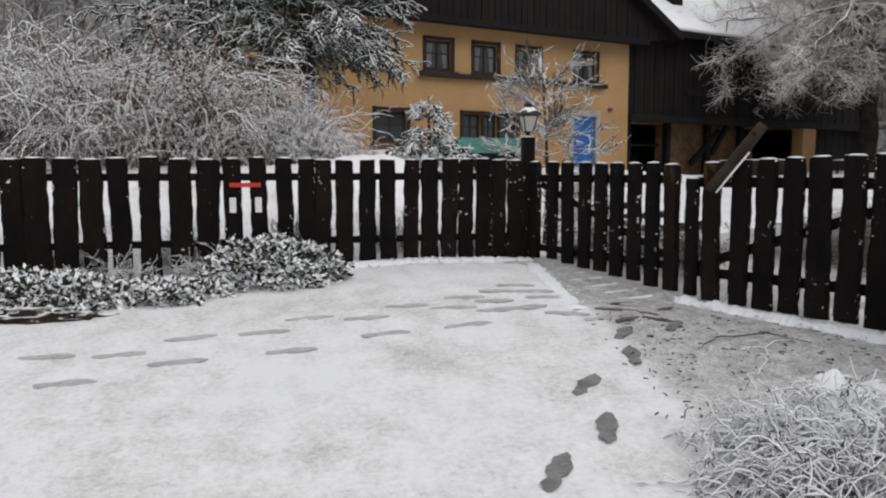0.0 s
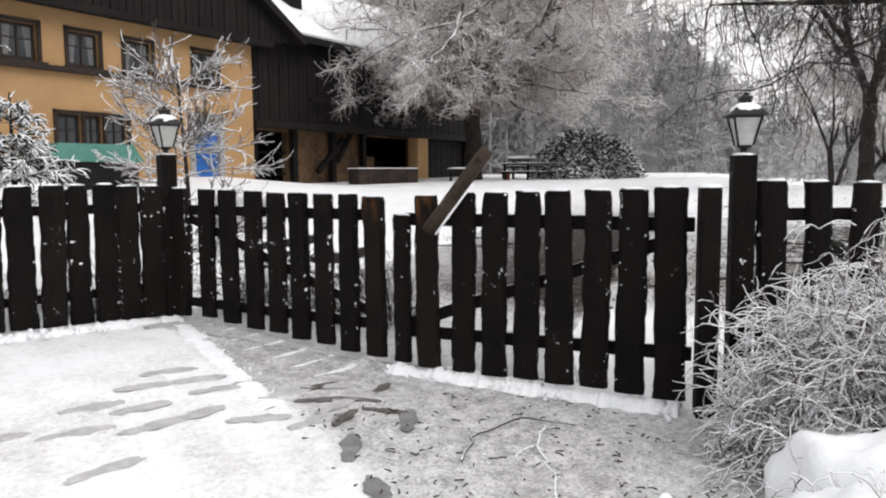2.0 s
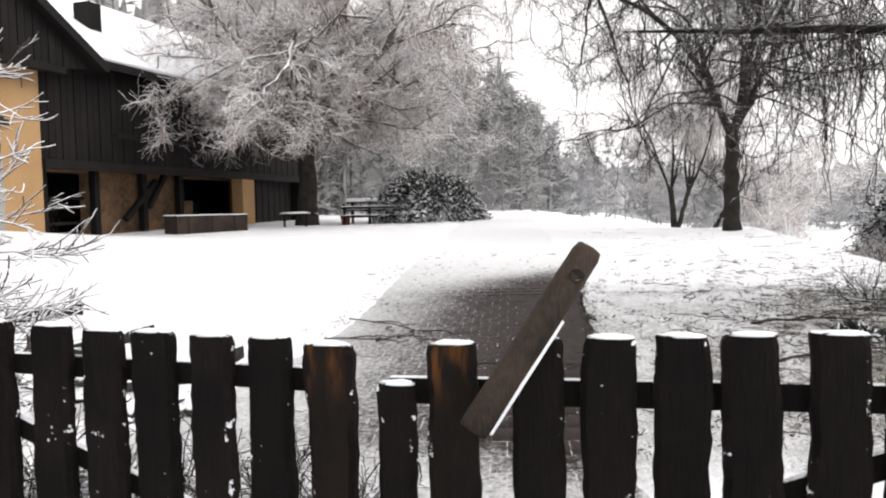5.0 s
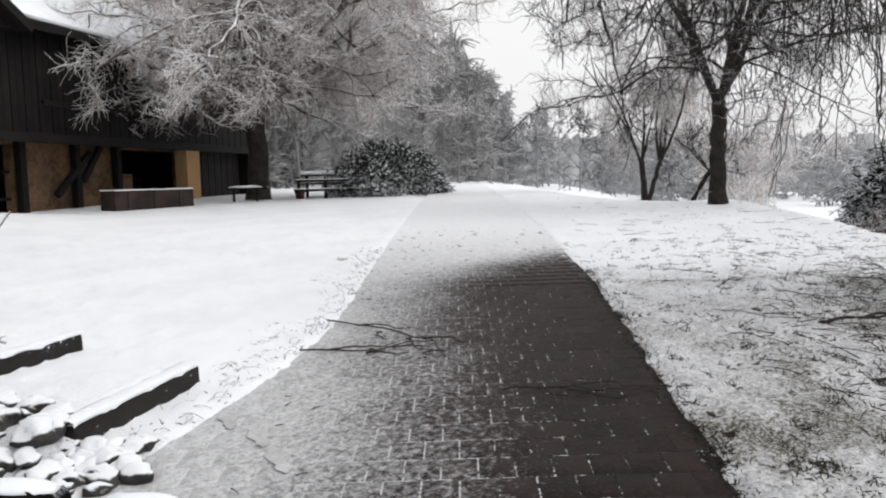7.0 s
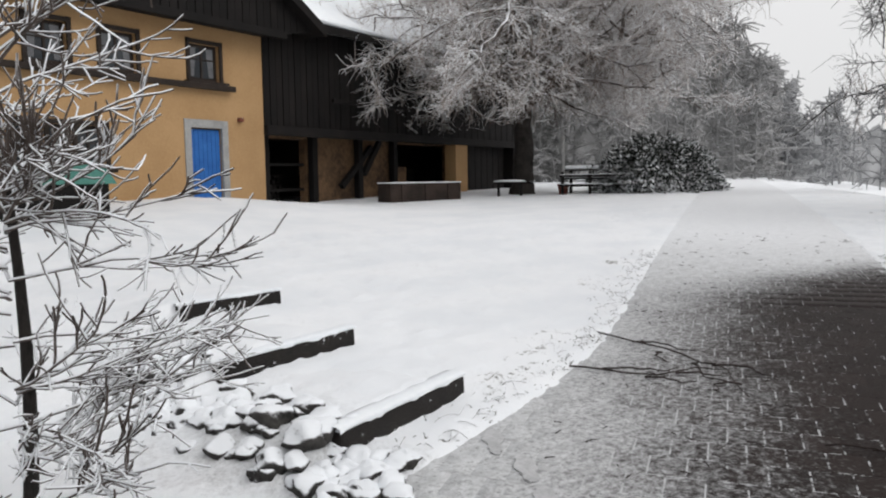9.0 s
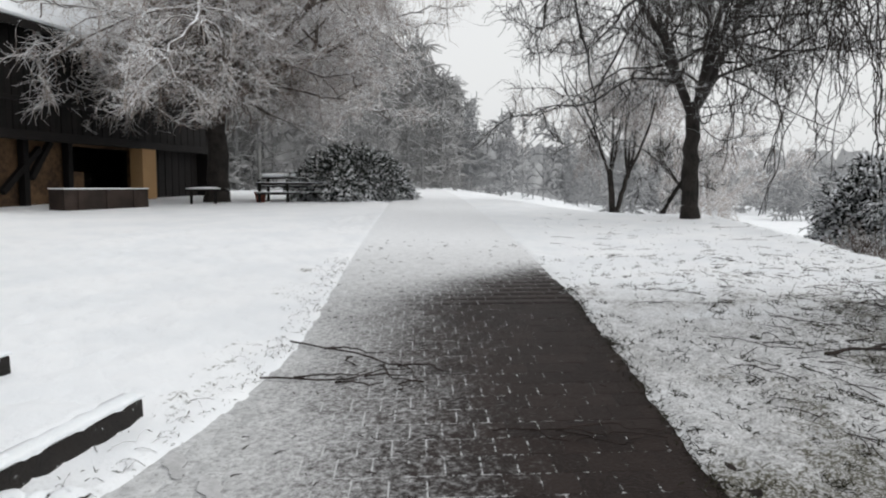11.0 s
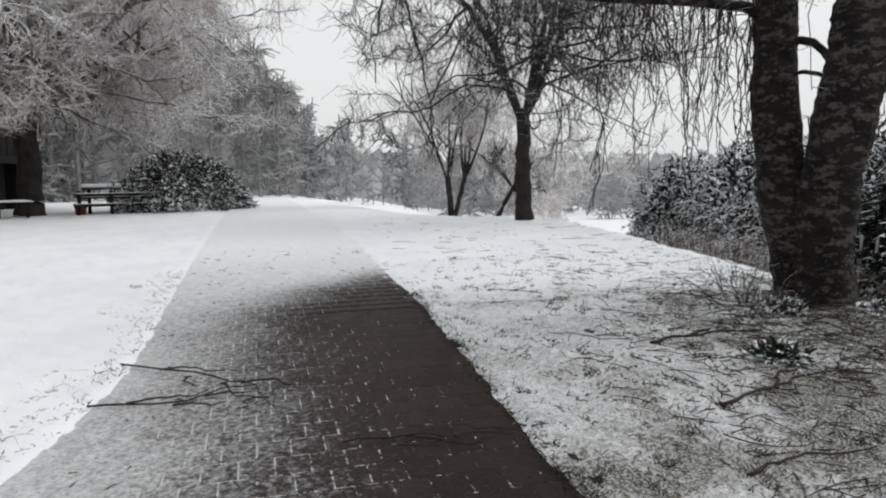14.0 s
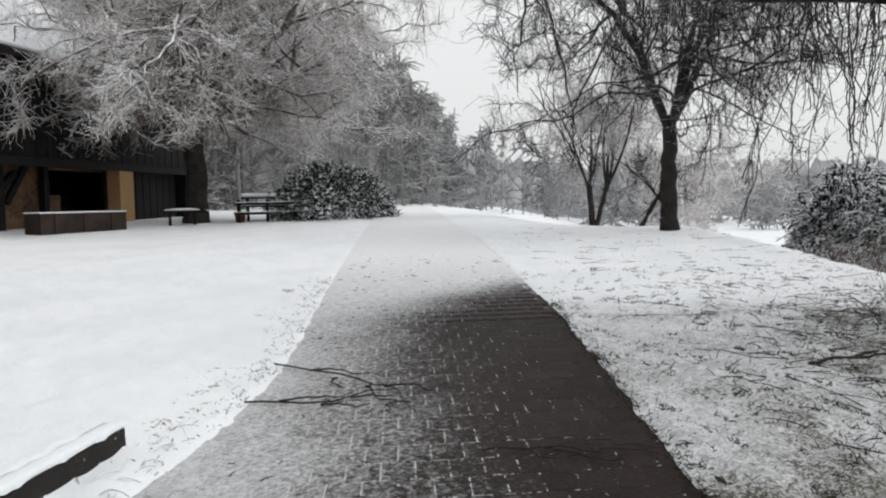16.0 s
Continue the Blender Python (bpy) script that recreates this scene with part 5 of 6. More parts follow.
# behind the fence: bushes, a tall fir and a small one
thicket("bare_bush", -6.6, 10.8, 40, (2.1, 1.5, 2.5), 260, "white_twig", "tall bare bush white with snow", rise=1.1, r=0.014, twig=0.65, twigs=7, fall=0.55)
thicket("bare_bush", -5.0, 11.0, 44, (1.9, 1.4, 2.5), 240, "bush_twig", "arching bare bush lined with snow", rise=1.1, r=0.013, twig=0.6, twigs=7, fall=0.6)
thicket("bare_bush", -3.7, 11.2, 41, (1.8, 1.4, 2.4), 260, "bush_twig", "arching bare bush lined with snow", rise=1.1, r=0.013, twig=0.6, twigs=7, fall=0.6)
thicket("bare_bush", -2.5, 11.3, 42, (1.4, 1.1, 1.75), 260, "red_twig", "reddish bare bush lined with snow", rise=1.0, r=0.011, twig=0.5, twigs=8, fall=0.5)
thicket("bare_bush", -2.1, 10.7, 45, (0.5, 0.4, 0.9), 110, "white_twig", "small upright bush white with snow", rise=1.1, r=0.010, twig=0.25, twigs=7)
thicket("bare_bush", -1.4, 11.2, 43, (0.6, 0.6, 0.45), 150, "red_twig", "low reddish bush lined with snow", rise=0.9, r=0.008, twig=0.2, twigs=8)
for k, (bx, by) in enumerate(((-3.6, 7.15), (-2.6, 7.4), (-1.5, 7.65), (-0.5, 7.95), (0.3, 8.2))):
    thicket("fence_weed", bx, by, 140 + k, (0.5, 0.2, 0.5), 60, "frost_twig", "snowy dead stalks behind the fence", rise=0.9, r=0.006, twig=0.15, twigs=5)
for k, (bx, by) in enumerate(((1.42, 8.0), (1.6, 7.7), (1.78, 7.42), (2.0, 7.1), (2.25, 6.8))):
    thicket("fence_weed", bx, by, 150 + k, (0.32, 0.28, 0.62), 40, "twig", "dark dead stalks behind the gate", rise=1.0, r=0.005, twig=0.16, twigs=5, fine=1.0)
conifer("fir_tree", -2.75, 15.4, 51, 10.5, 2.9, 24, "needles", "tall dark fir with snow on its boughs", 0.26, 0.024, start=0.2, dense=1.7)
conifer("fir_tree", -4.7, 16.0, 52, 10.0, 3.0, 18, "needles", "tall dark fir with snow on its boughs", 0.22, 0.022, start=0.15, dense=1.7)
conifer("small_fir", -0.25, 12.3, 53, 1.42, 0.80, 7, "snowy_needles", "small young fir loaded with snow", 0.16, 0.018, dense=0.9)


def young_tree():
    rng = np.random.default_rng(61)
    tree = plant("young_tree", 1.2, 9.15, label="young bare tree with snow on every twig", category="tree")
    f = np.linspace(0, 1, 10)
    trunk = np.stack([0.04 * np.sin(4 * f), 0.05 * np.sin(3 * f), -0.05 + 2.1 * f], 1)[None]
    mesh_object("trunk", Tubes().add(trunk, 0.032, 0.009, 8).mesh("trunk"), "bark", tree)
    n = 58
    k = rng.uniform(0.12, 0.97, n)
    g = np.arange(n) * 2.4
    start = np.stack([np.zeros(n), np.zeros(n), 2.05 * k], 1)
    way = np.stack([np.cos(g), np.sin(g), 0.08 + 0.6 * k**2], 1)
    boughs = wander(rng, start, way, (1.0 - 0.5 * k) * rng.uniform(0.8, 1.1, n), 9, 0.09, 0.0, 0.015)
    t = Tubes()
    t.add(boughs, 0.008, 0.004, 5)
    side = sprout(rng, boughs, 620, 0.24, 6, 0.5, 0.10, 0.0, 0.035, 0.12, 1.0, 1.0)
    t.add(side, 0.0052, 0.0038, 4)
    tip = sprout(rng, side, 1900, 0.09, 4, 0.45, 0.12, 0.0, 0.04, 0.2, 1.0, 1.0)
    t.add(tip, 0.0042, 0.0036, 4)
    mass("crown", t, "frost_twig", tree, "forked twigs coated with snow")
    return tree


young_tree()

# at the street: junipers, low shrubs and pillows of snow
mound("juniper", 3.46, 3.72, 71, (0.76, 0.78, 0.86), 3000, "juniper", "spreading juniper buried in fresh snow", 0.32, 0.0052, fine=3.0, flat=0.4)
mound("juniper", 3.02, 4.02, 76, (0.28, 0.26, 0.36), 600, "juniper", "low juniper shoot buried in fresh snow", 0.2, 0.006, fine=5.0)
mound("juniper", 1.86, 2.78, 72, (0.80, 0.68, 0.26), 1500, "white_twig", "low spreading juniper buried in fresh snow", 0.24, 0.0065, fine=3.5)
mound("juniper", 1.95, 1.75, 77, (0.6, 0.7, 0.24), 1300, "white_twig", "low spreading juniper buried in fresh snow", 0.2, 0.0065, fine=4.0)
leafy("low_shrub", -1.55, 6.72, 73, (0.62, 0.40, 0.36), 2200, "low clipped shrub covered with snow", 0.065, "snow_leaf", wide=0.55)
leafy("low_shrub", -2.35, 6.22, 74, (0.55, 0.36, 0.15), 900, "low shrub covered with snow", 0.065, "snow_leaf", wide=0.55)
leafy("low_shrub", -3.2, 5.98, 75, (0.78, 0.38, 0.27), 2200, "low shrub covered with snow", 0.065, "snow_leaf", wide=0.55)
leafy("low_shrub", -4.3, 5.8, 78, (0.6, 0.42, 0.30), 1400, "low shrub covered with snow", 0.065, "snow_leaf", wide=0.55)
thicket("low_bush", -3.0, 6.45, 79, (0.8, 0.25, 0.5), 90, "frost_twig", "low bare twigs with snow against the fence", rise=0.8, r=0.006, twig=0.16, twigs=5)
thicket("low_bush", -1.9, 6.85, 80, (0.8, 0.2, 0.45), 70, "frost_twig", "low bare twigs with snow against the fence", rise=0.8, r=0.006, twig=0.16, twigs=5)


thicket("arching_stems", 2.15, 3.05, 81, (0.75, 0.6, 0.62), 46, "juniper", "thin arching stems lined with snow among the pillows", rise=1.2, r=0.0042, n=10, twig=0.14, twigs=4, fall=0.7, fine=1.0)
thicket("arching_stems", 2.75, 2.9, 82, (0.6, 0.6, 0.7), 36, "juniper", "thin arching stems lined with snow among the pillows", rise=1.2, r=0.0042, n=10, twig=0.14, twigs=4, fall=0.7, fine=1.0)


def snow_pillow(x, y, seed, sx, sy, sz):
    rng = np.random.default_rng(seed)
    bm = bmesh.new()
    bmesh.ops.create_icosphere(bm, subdivisions=4, radius=1.0)
    for v in bm.verts:
        k = 1 + 0.32 * noise.noise(v.co * 1.7 + Vector((seed, 0, 0))) + 0.13 * noise.noise(v.co * 4.2 + Vector((0, seed, 0))) + 0.03 * noise.noise(v.co * 11)
        v.co = Vector((v.co.x * sx * k, v.co.y * sy * k, max(v.co.z, -0.15) * sz * k))
    ob = part("snow_pillow", bm, "snow", flat=False)
    ob.matrix_basis = pose(x, y, height(x, y) - 0.02, 0, 0, rng.uniform(0, 360))
    return tagged(ob, label="smooth pillow of fresh snow over a stone", category="snow", group="pillows of snow among the junipers")


for k, (x, y, sx, sy, sz) in enumerate(((2.60, 3.42, 0.36, 0.30, 0.40), (2.95, 3.05, 0.36, 0.32, 0.42), (2.18, 3.08, 0.34, 0.30, 0.38), (1.95, 2.45, 0.30, 0.26, 0.30), (1.90, 3.70, 0.09, 0.07, 0.17), (2.0, 3.50, 0.18, 0.14, 0.17), (2.60, 2.6, 0.36, 0.34, 0.34), (1.72, 3.3, 0.16, 0.14, 0.13))):
    snow_pillow(x, y, 200 + k, sx, sy, sz)


def soil_bank(x, y, turn, long):
    """Bare dark earth under the edge of the shrubs."""
    bm = bmesh.new()
    bmesh.ops.create_icosphere(bm, subdivisions=4, radius=1.0)
    for v in bm.verts:
        k = 1 + 0.45 * noise.noise(v.co * 2.5) + 0.3 * noise.noise(v.co * 8.0)
        v.co = Vector((v.co.x * long / 2 * k, v.co.y * 0.13 * k, max(v.co.z, -0.2) * 0.085 * k))
    ob = part("soil_bank", bm, "soil", flat=False)
    ob.matrix_basis = pose(x, y, height(x, y) - 0.01, 0, 0, turn)
    return tagged(ob, label="dark bare earth under the snowy shrubs", category="earth")


soil_bank(-2.95, 5.60, 8, 1.0)


def far_woods(name, spots, seed, label, material="far_wood", twigs=46, r=0.062):
    """Frosted woodland beyond the meadow; the wood colours carry painted haze."""
    rng = np.random.default_rng(seed)
    t = Tubes()
    for x, y, tall, wide in spots:
        z = height(x, y)
        trunk = np.stack([np.full(5, x), np.full(5, y), z + np.linspace(-0.3, tall, 5)], 1)[None]
        t.add(trunk, 0.010 * tall, 0.02, 5)
        n = twigs
        f = rng.uniform(0.03, 1.0, n)
        g = rng.uniform(0, 2 * np.pi, n)
        start = np.stack([np.full(n, x), np.full(n, y), z + f * tall], 1)
        way = np.stack([np.cos(g), np.sin(g), rng.uniform(-0.1, 0.6, n)], 1)
        b = wander(rng, start, way, wide * (1.08 - f) ** 0.7 * rng.uniform(0.6, 1.1, n), 5, 0.15, 0.15)
        t.add(b, r, r * 0.4, 3)
        s = sprout(rng, b, n * 6, wide * 0.33, 4, 0.6, 0.2, 0.2, 0, 0.1, 1.0, 0.6)
        t.add(s, r * 1.2, r * 0.5, 3)
    ob = mesh_object(name, t.mesh(name), material)
    return tagged(ob, label=label, category="woodland", kind="stuff")


def skyline(g):
    """The woods' height in degrees above level, by the heading in degrees."""
    return float(np.interp(g, [-60, 30, 42, 44, 46, 47.5, 49, 50.5, 54, 60, 75, 110], [18, 18, 16, 14.5, 13, 11, 8.8, 6.9, 5.7, 4.6, 3.8, 3.4]))


wr = random.Random(5)
spots = []
for k in range(165):
    g, d = wr.uniform(-40, 50), wr.uniform(46, 66)
    tall = max(2.5, d * math.tan(radians(skyline(g))) * wr.uniform(0.72, 1.03))
    spots.append((1.5 + d * math.sin(radians(g)), 6 + d * math.cos(radians(g)), tall, wr.uniform(2.2, 3.4)))
far_woods("hillside_woods", spots, 92, "tall frosted trees behind the barn, greyed with painted haze")
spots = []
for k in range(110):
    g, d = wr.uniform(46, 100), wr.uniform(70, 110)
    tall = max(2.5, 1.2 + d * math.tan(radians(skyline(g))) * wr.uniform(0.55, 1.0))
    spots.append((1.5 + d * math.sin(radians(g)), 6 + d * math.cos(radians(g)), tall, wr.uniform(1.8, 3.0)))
far_woods("far_woods", spots, 91, "frosted woodland beyond the meadow, paled with painted haze", "mist_wood", 32, 0.08)


def woods_wall(name, g0, g1, far, share, material, label):
    """The depth of the woods behind the single trees: a rugged bank that closes the view."""
    rng = np.random.default_rng(int(far))
    g = np.arange(g0, g1, 0.35)
    rows = 9
    verts = np.zeros((rows, len(g), 3))
    top = np.array([far * math.tan(radians(skyline(v))) for v in g]) * share * (1 + 0.22 * rng.uniform(-1, 1, len(g)))
    for i in range(rows):
        f = i / (rows - 1)
        d = far + 9 * f + rng.uniform(-1, 1, len(g))
        verts[i] = np.stack([1.5 + d * np.sin(np.radians(g)), 6 + d * np.cos(np.radians(g)), -1.5 + (top + 3.2) * f], 1)
    n = len(g)
    i = (np.arange(rows - 1)[:, None] * n + np.arange(n - 1)[None]).ravel()
    ob = mesh_object(name, raw_mesh(name, verts.reshape(-1, 3), np.stack([i, i + 1, i + n + 1, i + n], 1)), material)
    return tagged(ob, label=label, kind="structure")


woods_wall("backdrop_hillside", -75, 51, 70, 1.0, "far_wood", "wooded slope with haze painted into its grey")
woods_wall("backdrop_woods", 47, 150, 118, 0.62, "mist_wood", "far woods with haze painted into their pale grey")


def bowed_bush(x, y, seed, size, material="hedge"):
    """A broad evergreen: a dark leafy heart under drooping snowy sprays."""
    bush = leafy("evergreen_bush", x, y, seed, (size * 0.9, size * 0.82, size * 1.33), 2600, "dark evergreen bush bowed with snow", 0.13, material, wide=0.5, per=4)
    rng = np.random.default_rng(seed + 500)
    n = 1000
    g, u = rng.uniform(0, 2 * np.pi, n), rng.uniform(0.0, 1, n)
    out = np.stack([np.cos(g) * np.sqrt(1 - u * u), np.sin(g) * np.sqrt(1 - u * u), u], 1)
    lump = 1 + 0.12 * np.sin(5 * g + 3 * u + seed) + 0.08 * np.sin(9 * g - 7 * u) + rng.normal(0, 0.04, n)
    at = out * np.array([size, size * 0.9, size * 1.42]) * (lump * rng.uniform(0.75, 1.0, n))[:, None]
    way = out * np.array([1, 1, 0.3]) + rng.normal(0, 0.4, (n, 3)) * np.array([1, 1, 0.3])
    sprays = wander(rng, at, way, size * 0.17 * rng.uniform(0.6, 1.3, n), 6, 0.12, 0.55)
    t = Tubes()
    t.add(sprays, 0.016, 0.008, 3)
    side = sprout(rng, sprays, n * 5, size * 0.075, 4, 0.55, 0.15, 0.45, 0, 0.1, 1.0, 0.8)
    t.add(side, 0.016, 0.006, 3)
    mass("crown", t, material, bush, "drooping sprays weighed down by snow")
    return bush


for k, (bx, by) in enumerate(((12.2, 6.7), (13.2, 7.6), (14.3, 8.5), (11.4, 6.0))):
    thicket("dead_brush", bx, by, 170 + k, (0.9, 0.7, 1.0), 130, "shelter_twig", "brown dead stalks below the lawn's edge", rise=1.0, r=0.008, twig=0.25, twigs=5, fine=1.0)
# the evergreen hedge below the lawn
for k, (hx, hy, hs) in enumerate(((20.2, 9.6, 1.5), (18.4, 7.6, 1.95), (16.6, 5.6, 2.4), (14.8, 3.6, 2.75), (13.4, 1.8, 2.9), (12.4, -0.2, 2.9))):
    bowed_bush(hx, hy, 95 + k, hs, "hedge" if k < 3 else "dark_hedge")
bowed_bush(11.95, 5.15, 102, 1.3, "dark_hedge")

# ---- small things ----


def fallen(name, paths, r0, r1, material, label, category="branch"):
    """A fallen branch of a few polylines lying on the ground."""
    t = Tubes()
    rng = np.random.default_rng(len(paths) + 3)
    for p in paths:
        p = np.array(p, float)
        f = np.linspace(0, len(p) - 1, 12)
        i = np.minimum(f.astype(int), len(p) - 2)
        w = (f - i)[:, None]
        q = p[i] * (1 - w) + p[i + 1] * w
        q[1:-1] += rng.normal(0, 0.012, (10, 2))
        z = lie(q[:, 0], q[:, 1]) + r0 * 0.8 + 0.008 + 0.02 * np.abs(np.sin(f * 2.1))
        t.add(np.concatenate([q, z[:, None]], 1)[None], r0, r1, 6)
    ob = mesh_object(name, t.mesh(name), material)
    return tagged(ob, label=label, category=category, group="fallen branches")


fallen("fallen_branch", [[(4.92, 10.5), (4.97, 9.67), (4.99, 9.32), (4.72, 8.88)], [(4.96, 9.5), (4.8, 9.35), (4.79, 9.1)], [(4.95, 10.1), (5.06, 9.9), (5.1, 9.65)], [(4.98, 9.4), (5.1, 9.2), (5.08, 9.0)], [(4.85, 9.05), (4.7, 9.1), (4.62, 9.0)], [(4.94, 9.8), (4.82, 9.72), (4.78, 9.6)]], 0.007, 0.003, "bare_twig", "dark fallen branch on the snowy drive")
fallen("fallen_branch", [[(4.26, 9.91), (4.46, 9.48), (4.79, 9.40), (4.99, 9.3)], [(4.40, 9.75), (4.62, 9.50), (4.75, 9.45)], [(4.5, 9.47), (4.55, 9.3), (4.65, 9.2)], [(4.7, 9.42), (4.8, 9.25), (4.9, 9.2)]], 0.007, 0.003, "bare_twig", "forked dark twig on the snowy drive")
fallen("fallen_branch", [[(4.62, 8.1), (4.75, 7.9), (4.85, 7.7), (4.98, 7.52)], [(4.7, 8.0), (4.95, 7.8), (5.0, 7.6)], [(4.66, 7.85), (4.8, 7.75), (4.9, 7.8)], [(4.5, 8.25), (4.62, 8.05), (4.6, 7.85)], [(4.85, 7.65), (5.05, 7.55), (5.15, 7.4)], [(4.72, 7.95), (4.7, 7.75), (4.78, 7.6)]], 0.005, 0.003, "bare_twig", "small reddish twigs on wet pavers")
fallen("fallen_branch", [[(6.98, 7.31), (7.2, 7.15), (7.45, 6.95), (7.62, 6.7)], [(7.3, 7.1), (7.5, 7.0), (7.7, 6.95)]], 0.014, 0.005, "bare_twig", "dark fallen branch on the thin snow of the lawn")
fallen("fallen_branch", [[(5.86, 6.65), (6.2, 6.45), (6.55, 6.3), (6.95, 5.95)], [(6.3, 6.4), (6.6, 6.42), (6.8, 6.3)]], 0.012, 0.004, "bare_twig", "dark fallen branch on the thin snow of the lawn")
fallen("fallen_branch", [[(5.0, 6.4), (5.3, 6.2), (5.55, 5.9)]], 0.010, 0.004, "bare_twig", "thin fallen twig on the lawn")
fallen("fallen_branch", [[(2.15, 4.75), (1.95, 4.55), (1.85, 4.30), (1.70, 4.05)], [(1.95, 4.55), (1.75, 4.45)]], 0.005, 0.003, "frost_twig", "snowy fallen twig on the slushy street")
fallen("fallen_branch", [[(1.55, 4.55), (1.75, 4.75), (2.05, 4.85), (2.3, 4.7)]], 0.007, 0.004, "twig", "thin dark twig on the slushy street")


def litter(name, count, seed, area, size, material, label, r=0.004, hump=0.05):
    """Fine twigs or blades scattered over a stretch of ground, too many to count."""
    rng = np.random.default_rng(seed)
    x, y = area(rng, count)
    g = rng.uniform(0, 2 * np.pi, count)
    long = size * rng.uniform(0.4, 1.5, count)
    f = np.linspace(-0.5, 0.5, 5)
    bend = rng.normal(0, 0.25, count)
    px = x[:, None] + long[:, None] * (np.cos(g)[:, None] * f - np.sin(g)[:, None] * bend[:, None] * (f**2 - 0.1))
    py = y[:, None] + long[:, None] * (np.sin(g)[:, None] * f + np.cos(g)[:, None] * bend[:, None] * (f**2 - 0.1))
    pz = lie(px, py) + 0.02 + hump * long[:, None] * (1 - 4 * f**2) * rng.uniform(0, 1, (count, 1))
    ob = mesh_object(name, Tubes().add(np.stack([px, py, pz], -1), r, r * 0.5, 3).mesh(name), material)
    return tagged(ob, label=label, category="litter", kind="stuff")


def lawn_area(rng, n):
    a, m = rng.uniform(-1.5, 1, n) + rng.exponential(2.8, n), rng.uniform(0.05, 1, n) ** 0.8 * 5.5
    return PX + a * HX + m * HY, PY + a * HY - m * HX


def clump_area(rng, n):
    """Tufts: many blades round each of a few hundred places on the lawn."""
    k = n // 16
    a, m = -0.6 + 7.5 * rng.uniform(0, 1, k) ** 1.9, rng.uniform(0.0, 1, k) * 4.6
    who = rng.integers(0, k, n)
    a, m = a[who] + rng.normal(0, 0.05, n), m[who] + rng.normal(0, 0.035, n)
    return PX + a * HX + m * HY, PY + a * HY - m * HX


def edge_area(rng, n):
    a = -0.8 + 5.6 * rng.uniform(0, 1, n) ** 1.4
    return drive_xy(a, nook(a) + rng.normal(-0.03, 0.045, n))


def tree_area(rng, n):
    return 8.3 + rng.normal(0, 1.0, n), 6.1 + rng.normal(0, 0.8, n)


def verge_area(rng, n):
    a, m = rng.uniform(-0.5, 7, n), -WIDTH - flare(rng.uniform(0, 2.6, n)) * 0 - np.abs(rng.normal(0, 0.13, n)) - 0.02
    m = m - flare(a)
    return PX + a * HX + m * HY, PY + a * HY - m * HX


def grass_tufts(name, count, seed, area, material, label, tall=0.06):
    rng = np.random.default_rng(seed)
    x, y = area(rng, count)
    z = lie(x, y) + 0.005
    start = np.stack([x, y, z], 1)
    way = np.stack([rng.normal(0, 0.7, count), rng.normal(0, 0.7, count), rng.uniform(0.3, 1.0, count)], 1)
    b = wander(rng, start, way, tall * rng.uniform(0.5, 1.4, count), 4, 0.1, 0.5)
    ob = mesh_object(name, Tubes().add(b, 0.0035, 0.0015, 3).mesh(name), material)
    return tagged(ob, label=label, category="grass", kind="stuff")


M["clump"] = surface("wet_dark_grass", (0.010, 0.010, 0.006), (0.04, 0.037, 0.022), 3, 0.85, 0.1, 30)
M["turf"] = surface("withered_grass", (0.018, 0.018, 0.009), (0.07, 0.062, 0.034), 3, 0.8, 0.1, 30, snow=(0.6, 1.2))
litter("fallen_twigs", 850, 301, lawn_area, 0.21, "bare_twig", "thin dark twigs strewn over the snowy lawn")
litter("long_twigs", 110, 311, lawn_area, 0.42, "bare_twig", "long thin twigs strewn over the snowy lawn", 0.004, 0.03)
litter("tree_litter", 700, 302, tree_area, 0.25, "bare_twig", "twigs and dead leaves round the birch")
grass_tufts("grass", 8000, 303, lawn_area, "turf", "withered grass showing through thin snow", 0.038)
grass_tufts("grass_clumps", 15000, 309, clump_area, "clump", "dark tufts of withered grass in thin snow", 0.034)
grass_tufts("edge_grass", 1100, 310, edge_area, "clump", "dark grass fraying the drive's edge", 0.04)
grass_tufts("tree_grass", 2000, 304, tree_area, "turf", "withered grass round the birch", 0.09)
grass_tufts("verge_grass", 600, 305, verge_area, "turf", "withered grass along the edge of the drive", 0.03)
litter("verge_twigs", 110, 306, verge_area, 0.11, "frost_twig", "snowy stalks along the edge of the drive", 0.004, 0.3)
leafy("ground_plant", 8.55, 6.55, 310, (0.24, 0.2, 0.11), 170, "low leafy plant with snow at the birch's foot", 0.055, "leaf", wide=0.4)
leafy("ground_plant", 8.75, 5.75, 311, (0.2, 0.18, 0.10), 130, "low leafy plant with snow at the birch's foot", 0.055, "leaf", wide=0.4)
thicket("ground_brush", 8.7, 6.9, 312, (0.7, 0.7, 0.5), 26, "twig", "thin bare suckers beside the birch", rise=0.9, r=0.005, twig=0.2, twigs=3)
leafy("ground_plant", 6.95, 6.45, 313, (0.14, 0.14, 0.10), 60, "dark tuft of leaves on the snowy lawn", 0.10, "leaf", wide=0.4)


def street_area(rng, n):
    return rng.uniform(1.0, 2.6, n), rng.uniform(3.0, 5.4, n)


litter("street_litter", 260, 307, street_area, 0.032, "bare_twig", "small twigs and leaf bits on the slushy street", 0.005, 0.1)


def drive_area(rng, n):
    a, l = rng.uniform(-0.5, 9, n), rng.uniform(0.0, WIDTH, n)
    return drive_xy(a, l)


litter("drive_litter", 220, 308, drive_area, 0.05, "bare_twig", "bits of bark and leaf strewn over the drive", 0.004, 0.1)


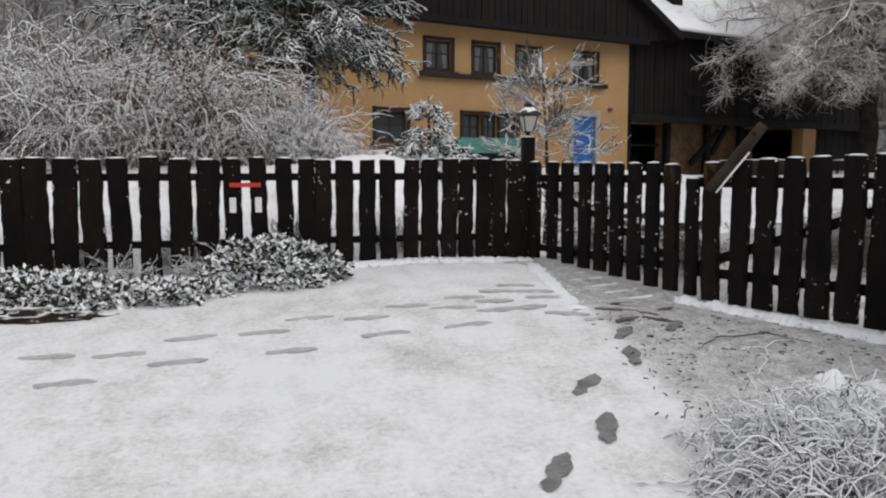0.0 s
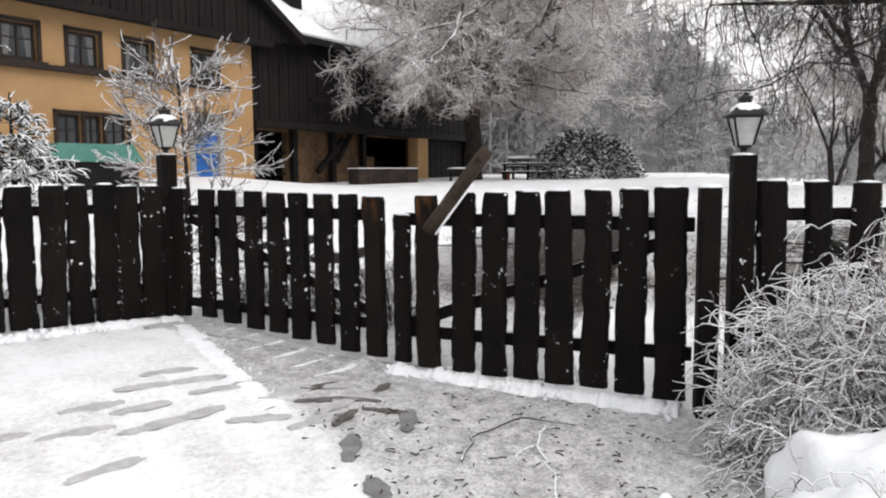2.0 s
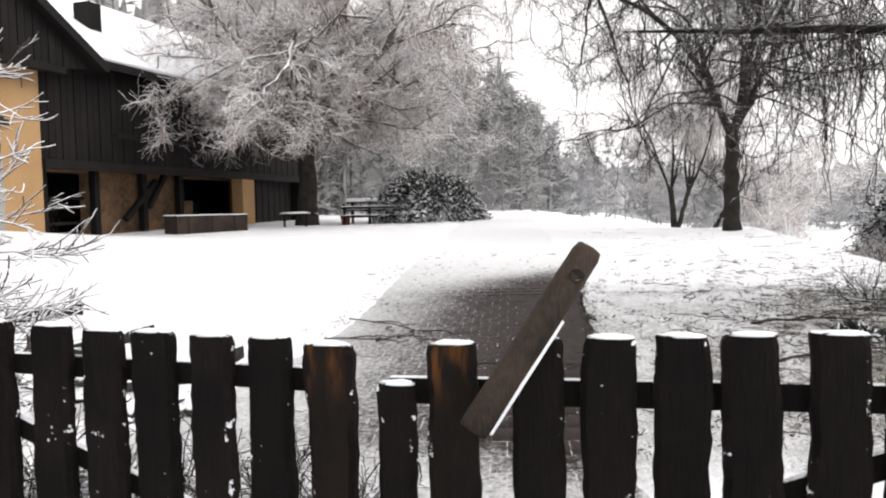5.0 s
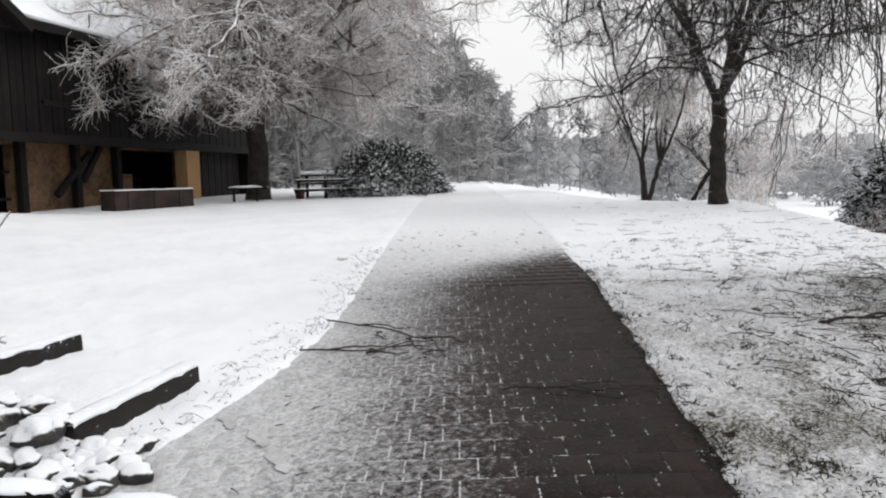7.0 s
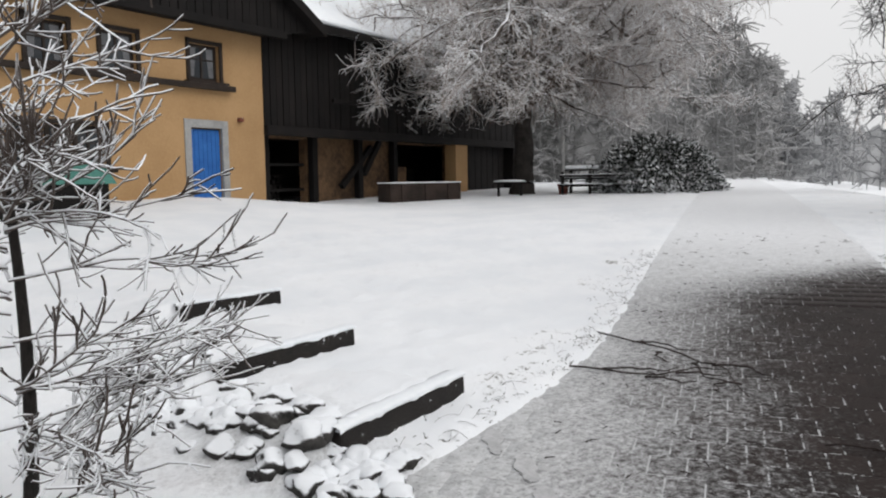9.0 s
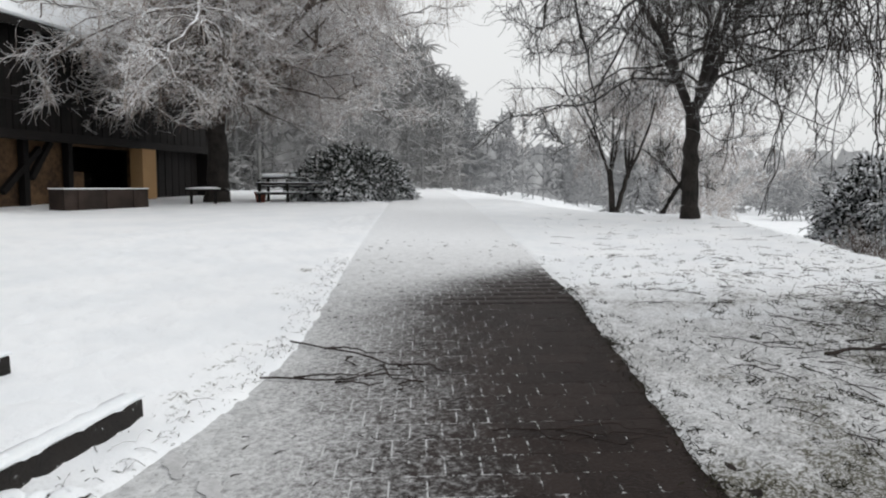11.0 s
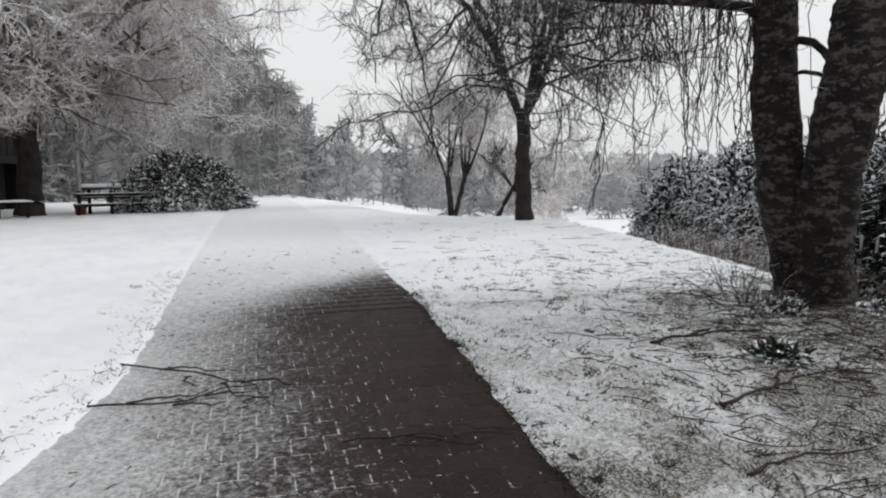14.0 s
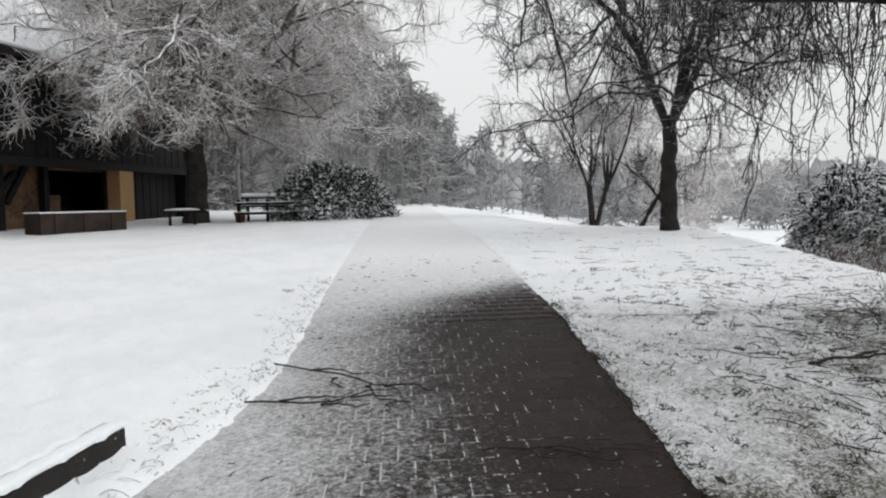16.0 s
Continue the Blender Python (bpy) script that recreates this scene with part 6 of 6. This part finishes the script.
# sleepers and stones beside the drive
def sleeper(p, q):
    long = math.hypot(q[0] - p[0], q[1] - p[1])
    g = math.degrees(math.atan2(q[1] - p[1], q[0] - p[0]))
    x, y = (p[0] + q[0]) / 2, (p[1] + q[1]) / 2
    z = height(x + 0.12 * math.sin(radians(g)), y - 0.12 * math.cos(radians(g)))
    ob = part("sleeper", box(long, 0.10, 0.23, None, 0.016), "sleeper")
    ob.matrix_basis = pose(x, y, z + 0.025, 0, -3, g)
    bm, rows, n = bmesh.new(), [], 60
    for i in range(n + 1):
        u = (i / n - 0.5) * long * 1.02
        lump = noise.noise(Vector((u * 7, x, y))) + 0.5 * noise.noise(Vector((u * 19, y, x)))
        lip = -0.052 - 0.012 * max(0, lump)
        rows.append([bm.verts.new((u, v, w)) for v, w in ((lip, 0.118 - 0.022 * max(0.0, lump + 0.15)), (lip - 0.004, 0.128 + 0.006 * lump), (-0.03, 0.138 + 0.008 * lump), (0.03, 0.138 + 0.006 * lump), (0.09, 0.125), (0.09, 0.10))])
    for a, b in zip(rows, rows[1:]):
        for i in range(5):
            bm.faces.new((a[i], b[i], b[i + 1], a[i + 1]))
    bmesh.ops.recalc_face_normals(bm, faces=bm.faces)
    part("snow_cap", bm, "snow", ob, "uneven snow lying over its top edge", flat=False)
    return tagged(ob, label="dark wet timber sleeper edging a snowy step", category="sleeper", group="sleepers of the garden steps")


for p, q in STEPS:
    sleeper(p, q)


def stone(x, y, size, rng):
    bm = bmesh.new()
    bmesh.ops.create_icosphere(bm, subdivisions=3, radius=1.0)
    cuts = [Vector((rng.gauss(0, 1), rng.gauss(0, 1), rng.gauss(0, 1))).normalized() for _ in range(8)]
    off = Vector((rng.uniform(0, 50), rng.uniform(0, 50), 0))
    for v in bm.verts:
        k = 1 + 0.35 * noise.noise(v.co * 1.1 + off) + 0.12 * noise.noise(v.co * 2.6 + off)
        for n in cuts:
            v.co -= n * max(0.0, v.co.dot(n) - 0.74)
        v.co = Vector((v.co.x * k, v.co.y * k * 0.75, v.co.z * k * 0.62)) * size
        v.co.x = max(min(v.co.x, size * 0.9), -size * 0.9)
    ob = part("field_stone", bm, "rock", flat=False)
    ob.matrix_basis = pose(x, y, height(x, y) + size * 0.16, rng.uniform(-15, 15), rng.uniform(-15, 15), rng.uniform(0, 360))
    return tagged(ob, label="grey field stone capped with snow", category="stone", group="stones heaped beside the garden steps")


sr = random.Random(17)
for x, y, d in ((2.46, 9.75, 0.12), (2.38, 9.42, 0.14), (2.56, 9.26, 0.11), (2.62, 9.08, 0.08), (2.66, 9.28, 0.07), (2.31, 9.72, 0.13), (2.17, 10.30, 0.12), (2.02, 11.00, 0.15), (1.88, 11.1, 0.16), (2.30, 10.75, 0.10), (2.45, 10.25, 0.10), (2.30, 9.15, 0.12), (2.12, 11.2, 0.13), (2.20, 9.95, 0.09), (2.05, 10.45, 0.09), (2.25, 10.5, 0.08), (1.75, 11.35, 0.13), (1.95, 10.75, 0.08), (2.48, 9.0, 0.09), (2.12, 9.35, 0.08), (2.36, 10.0, 0.08), (2.5, 9.55, 0.07), (1.6, 11.6, 0.12), (2.42, 8.85, 0.07), (2.2, 9.0, 0.07), (2.05, 9.6, 0.06)):
    stone(x + sr.uniform(-0.02, 0.02), y, d, sr)
for k in range(120):
    f = sr.uniform(0, 1)
    stone(2.66 - 0.85 * f + sr.uniform(-0.34, 0.18), 8.9 + 2.35 * f + sr.uniform(-0.25, 0.2), sr.uniform(0.05, 0.12), sr)


# footprints in the thin snow
def footprint(x0, y0, x1, y1, wide=0.10, material="slush"):
    """A melted shoe print from heel to toe."""
    way = Vector((x1 - x0, y1 - y0))
    if way.length < 0.05:
        way = Vector((0.2, 0.03))
    way *= max(0.19, min(way.length, 0.26)) / way.length
    c, u = Vector(((x0 + x1) / 2, (y0 + y1) / 2)), way.normalized()
    s = Vector((-u.y, u.x))
    L = way.length + 0.07
    bm = bmesh.new()
    ring = []
    for i in range(30):
        g = 2 * math.pi * i / 30
        waist = 1 - 0.42 * math.exp(-(((math.cos(g) + 0.35) / 0.22) ** 2))
        k = 1 + 0.10 * rnd.uniform(-1, 1)
        p = c + u * (0.5 * L * math.cos(g) * k) + s * (wide / 2 * math.sin(g) * waist * (1 + 0.22 * rnd.uniform(-1, 1)))
        ring.append(bm.verts.new((p.x, p.y, height(p.x, p.y) + 0.010)))
    bm.faces.new(ring)
    low = [bm.verts.new(v.co - Vector((0, 0, 0.008))) for v in ring]
    for i in range(30):
        bm.faces.new((ring[i], low[i], low[(i + 1) % 30], ring[(i + 1) % 30]))
    bmesh.ops.recalc_face_normals(bm, faces=bm.faces)
    ob = part("footprint", bm, material)
    return tagged(ob, label="wet grey shoe print melted into thin snow", category="footprint", group="footprints in the snow")


for p in ((0.40, 2.86, 0.52, 3.16), (0.72, 3.27, 0.79, 3.60), (0.68, 3.84, 0.84, 4.12), (1.10, 4.30, 1.13, 4.58), (1.12, 4.80, 1.22, 5.02), (1.50, 5.0, 1.62, 5.22),
          (-2.62, 4.64, -2.34, 4.67), (-2.17, 4.63, -1.88, 4.69), (-1.83, 4.95, -1.55, 5.03), (-1.38, 5.05, -1.07, 5.11), (-1.11, 4.64, -0.80, 4.70), (-1.77, 4.46, -1.45, 4.53), (-2.3, 4.14, -1.95, 4.2),
          (-0.73, 5.37, -0.39, 5.41), (-0.45, 5.69, -0.13, 5.71), (-0.54, 4.95, -0.25, 5.02), (0.02, 5.12, 0.30, 5.20), (-0.08, 5.61, 0.22, 5.63), (-1.1, 5.38, -0.85, 5.45)):
    footprint(*p, *((0.10, "slush") if p[1] < 4.4 and p[0] > 0 or p[0] > 1 else (0.085, "soft_slush")))
for x, y, g in ((0.16, 5.93, 6), (0.38, 5.82, 10), (0.44, 6.14, 0), (0.73, 6.16, 4), (0.40, 5.55, 12), (0.89, 5.43, -14), (0.62, 5.62, 20), (0.80, 5.95, 3), (1.11, 5.75, 8), (1.39, 5.81, -8), (1.45, 5.55, 15), (1.13, 5.29, 20), (1.66, 5.54, -25), (0.60, 6.35, 5), (1.05, 6.05, 15), (1.3, 5.45, 30)):
    dx, dy = 0.12 * math.cos(radians(g)), 0.12 * math.sin(radians(g))
    footprint(x - dx, y - dy, x + dx, y + dy, 0.09, "soft_slush")
for p in ((3.20, 9.05, 3.30, 9.28), (3.18, 8.70, 3.26, 8.92), (3.08, 8.38, 3.16, 8.6)):
    footprint(*p, 0.10, "soft_slush")


def snow_ridge(p, q, seed, tall=0.05):
    """The low bank of snow left along the foot of the gate."""
    rng = random.Random(seed)
    n = 260
    side = Vector((-(q - p).y, (q - p).x)).normalized()
    bm, rows = bmesh.new(), []
    for i in range(n + 1):
        c = p + (q - p) * (i / n)
        lump = 0.8 * noise.noise(Vector((c.x * 9, c.y * 9, seed))) + 0.7 * noise.noise(Vector((c.x * 24, c.y * 24, seed))) + 0.6 * noise.noise(Vector((c.x * 60, c.y * 60, seed)))
        h, w = tall * max(0.25, 0.85 + 0.6 * lump), 0.075 * (1 + 0.35 * lump)
        rows.append([bm.verts.new((*(c + side * w * o), height(*(c + side * w * o)) + h * k - 0.004)) for o, k in ((-1, 0), (-0.6, 0.7), (-0.1, 1), (0.5, 0.75), (1, 0))])
    for a, b in zip(rows, rows[1:]):
        for i in range(4):
            bm.faces.new((a[i], b[i], b[i + 1], a[i + 1]))
    for _ in range(int((q - p).length * 75)):
        c = p + (q - p) * rng.random() + side * rng.gauss(0, 0.06)
        r = rng.uniform(0.4, 1.1) * tall * 0.42
        bmesh.ops.create_icosphere(bm, subdivisions=1, radius=r, matrix=pose(c.x, c.y, height(c.x, c.y) + r * 0.4 + tall * 0.45 * rng.random(), rng.uniform(0, 90), 0, rng.uniform(0, 90)) @ Matrix.Diagonal((1.2, 1, 0.8, 1)))
    bmesh.ops.recalc_face_normals(bm, faces=bm.faces)
    ob = part("snow_ridge", bm, "snow", flat=False)
    return tagged(ob, label="low ridge of snow along the foot of the gate", category="snow", group="ridges of snow along fence and gate")


trodden = []
for k in range(60):
    x, y = rnd.uniform(1.15, 1.75), rnd.uniform(5.25, 5.85)
    if (x - 1.9) * 0.73 + (y - 5.95) * 0.68 < -0.2 and all(math.hypot(x - u, y - v) > 0.19 for u, v in trodden):
        trodden.append((x, y))
        g = rnd.uniform(-40, 60)
        r = rnd.uniform(0.025, 0.06)
        footprint(x - r * math.cos(radians(g)), y - r * math.sin(radians(g)), x + r * math.cos(radians(g)), y + r * math.sin(radians(g)), 0.045 + r * 0.5, "wet_print")


def sweep_streak(r, turn0, turn1, seed):
    """A thin arc of snow that stays between the boards' tracks as the gate swung."""
    rng = random.Random(seed)
    n = 30
    bm, rows = bmesh.new(), []
    for i in range(n + 1):
        g = radians(turn0 + (turn1 - turn0) * i / n)
        k = (1 - i / n) ** 0.6
        h, w = 0.016 * k * rng.uniform(0.6, 1.3), (0.006 + 0.02 * k) * rng.uniform(0.7, 1.3)
        row = []
        for o, up in ((-1, 0), (-0.5, 0.8), (0.4, 0.9), (1, 0)):
            x, y = 0.86 + (r + w * o) * math.sin(g), 7.85 - (r + w * o) * math.cos(g)
            row.append(bm.verts.new((x, y, height(x, y) + h * up - 0.002)))
        rows.append(row)
    for a, b in zip(rows, rows[1:]):
        for i in range(3):
            bm.faces.new((a[i], b[i], b[i + 1], a[i + 1]))
    bmesh.ops.recalc_face_normals(bm, faces=bm.faces)
    ob = part("snow_streak", bm, "snow", flat=False)
    return tagged(ob, label="thin arc of snow remaining where the gate swung", category="snow", group="arcs of snow before the gate")


for k, (r, reach) in enumerate(((0.45, 12), (0.69, 15), (0.93, 14), (1.18, 17), (1.41, 13), (1.64, 14), (1.87, 12))):
    sweep_streak(r, 28.5, 28.5 - reach, 400 + k)
near = Vector((-0.79, -0.61)) * 0.05
snow_ridge(GATE_M + near, GATE_B + near, 1)
snow_ridge(Vector((0.86, 7.5)), Vector((1.0, 5.55)), 4, 0.022)
snow_ridge(GATE_A + Vector((0.05, -0.1)), p_left + Vector((0.05, -0.1)), 3, 0.05)

# the red plate and the number on the fence, as plain bars
fence_pose = frame_on(p_left, GATE_A)


def plate(name, s0, s1, z0, z1, material, label, category):
    ob = part(name, box(s1 - s0, 0.012, z1 - z0, None, 0.003), material)
    ob.matrix_basis = fence_pose @ pose((s0 + s1) / 2, -0.036, (z0 + z1) / 2)
    return tagged(ob, label=label, category=category)


plate("fence_plate", 6.4 - 2.95, 6.4 - 2.67, 1.345, 1.385, "red_sign", "narrow red plate screwed to the fence", "sign")
plate("number_bar", 6.4 - 2.955, 6.4 - 2.895, 1.11, 1.25, "white_paint", "pale bar on a dark fence board", "sign")
plate("number_bar", 6.4 - 2.725, 6.4 - 2.665, 1.11, 1.25, "white_paint", "pale bar on a dark fence board", "sign")


# beside the barn: trough, bench, rails, pole, pot
def trough():
    x, y = 10.82, 26.3
    thing = base("trough", pose(x, y, height(x, y), 0, 0, 2), label="long brown wooden trough with snow on its rim", category="trough")
    for n, (sx, sy, px, py) in enumerate(((2.3, 0.08, 0, -0.4), (2.3, 0.08, 0, 0.4), (0.08, 0.72, -1.11, 0), (0.08, 0.72, 1.11, 0))):
        part("side", box(sx, sy, 0.54, pose(px, py, 0.26), 0.01), "trough_wood", thing)
    part("bottom", box(2.1, 0.7, 0.08, pose(0, 0, 0.12)), "trough_wood", thing)
    for px in (-0.75, 0, 0.75):
        part("batten", box(0.10, 0.04, 0.52, pose(px, -0.46, 0.25), 0.006), "trough_wood", thing)
    part("rim_snow", box(2.34, 0.10, 0.03, pose(0, -0.4, 0.545), 0.012), "snow", thing, flat=False)
    part("rim_snow", box(2.34, 0.10, 0.03, pose(0, 0.4, 0.545), 0.012), "snow", thing, flat=False)
    return thing


trough()


def firewood(x, y, turn, long):
    """A stack of split logs under the barn's upper floor."""
    rng = random.Random(int(x * 10))
    thing = base("firewood_stack", HOUSE @ pose(x, y, 0, 0, 0, turn), label="dark stack of split firewood under the barn floor", category="firewood")
    z0 = height(*(HOUSE @ Vector((x, y, 0))).to_2d())
    for row in range(6):
        for k in range(int(long / 0.17)):
            r = rng.uniform(0.06, 0.085)
            m = pose(-long / 2 + 0.17 * k + 0.08 * (row % 2), rng.uniform(-0.04, 0.04), z0 + 0.08 + row * 0.15, 90, rng.uniform(0, 90), 0)
            part("log", lathe([(r * 0.97, -0.2), (r, -0.18), (r, 0.2)], 7, m), "old_wood", thing)
    return thing


firewood(1.6, 1.9, 0, 1.4)
firewood(8.9, 2.2, 0, 1.9)


def bench(x, y, turn, long, label):
    thing = base("bench", pose(x, y, height(x, y), 0, 0, turn), label=label, category="bench")
    for k in (-1, 1):
        part("leg", box(0.08, 0.32, 0.42, pose(k * (long / 2 - 0.15), 0, 0.2), 0.008), "old_wood", thing)
    part("seat", box(long, 0.36, 0.05, pose(0, 0, 0.43), 0.01), "old_wood", thing)
    part("seat_snow", snow_blob(long * 0.49, 0.17, 0.07, rnd, 3), "snow", thing, flat=False).matrix_basis = pose(0, 0, 0.455)
    return thing


bench(14.0, 26.4, -30, 1.0, "small dark bench with a cushion of snow")


def picnic_table(x, y, turn):
    thing = base("picnic_table", pose(x, y, height(x, y), 0, 0, turn), label="dark wooden picnic table covered with snow", category="table")
    for k in (-1, 1):
        part("leg", box(0.09, 0.09, 0.78, pose(k * 0.75, -0.25, 0.36, 14, 0, 0), 0.008), "old_wood", thing)
        part("leg", box(0.09, 0.09, 0.78, pose(k * 0.75, 0.25, 0.36, -14, 0, 0), 0.008), "old_wood", thing)
        part("cross_beam", box(0.07, 1.5, 0.09, pose(k * 0.75, 0, 0.42), 0.008), "old_wood", thing)
        part("seat", box(2.0, 0.28, 0.045, pose(0, k * 0.68, 0.48), 0.008), "old_wood", thing)
        part("seat_snow", box(1.98, 0.275, 0.11, pose(0, k * 0.68, 0.555), 0.04), "snow", thing, flat=False)
    part("tabletop", box(2.0, 0.75, 0.05, pose(0, 0, 0.75), 0.008), "old_wood", thing)
    part("table_snow", box(1.98, 0.74, 0.13, pose(0, 0, 0.838), 0.05), "snow", thing, "even layer of snow", flat=False)
    return thing


picnic_table(17.0, 26.0, -35)


def low_rail(x, y, turn, long):
    thing = base("low_fence", pose(x, y, height(x, y), 0, 0, turn), label="low dark rail fence beside the shrub", category="fence")
    for k in range(4):
        part("post", box(0.09, 0.09, 0.75, pose(-long / 2 + k * long / 3, 0, 0.33), 0.01), "old_wood", thing)
    for z in (0.28, 0.58):
        part("rail", box(long + 0.2, 0.05, 0.08, pose(0, -0.06, z), 0.01), "old_wood", thing)
        part("rail_snow", box(long + 0.18, 0.045, 0.02, pose(0, -0.06, z + 0.049), 0.008), "snow", thing, flat=False)
    return thing


low_rail(16.6, 25.0, -28, 2.6)


def simple_pole(x, y, tall, label):
    ob = part("garden_pole", lathe([(0.06, -0.1), (0.055, tall - 0.02), (0.04, tall)], 10), "stone_grey", flat=False)
    ob.matrix_basis = pose(x, y, height(x, y))
    return tagged(ob, label=label, category="pole")


simple_pole(15.9, 26.2, 1.9, "pale upright pole beside the old tree")


def flower_pot(x, y):
    thing = base("flower_pot", pose(x, y, height(x, y)), label="red clay pot with snow at the tree's foot", category="pot")
    part("pot", lathe([(0.13, 0), (0.18, 0.28), (0.20, 0.29), (0.20, 0.34), (0.17, 0.34), (0.16, 0.28)], 16), "rust", thing, flat=False)
    part("pot_snow", snow_blob(0.17, 0.17, 0.08, rnd), "snow", thing, flat=False).matrix_basis = pose(0, 0, 0.30)
    return thing


flower_pot(15.7, 25.9)


def covered_stack(x, y, turn):
    thing = base("covered_stack", pose(x, y, height(x, y), 0, 0, turn), label="stack under a green tarpaulin beside the house", category="tarpaulin")
    part("wood_block", box(2.0, 0.9, 0.75, pose(0, 0, 0.36), 0.02), "old_wood", thing)
    bm = prism([(-1.12, 0.62), (1.12, 0.62), (0.85, 1.02), (-0.85, 1.02)], -0.52, 0.52)
    part("tarpaulin", bm, "teal", thing, "green tarpaulin dusted with snow")
    return thing


covered_stack(1.05, 20.9, 22)


# behind the birch: the lattice fence and the bird table
def lattice_fence(p, q):
    p, q = Vector(p), Vector(q)
    long = (q - p).length
    z0, z1 = height(*p), height(*q)
    tilt = -math.degrees(math.atan2(z1 - z0, long))
    thing = base("lattice_fence", Matrix.Translation((p.x, p.y, z0)) @ pose(0, 0, 0, 0, tilt, math.degrees(math.atan2(q.y - p.y, q.x - p.x))), label="grey garden fence of crossed laths below the lawn", category="fence")
    n = int(long / 0.2)
    for k in range(n):
        part("picket", box(0.03, 0.02, 1.15, pose(k * 0.2, 0, 0.46), 0.004), "pale_lath", thing)
        part("lath", box(0.014, 0.012, 1.1, pose(k * 0.2 + 0.1, 0.022, 0.46, 0, 48, 0), 0.003), "stone_grey", thing)
    for z in (0.16, 0.80):
        part("rail", box(long, 0.03, 0.05, pose(long / 2, 0.05, z), 0.005), "old_wood", thing)
    return thing


lattice_fence((9.4, 3.5), (11.8, 6.6))


def bird_table():
    x, y, z = 11.33, 5.34, 2.52
    thing = base("bird_house", pose(x, y, height(x, y), 0, 0, 80), label="dark wooden bird house with a pitched roof on a pole", category="bird house")
    h = z - height(x, y)
    part("pole", lathe([(0.035, -0.1), (0.03, h)], 10), "old_wood", thing, flat=False)
    part("floor", box(0.52, 0.42, 0.03, pose(0, 0, h + 0.015), 0.004), "old_wood", thing)
    for sx in (-1, -0.33, 0.33, 1):
        for sy in (-1, 1):
            part("corner_post", box(0.03, 0.03, 0.2, pose(sx * 0.23, sy * 0.18, h + 0.12)), "old_wood", thing)
    part("wall", box(0.50, 0.02, 0.08, pose(0, -0.19, h + 0.06)), "old_wood", thing)
    for s in (-1, 1):
        part("roof", box(0.45, 0.56, 0.02, pose(s * 0.17, 0, h + 0.345, 0, s * 42, 0), 0.004), "old_wood", thing)
        part("roof_snow", box(0.40, 0.52, 0.018, pose(s * 0.178, 0, h + 0.37, 0, s * 42, 0), 0.008), "snow", thing, flat=False)
    for sy in (-1, 1):
        part("gable", prism([(-0.26, h + 0.22), (0.26, h + 0.22), (0, h + 0.46)], sy * 0.2 - 0.01, sy * 0.2 + 0.01), "old_wood", thing)
    # the house on its pole is a little smaller than the plan above
    for ob in thing.children:
        if ob.name.split(".")[0] != "pole":
            ob.matrix_basis = Matrix.Translation((0, 0, h * 0.15)) @ Matrix.Diagonal((0.85, 0.85, 0.85, 1))
    return thing


bird_table()

# ---- pavers of the drive, nearest the gate ----


def paver_mesh(long, wide, tall=0.05, c=0.003):
    bm = bmesh.new()
    rings = []
    for k, z in ((0, -tall), (0, -c), (c, 0)):
        rings.append([bm.verts.new((sx * (long / 2 - k), sy * (wide / 2 - k), z)) for sx, sy in ((-1, -1), (1, -1), (1, 1), (-1, 1))])
    for a, b in zip(rings, rings[1:]):
        for i in range(4):
            bm.faces.new((a[i], a[(i + 1) % 4], b[(i + 1) % 4], b[i]))
    bm.faces.new(rings[-1])
    me = bpy.data.meshes.new("paver")
    bm.to_mesh(me)
    bm.free()
    return me


def lay_pavers():
    pitch_a, pitch_l = 0.206, 0.168
    single = paver_mesh(0.1995, 0.1615, c=0.002)
    single.materials.append(M["paver"])
    turn = math.degrees(math.atan2(HY, HX))
    rng = random.Random(23)
    vs = np.array([v.co[:] for v in single.vertices])
    quads = np.array([list(p.vertices) for p in single.polygons])
    verts, faces, count = [], [], 0
    for row in range(int(12.0 / pitch_a)):
        for col in range(26):
            a, l = -2.3 + row * pitch_a, 0.085 + (col + 0.5 * (row % 2)) * pitch_l
            if l > WIDTH + flare(a) - 0.07 or l < nook(a) - 0.02:
                continue
            x, y = drive_xy(a, l)
            slope_a = (height(x + 0.1 * HX, y + 0.1 * HY) - height(x - 0.1 * HX, y - 0.1 * HY)) / 0.2
            slope_l = (height(x - 0.1 * HY, y + 0.1 * HX) - height(x + 0.1 * HY, y - 0.1 * HX)) / 0.2
            m = pose(x, y, height(x, y) + rng.uniform(-0.0005, 0.0005), 0, 0, turn + rng.uniform(-0.6, 0.6)) @ pose(0, 0, 0, math.degrees(math.atan(slope_l)) + rng.uniform(-0.15, 0.15), -math.degrees(math.atan(slope_a)) + rng.uniform(-0.15, 0.15), 0)
            if 0.0 < a < 3.9 and l < 2.3:
                ob = new("paver", single)
                ob.parent = driveway
                ob.matrix_basis = m
            else:
                r = np.array(m.to_3x3())
                verts.append(vs @ r.T + np.array(m.translation))
                faces.append(quads + count)
                count += len(vs)
    rest = mesh_object("paving", raw_mesh("paving", np.concatenate(verts), np.concatenate(faces)), "pavers", driveway, flat=True)
    rest["kind"] = "stuff"


lay_pavers()
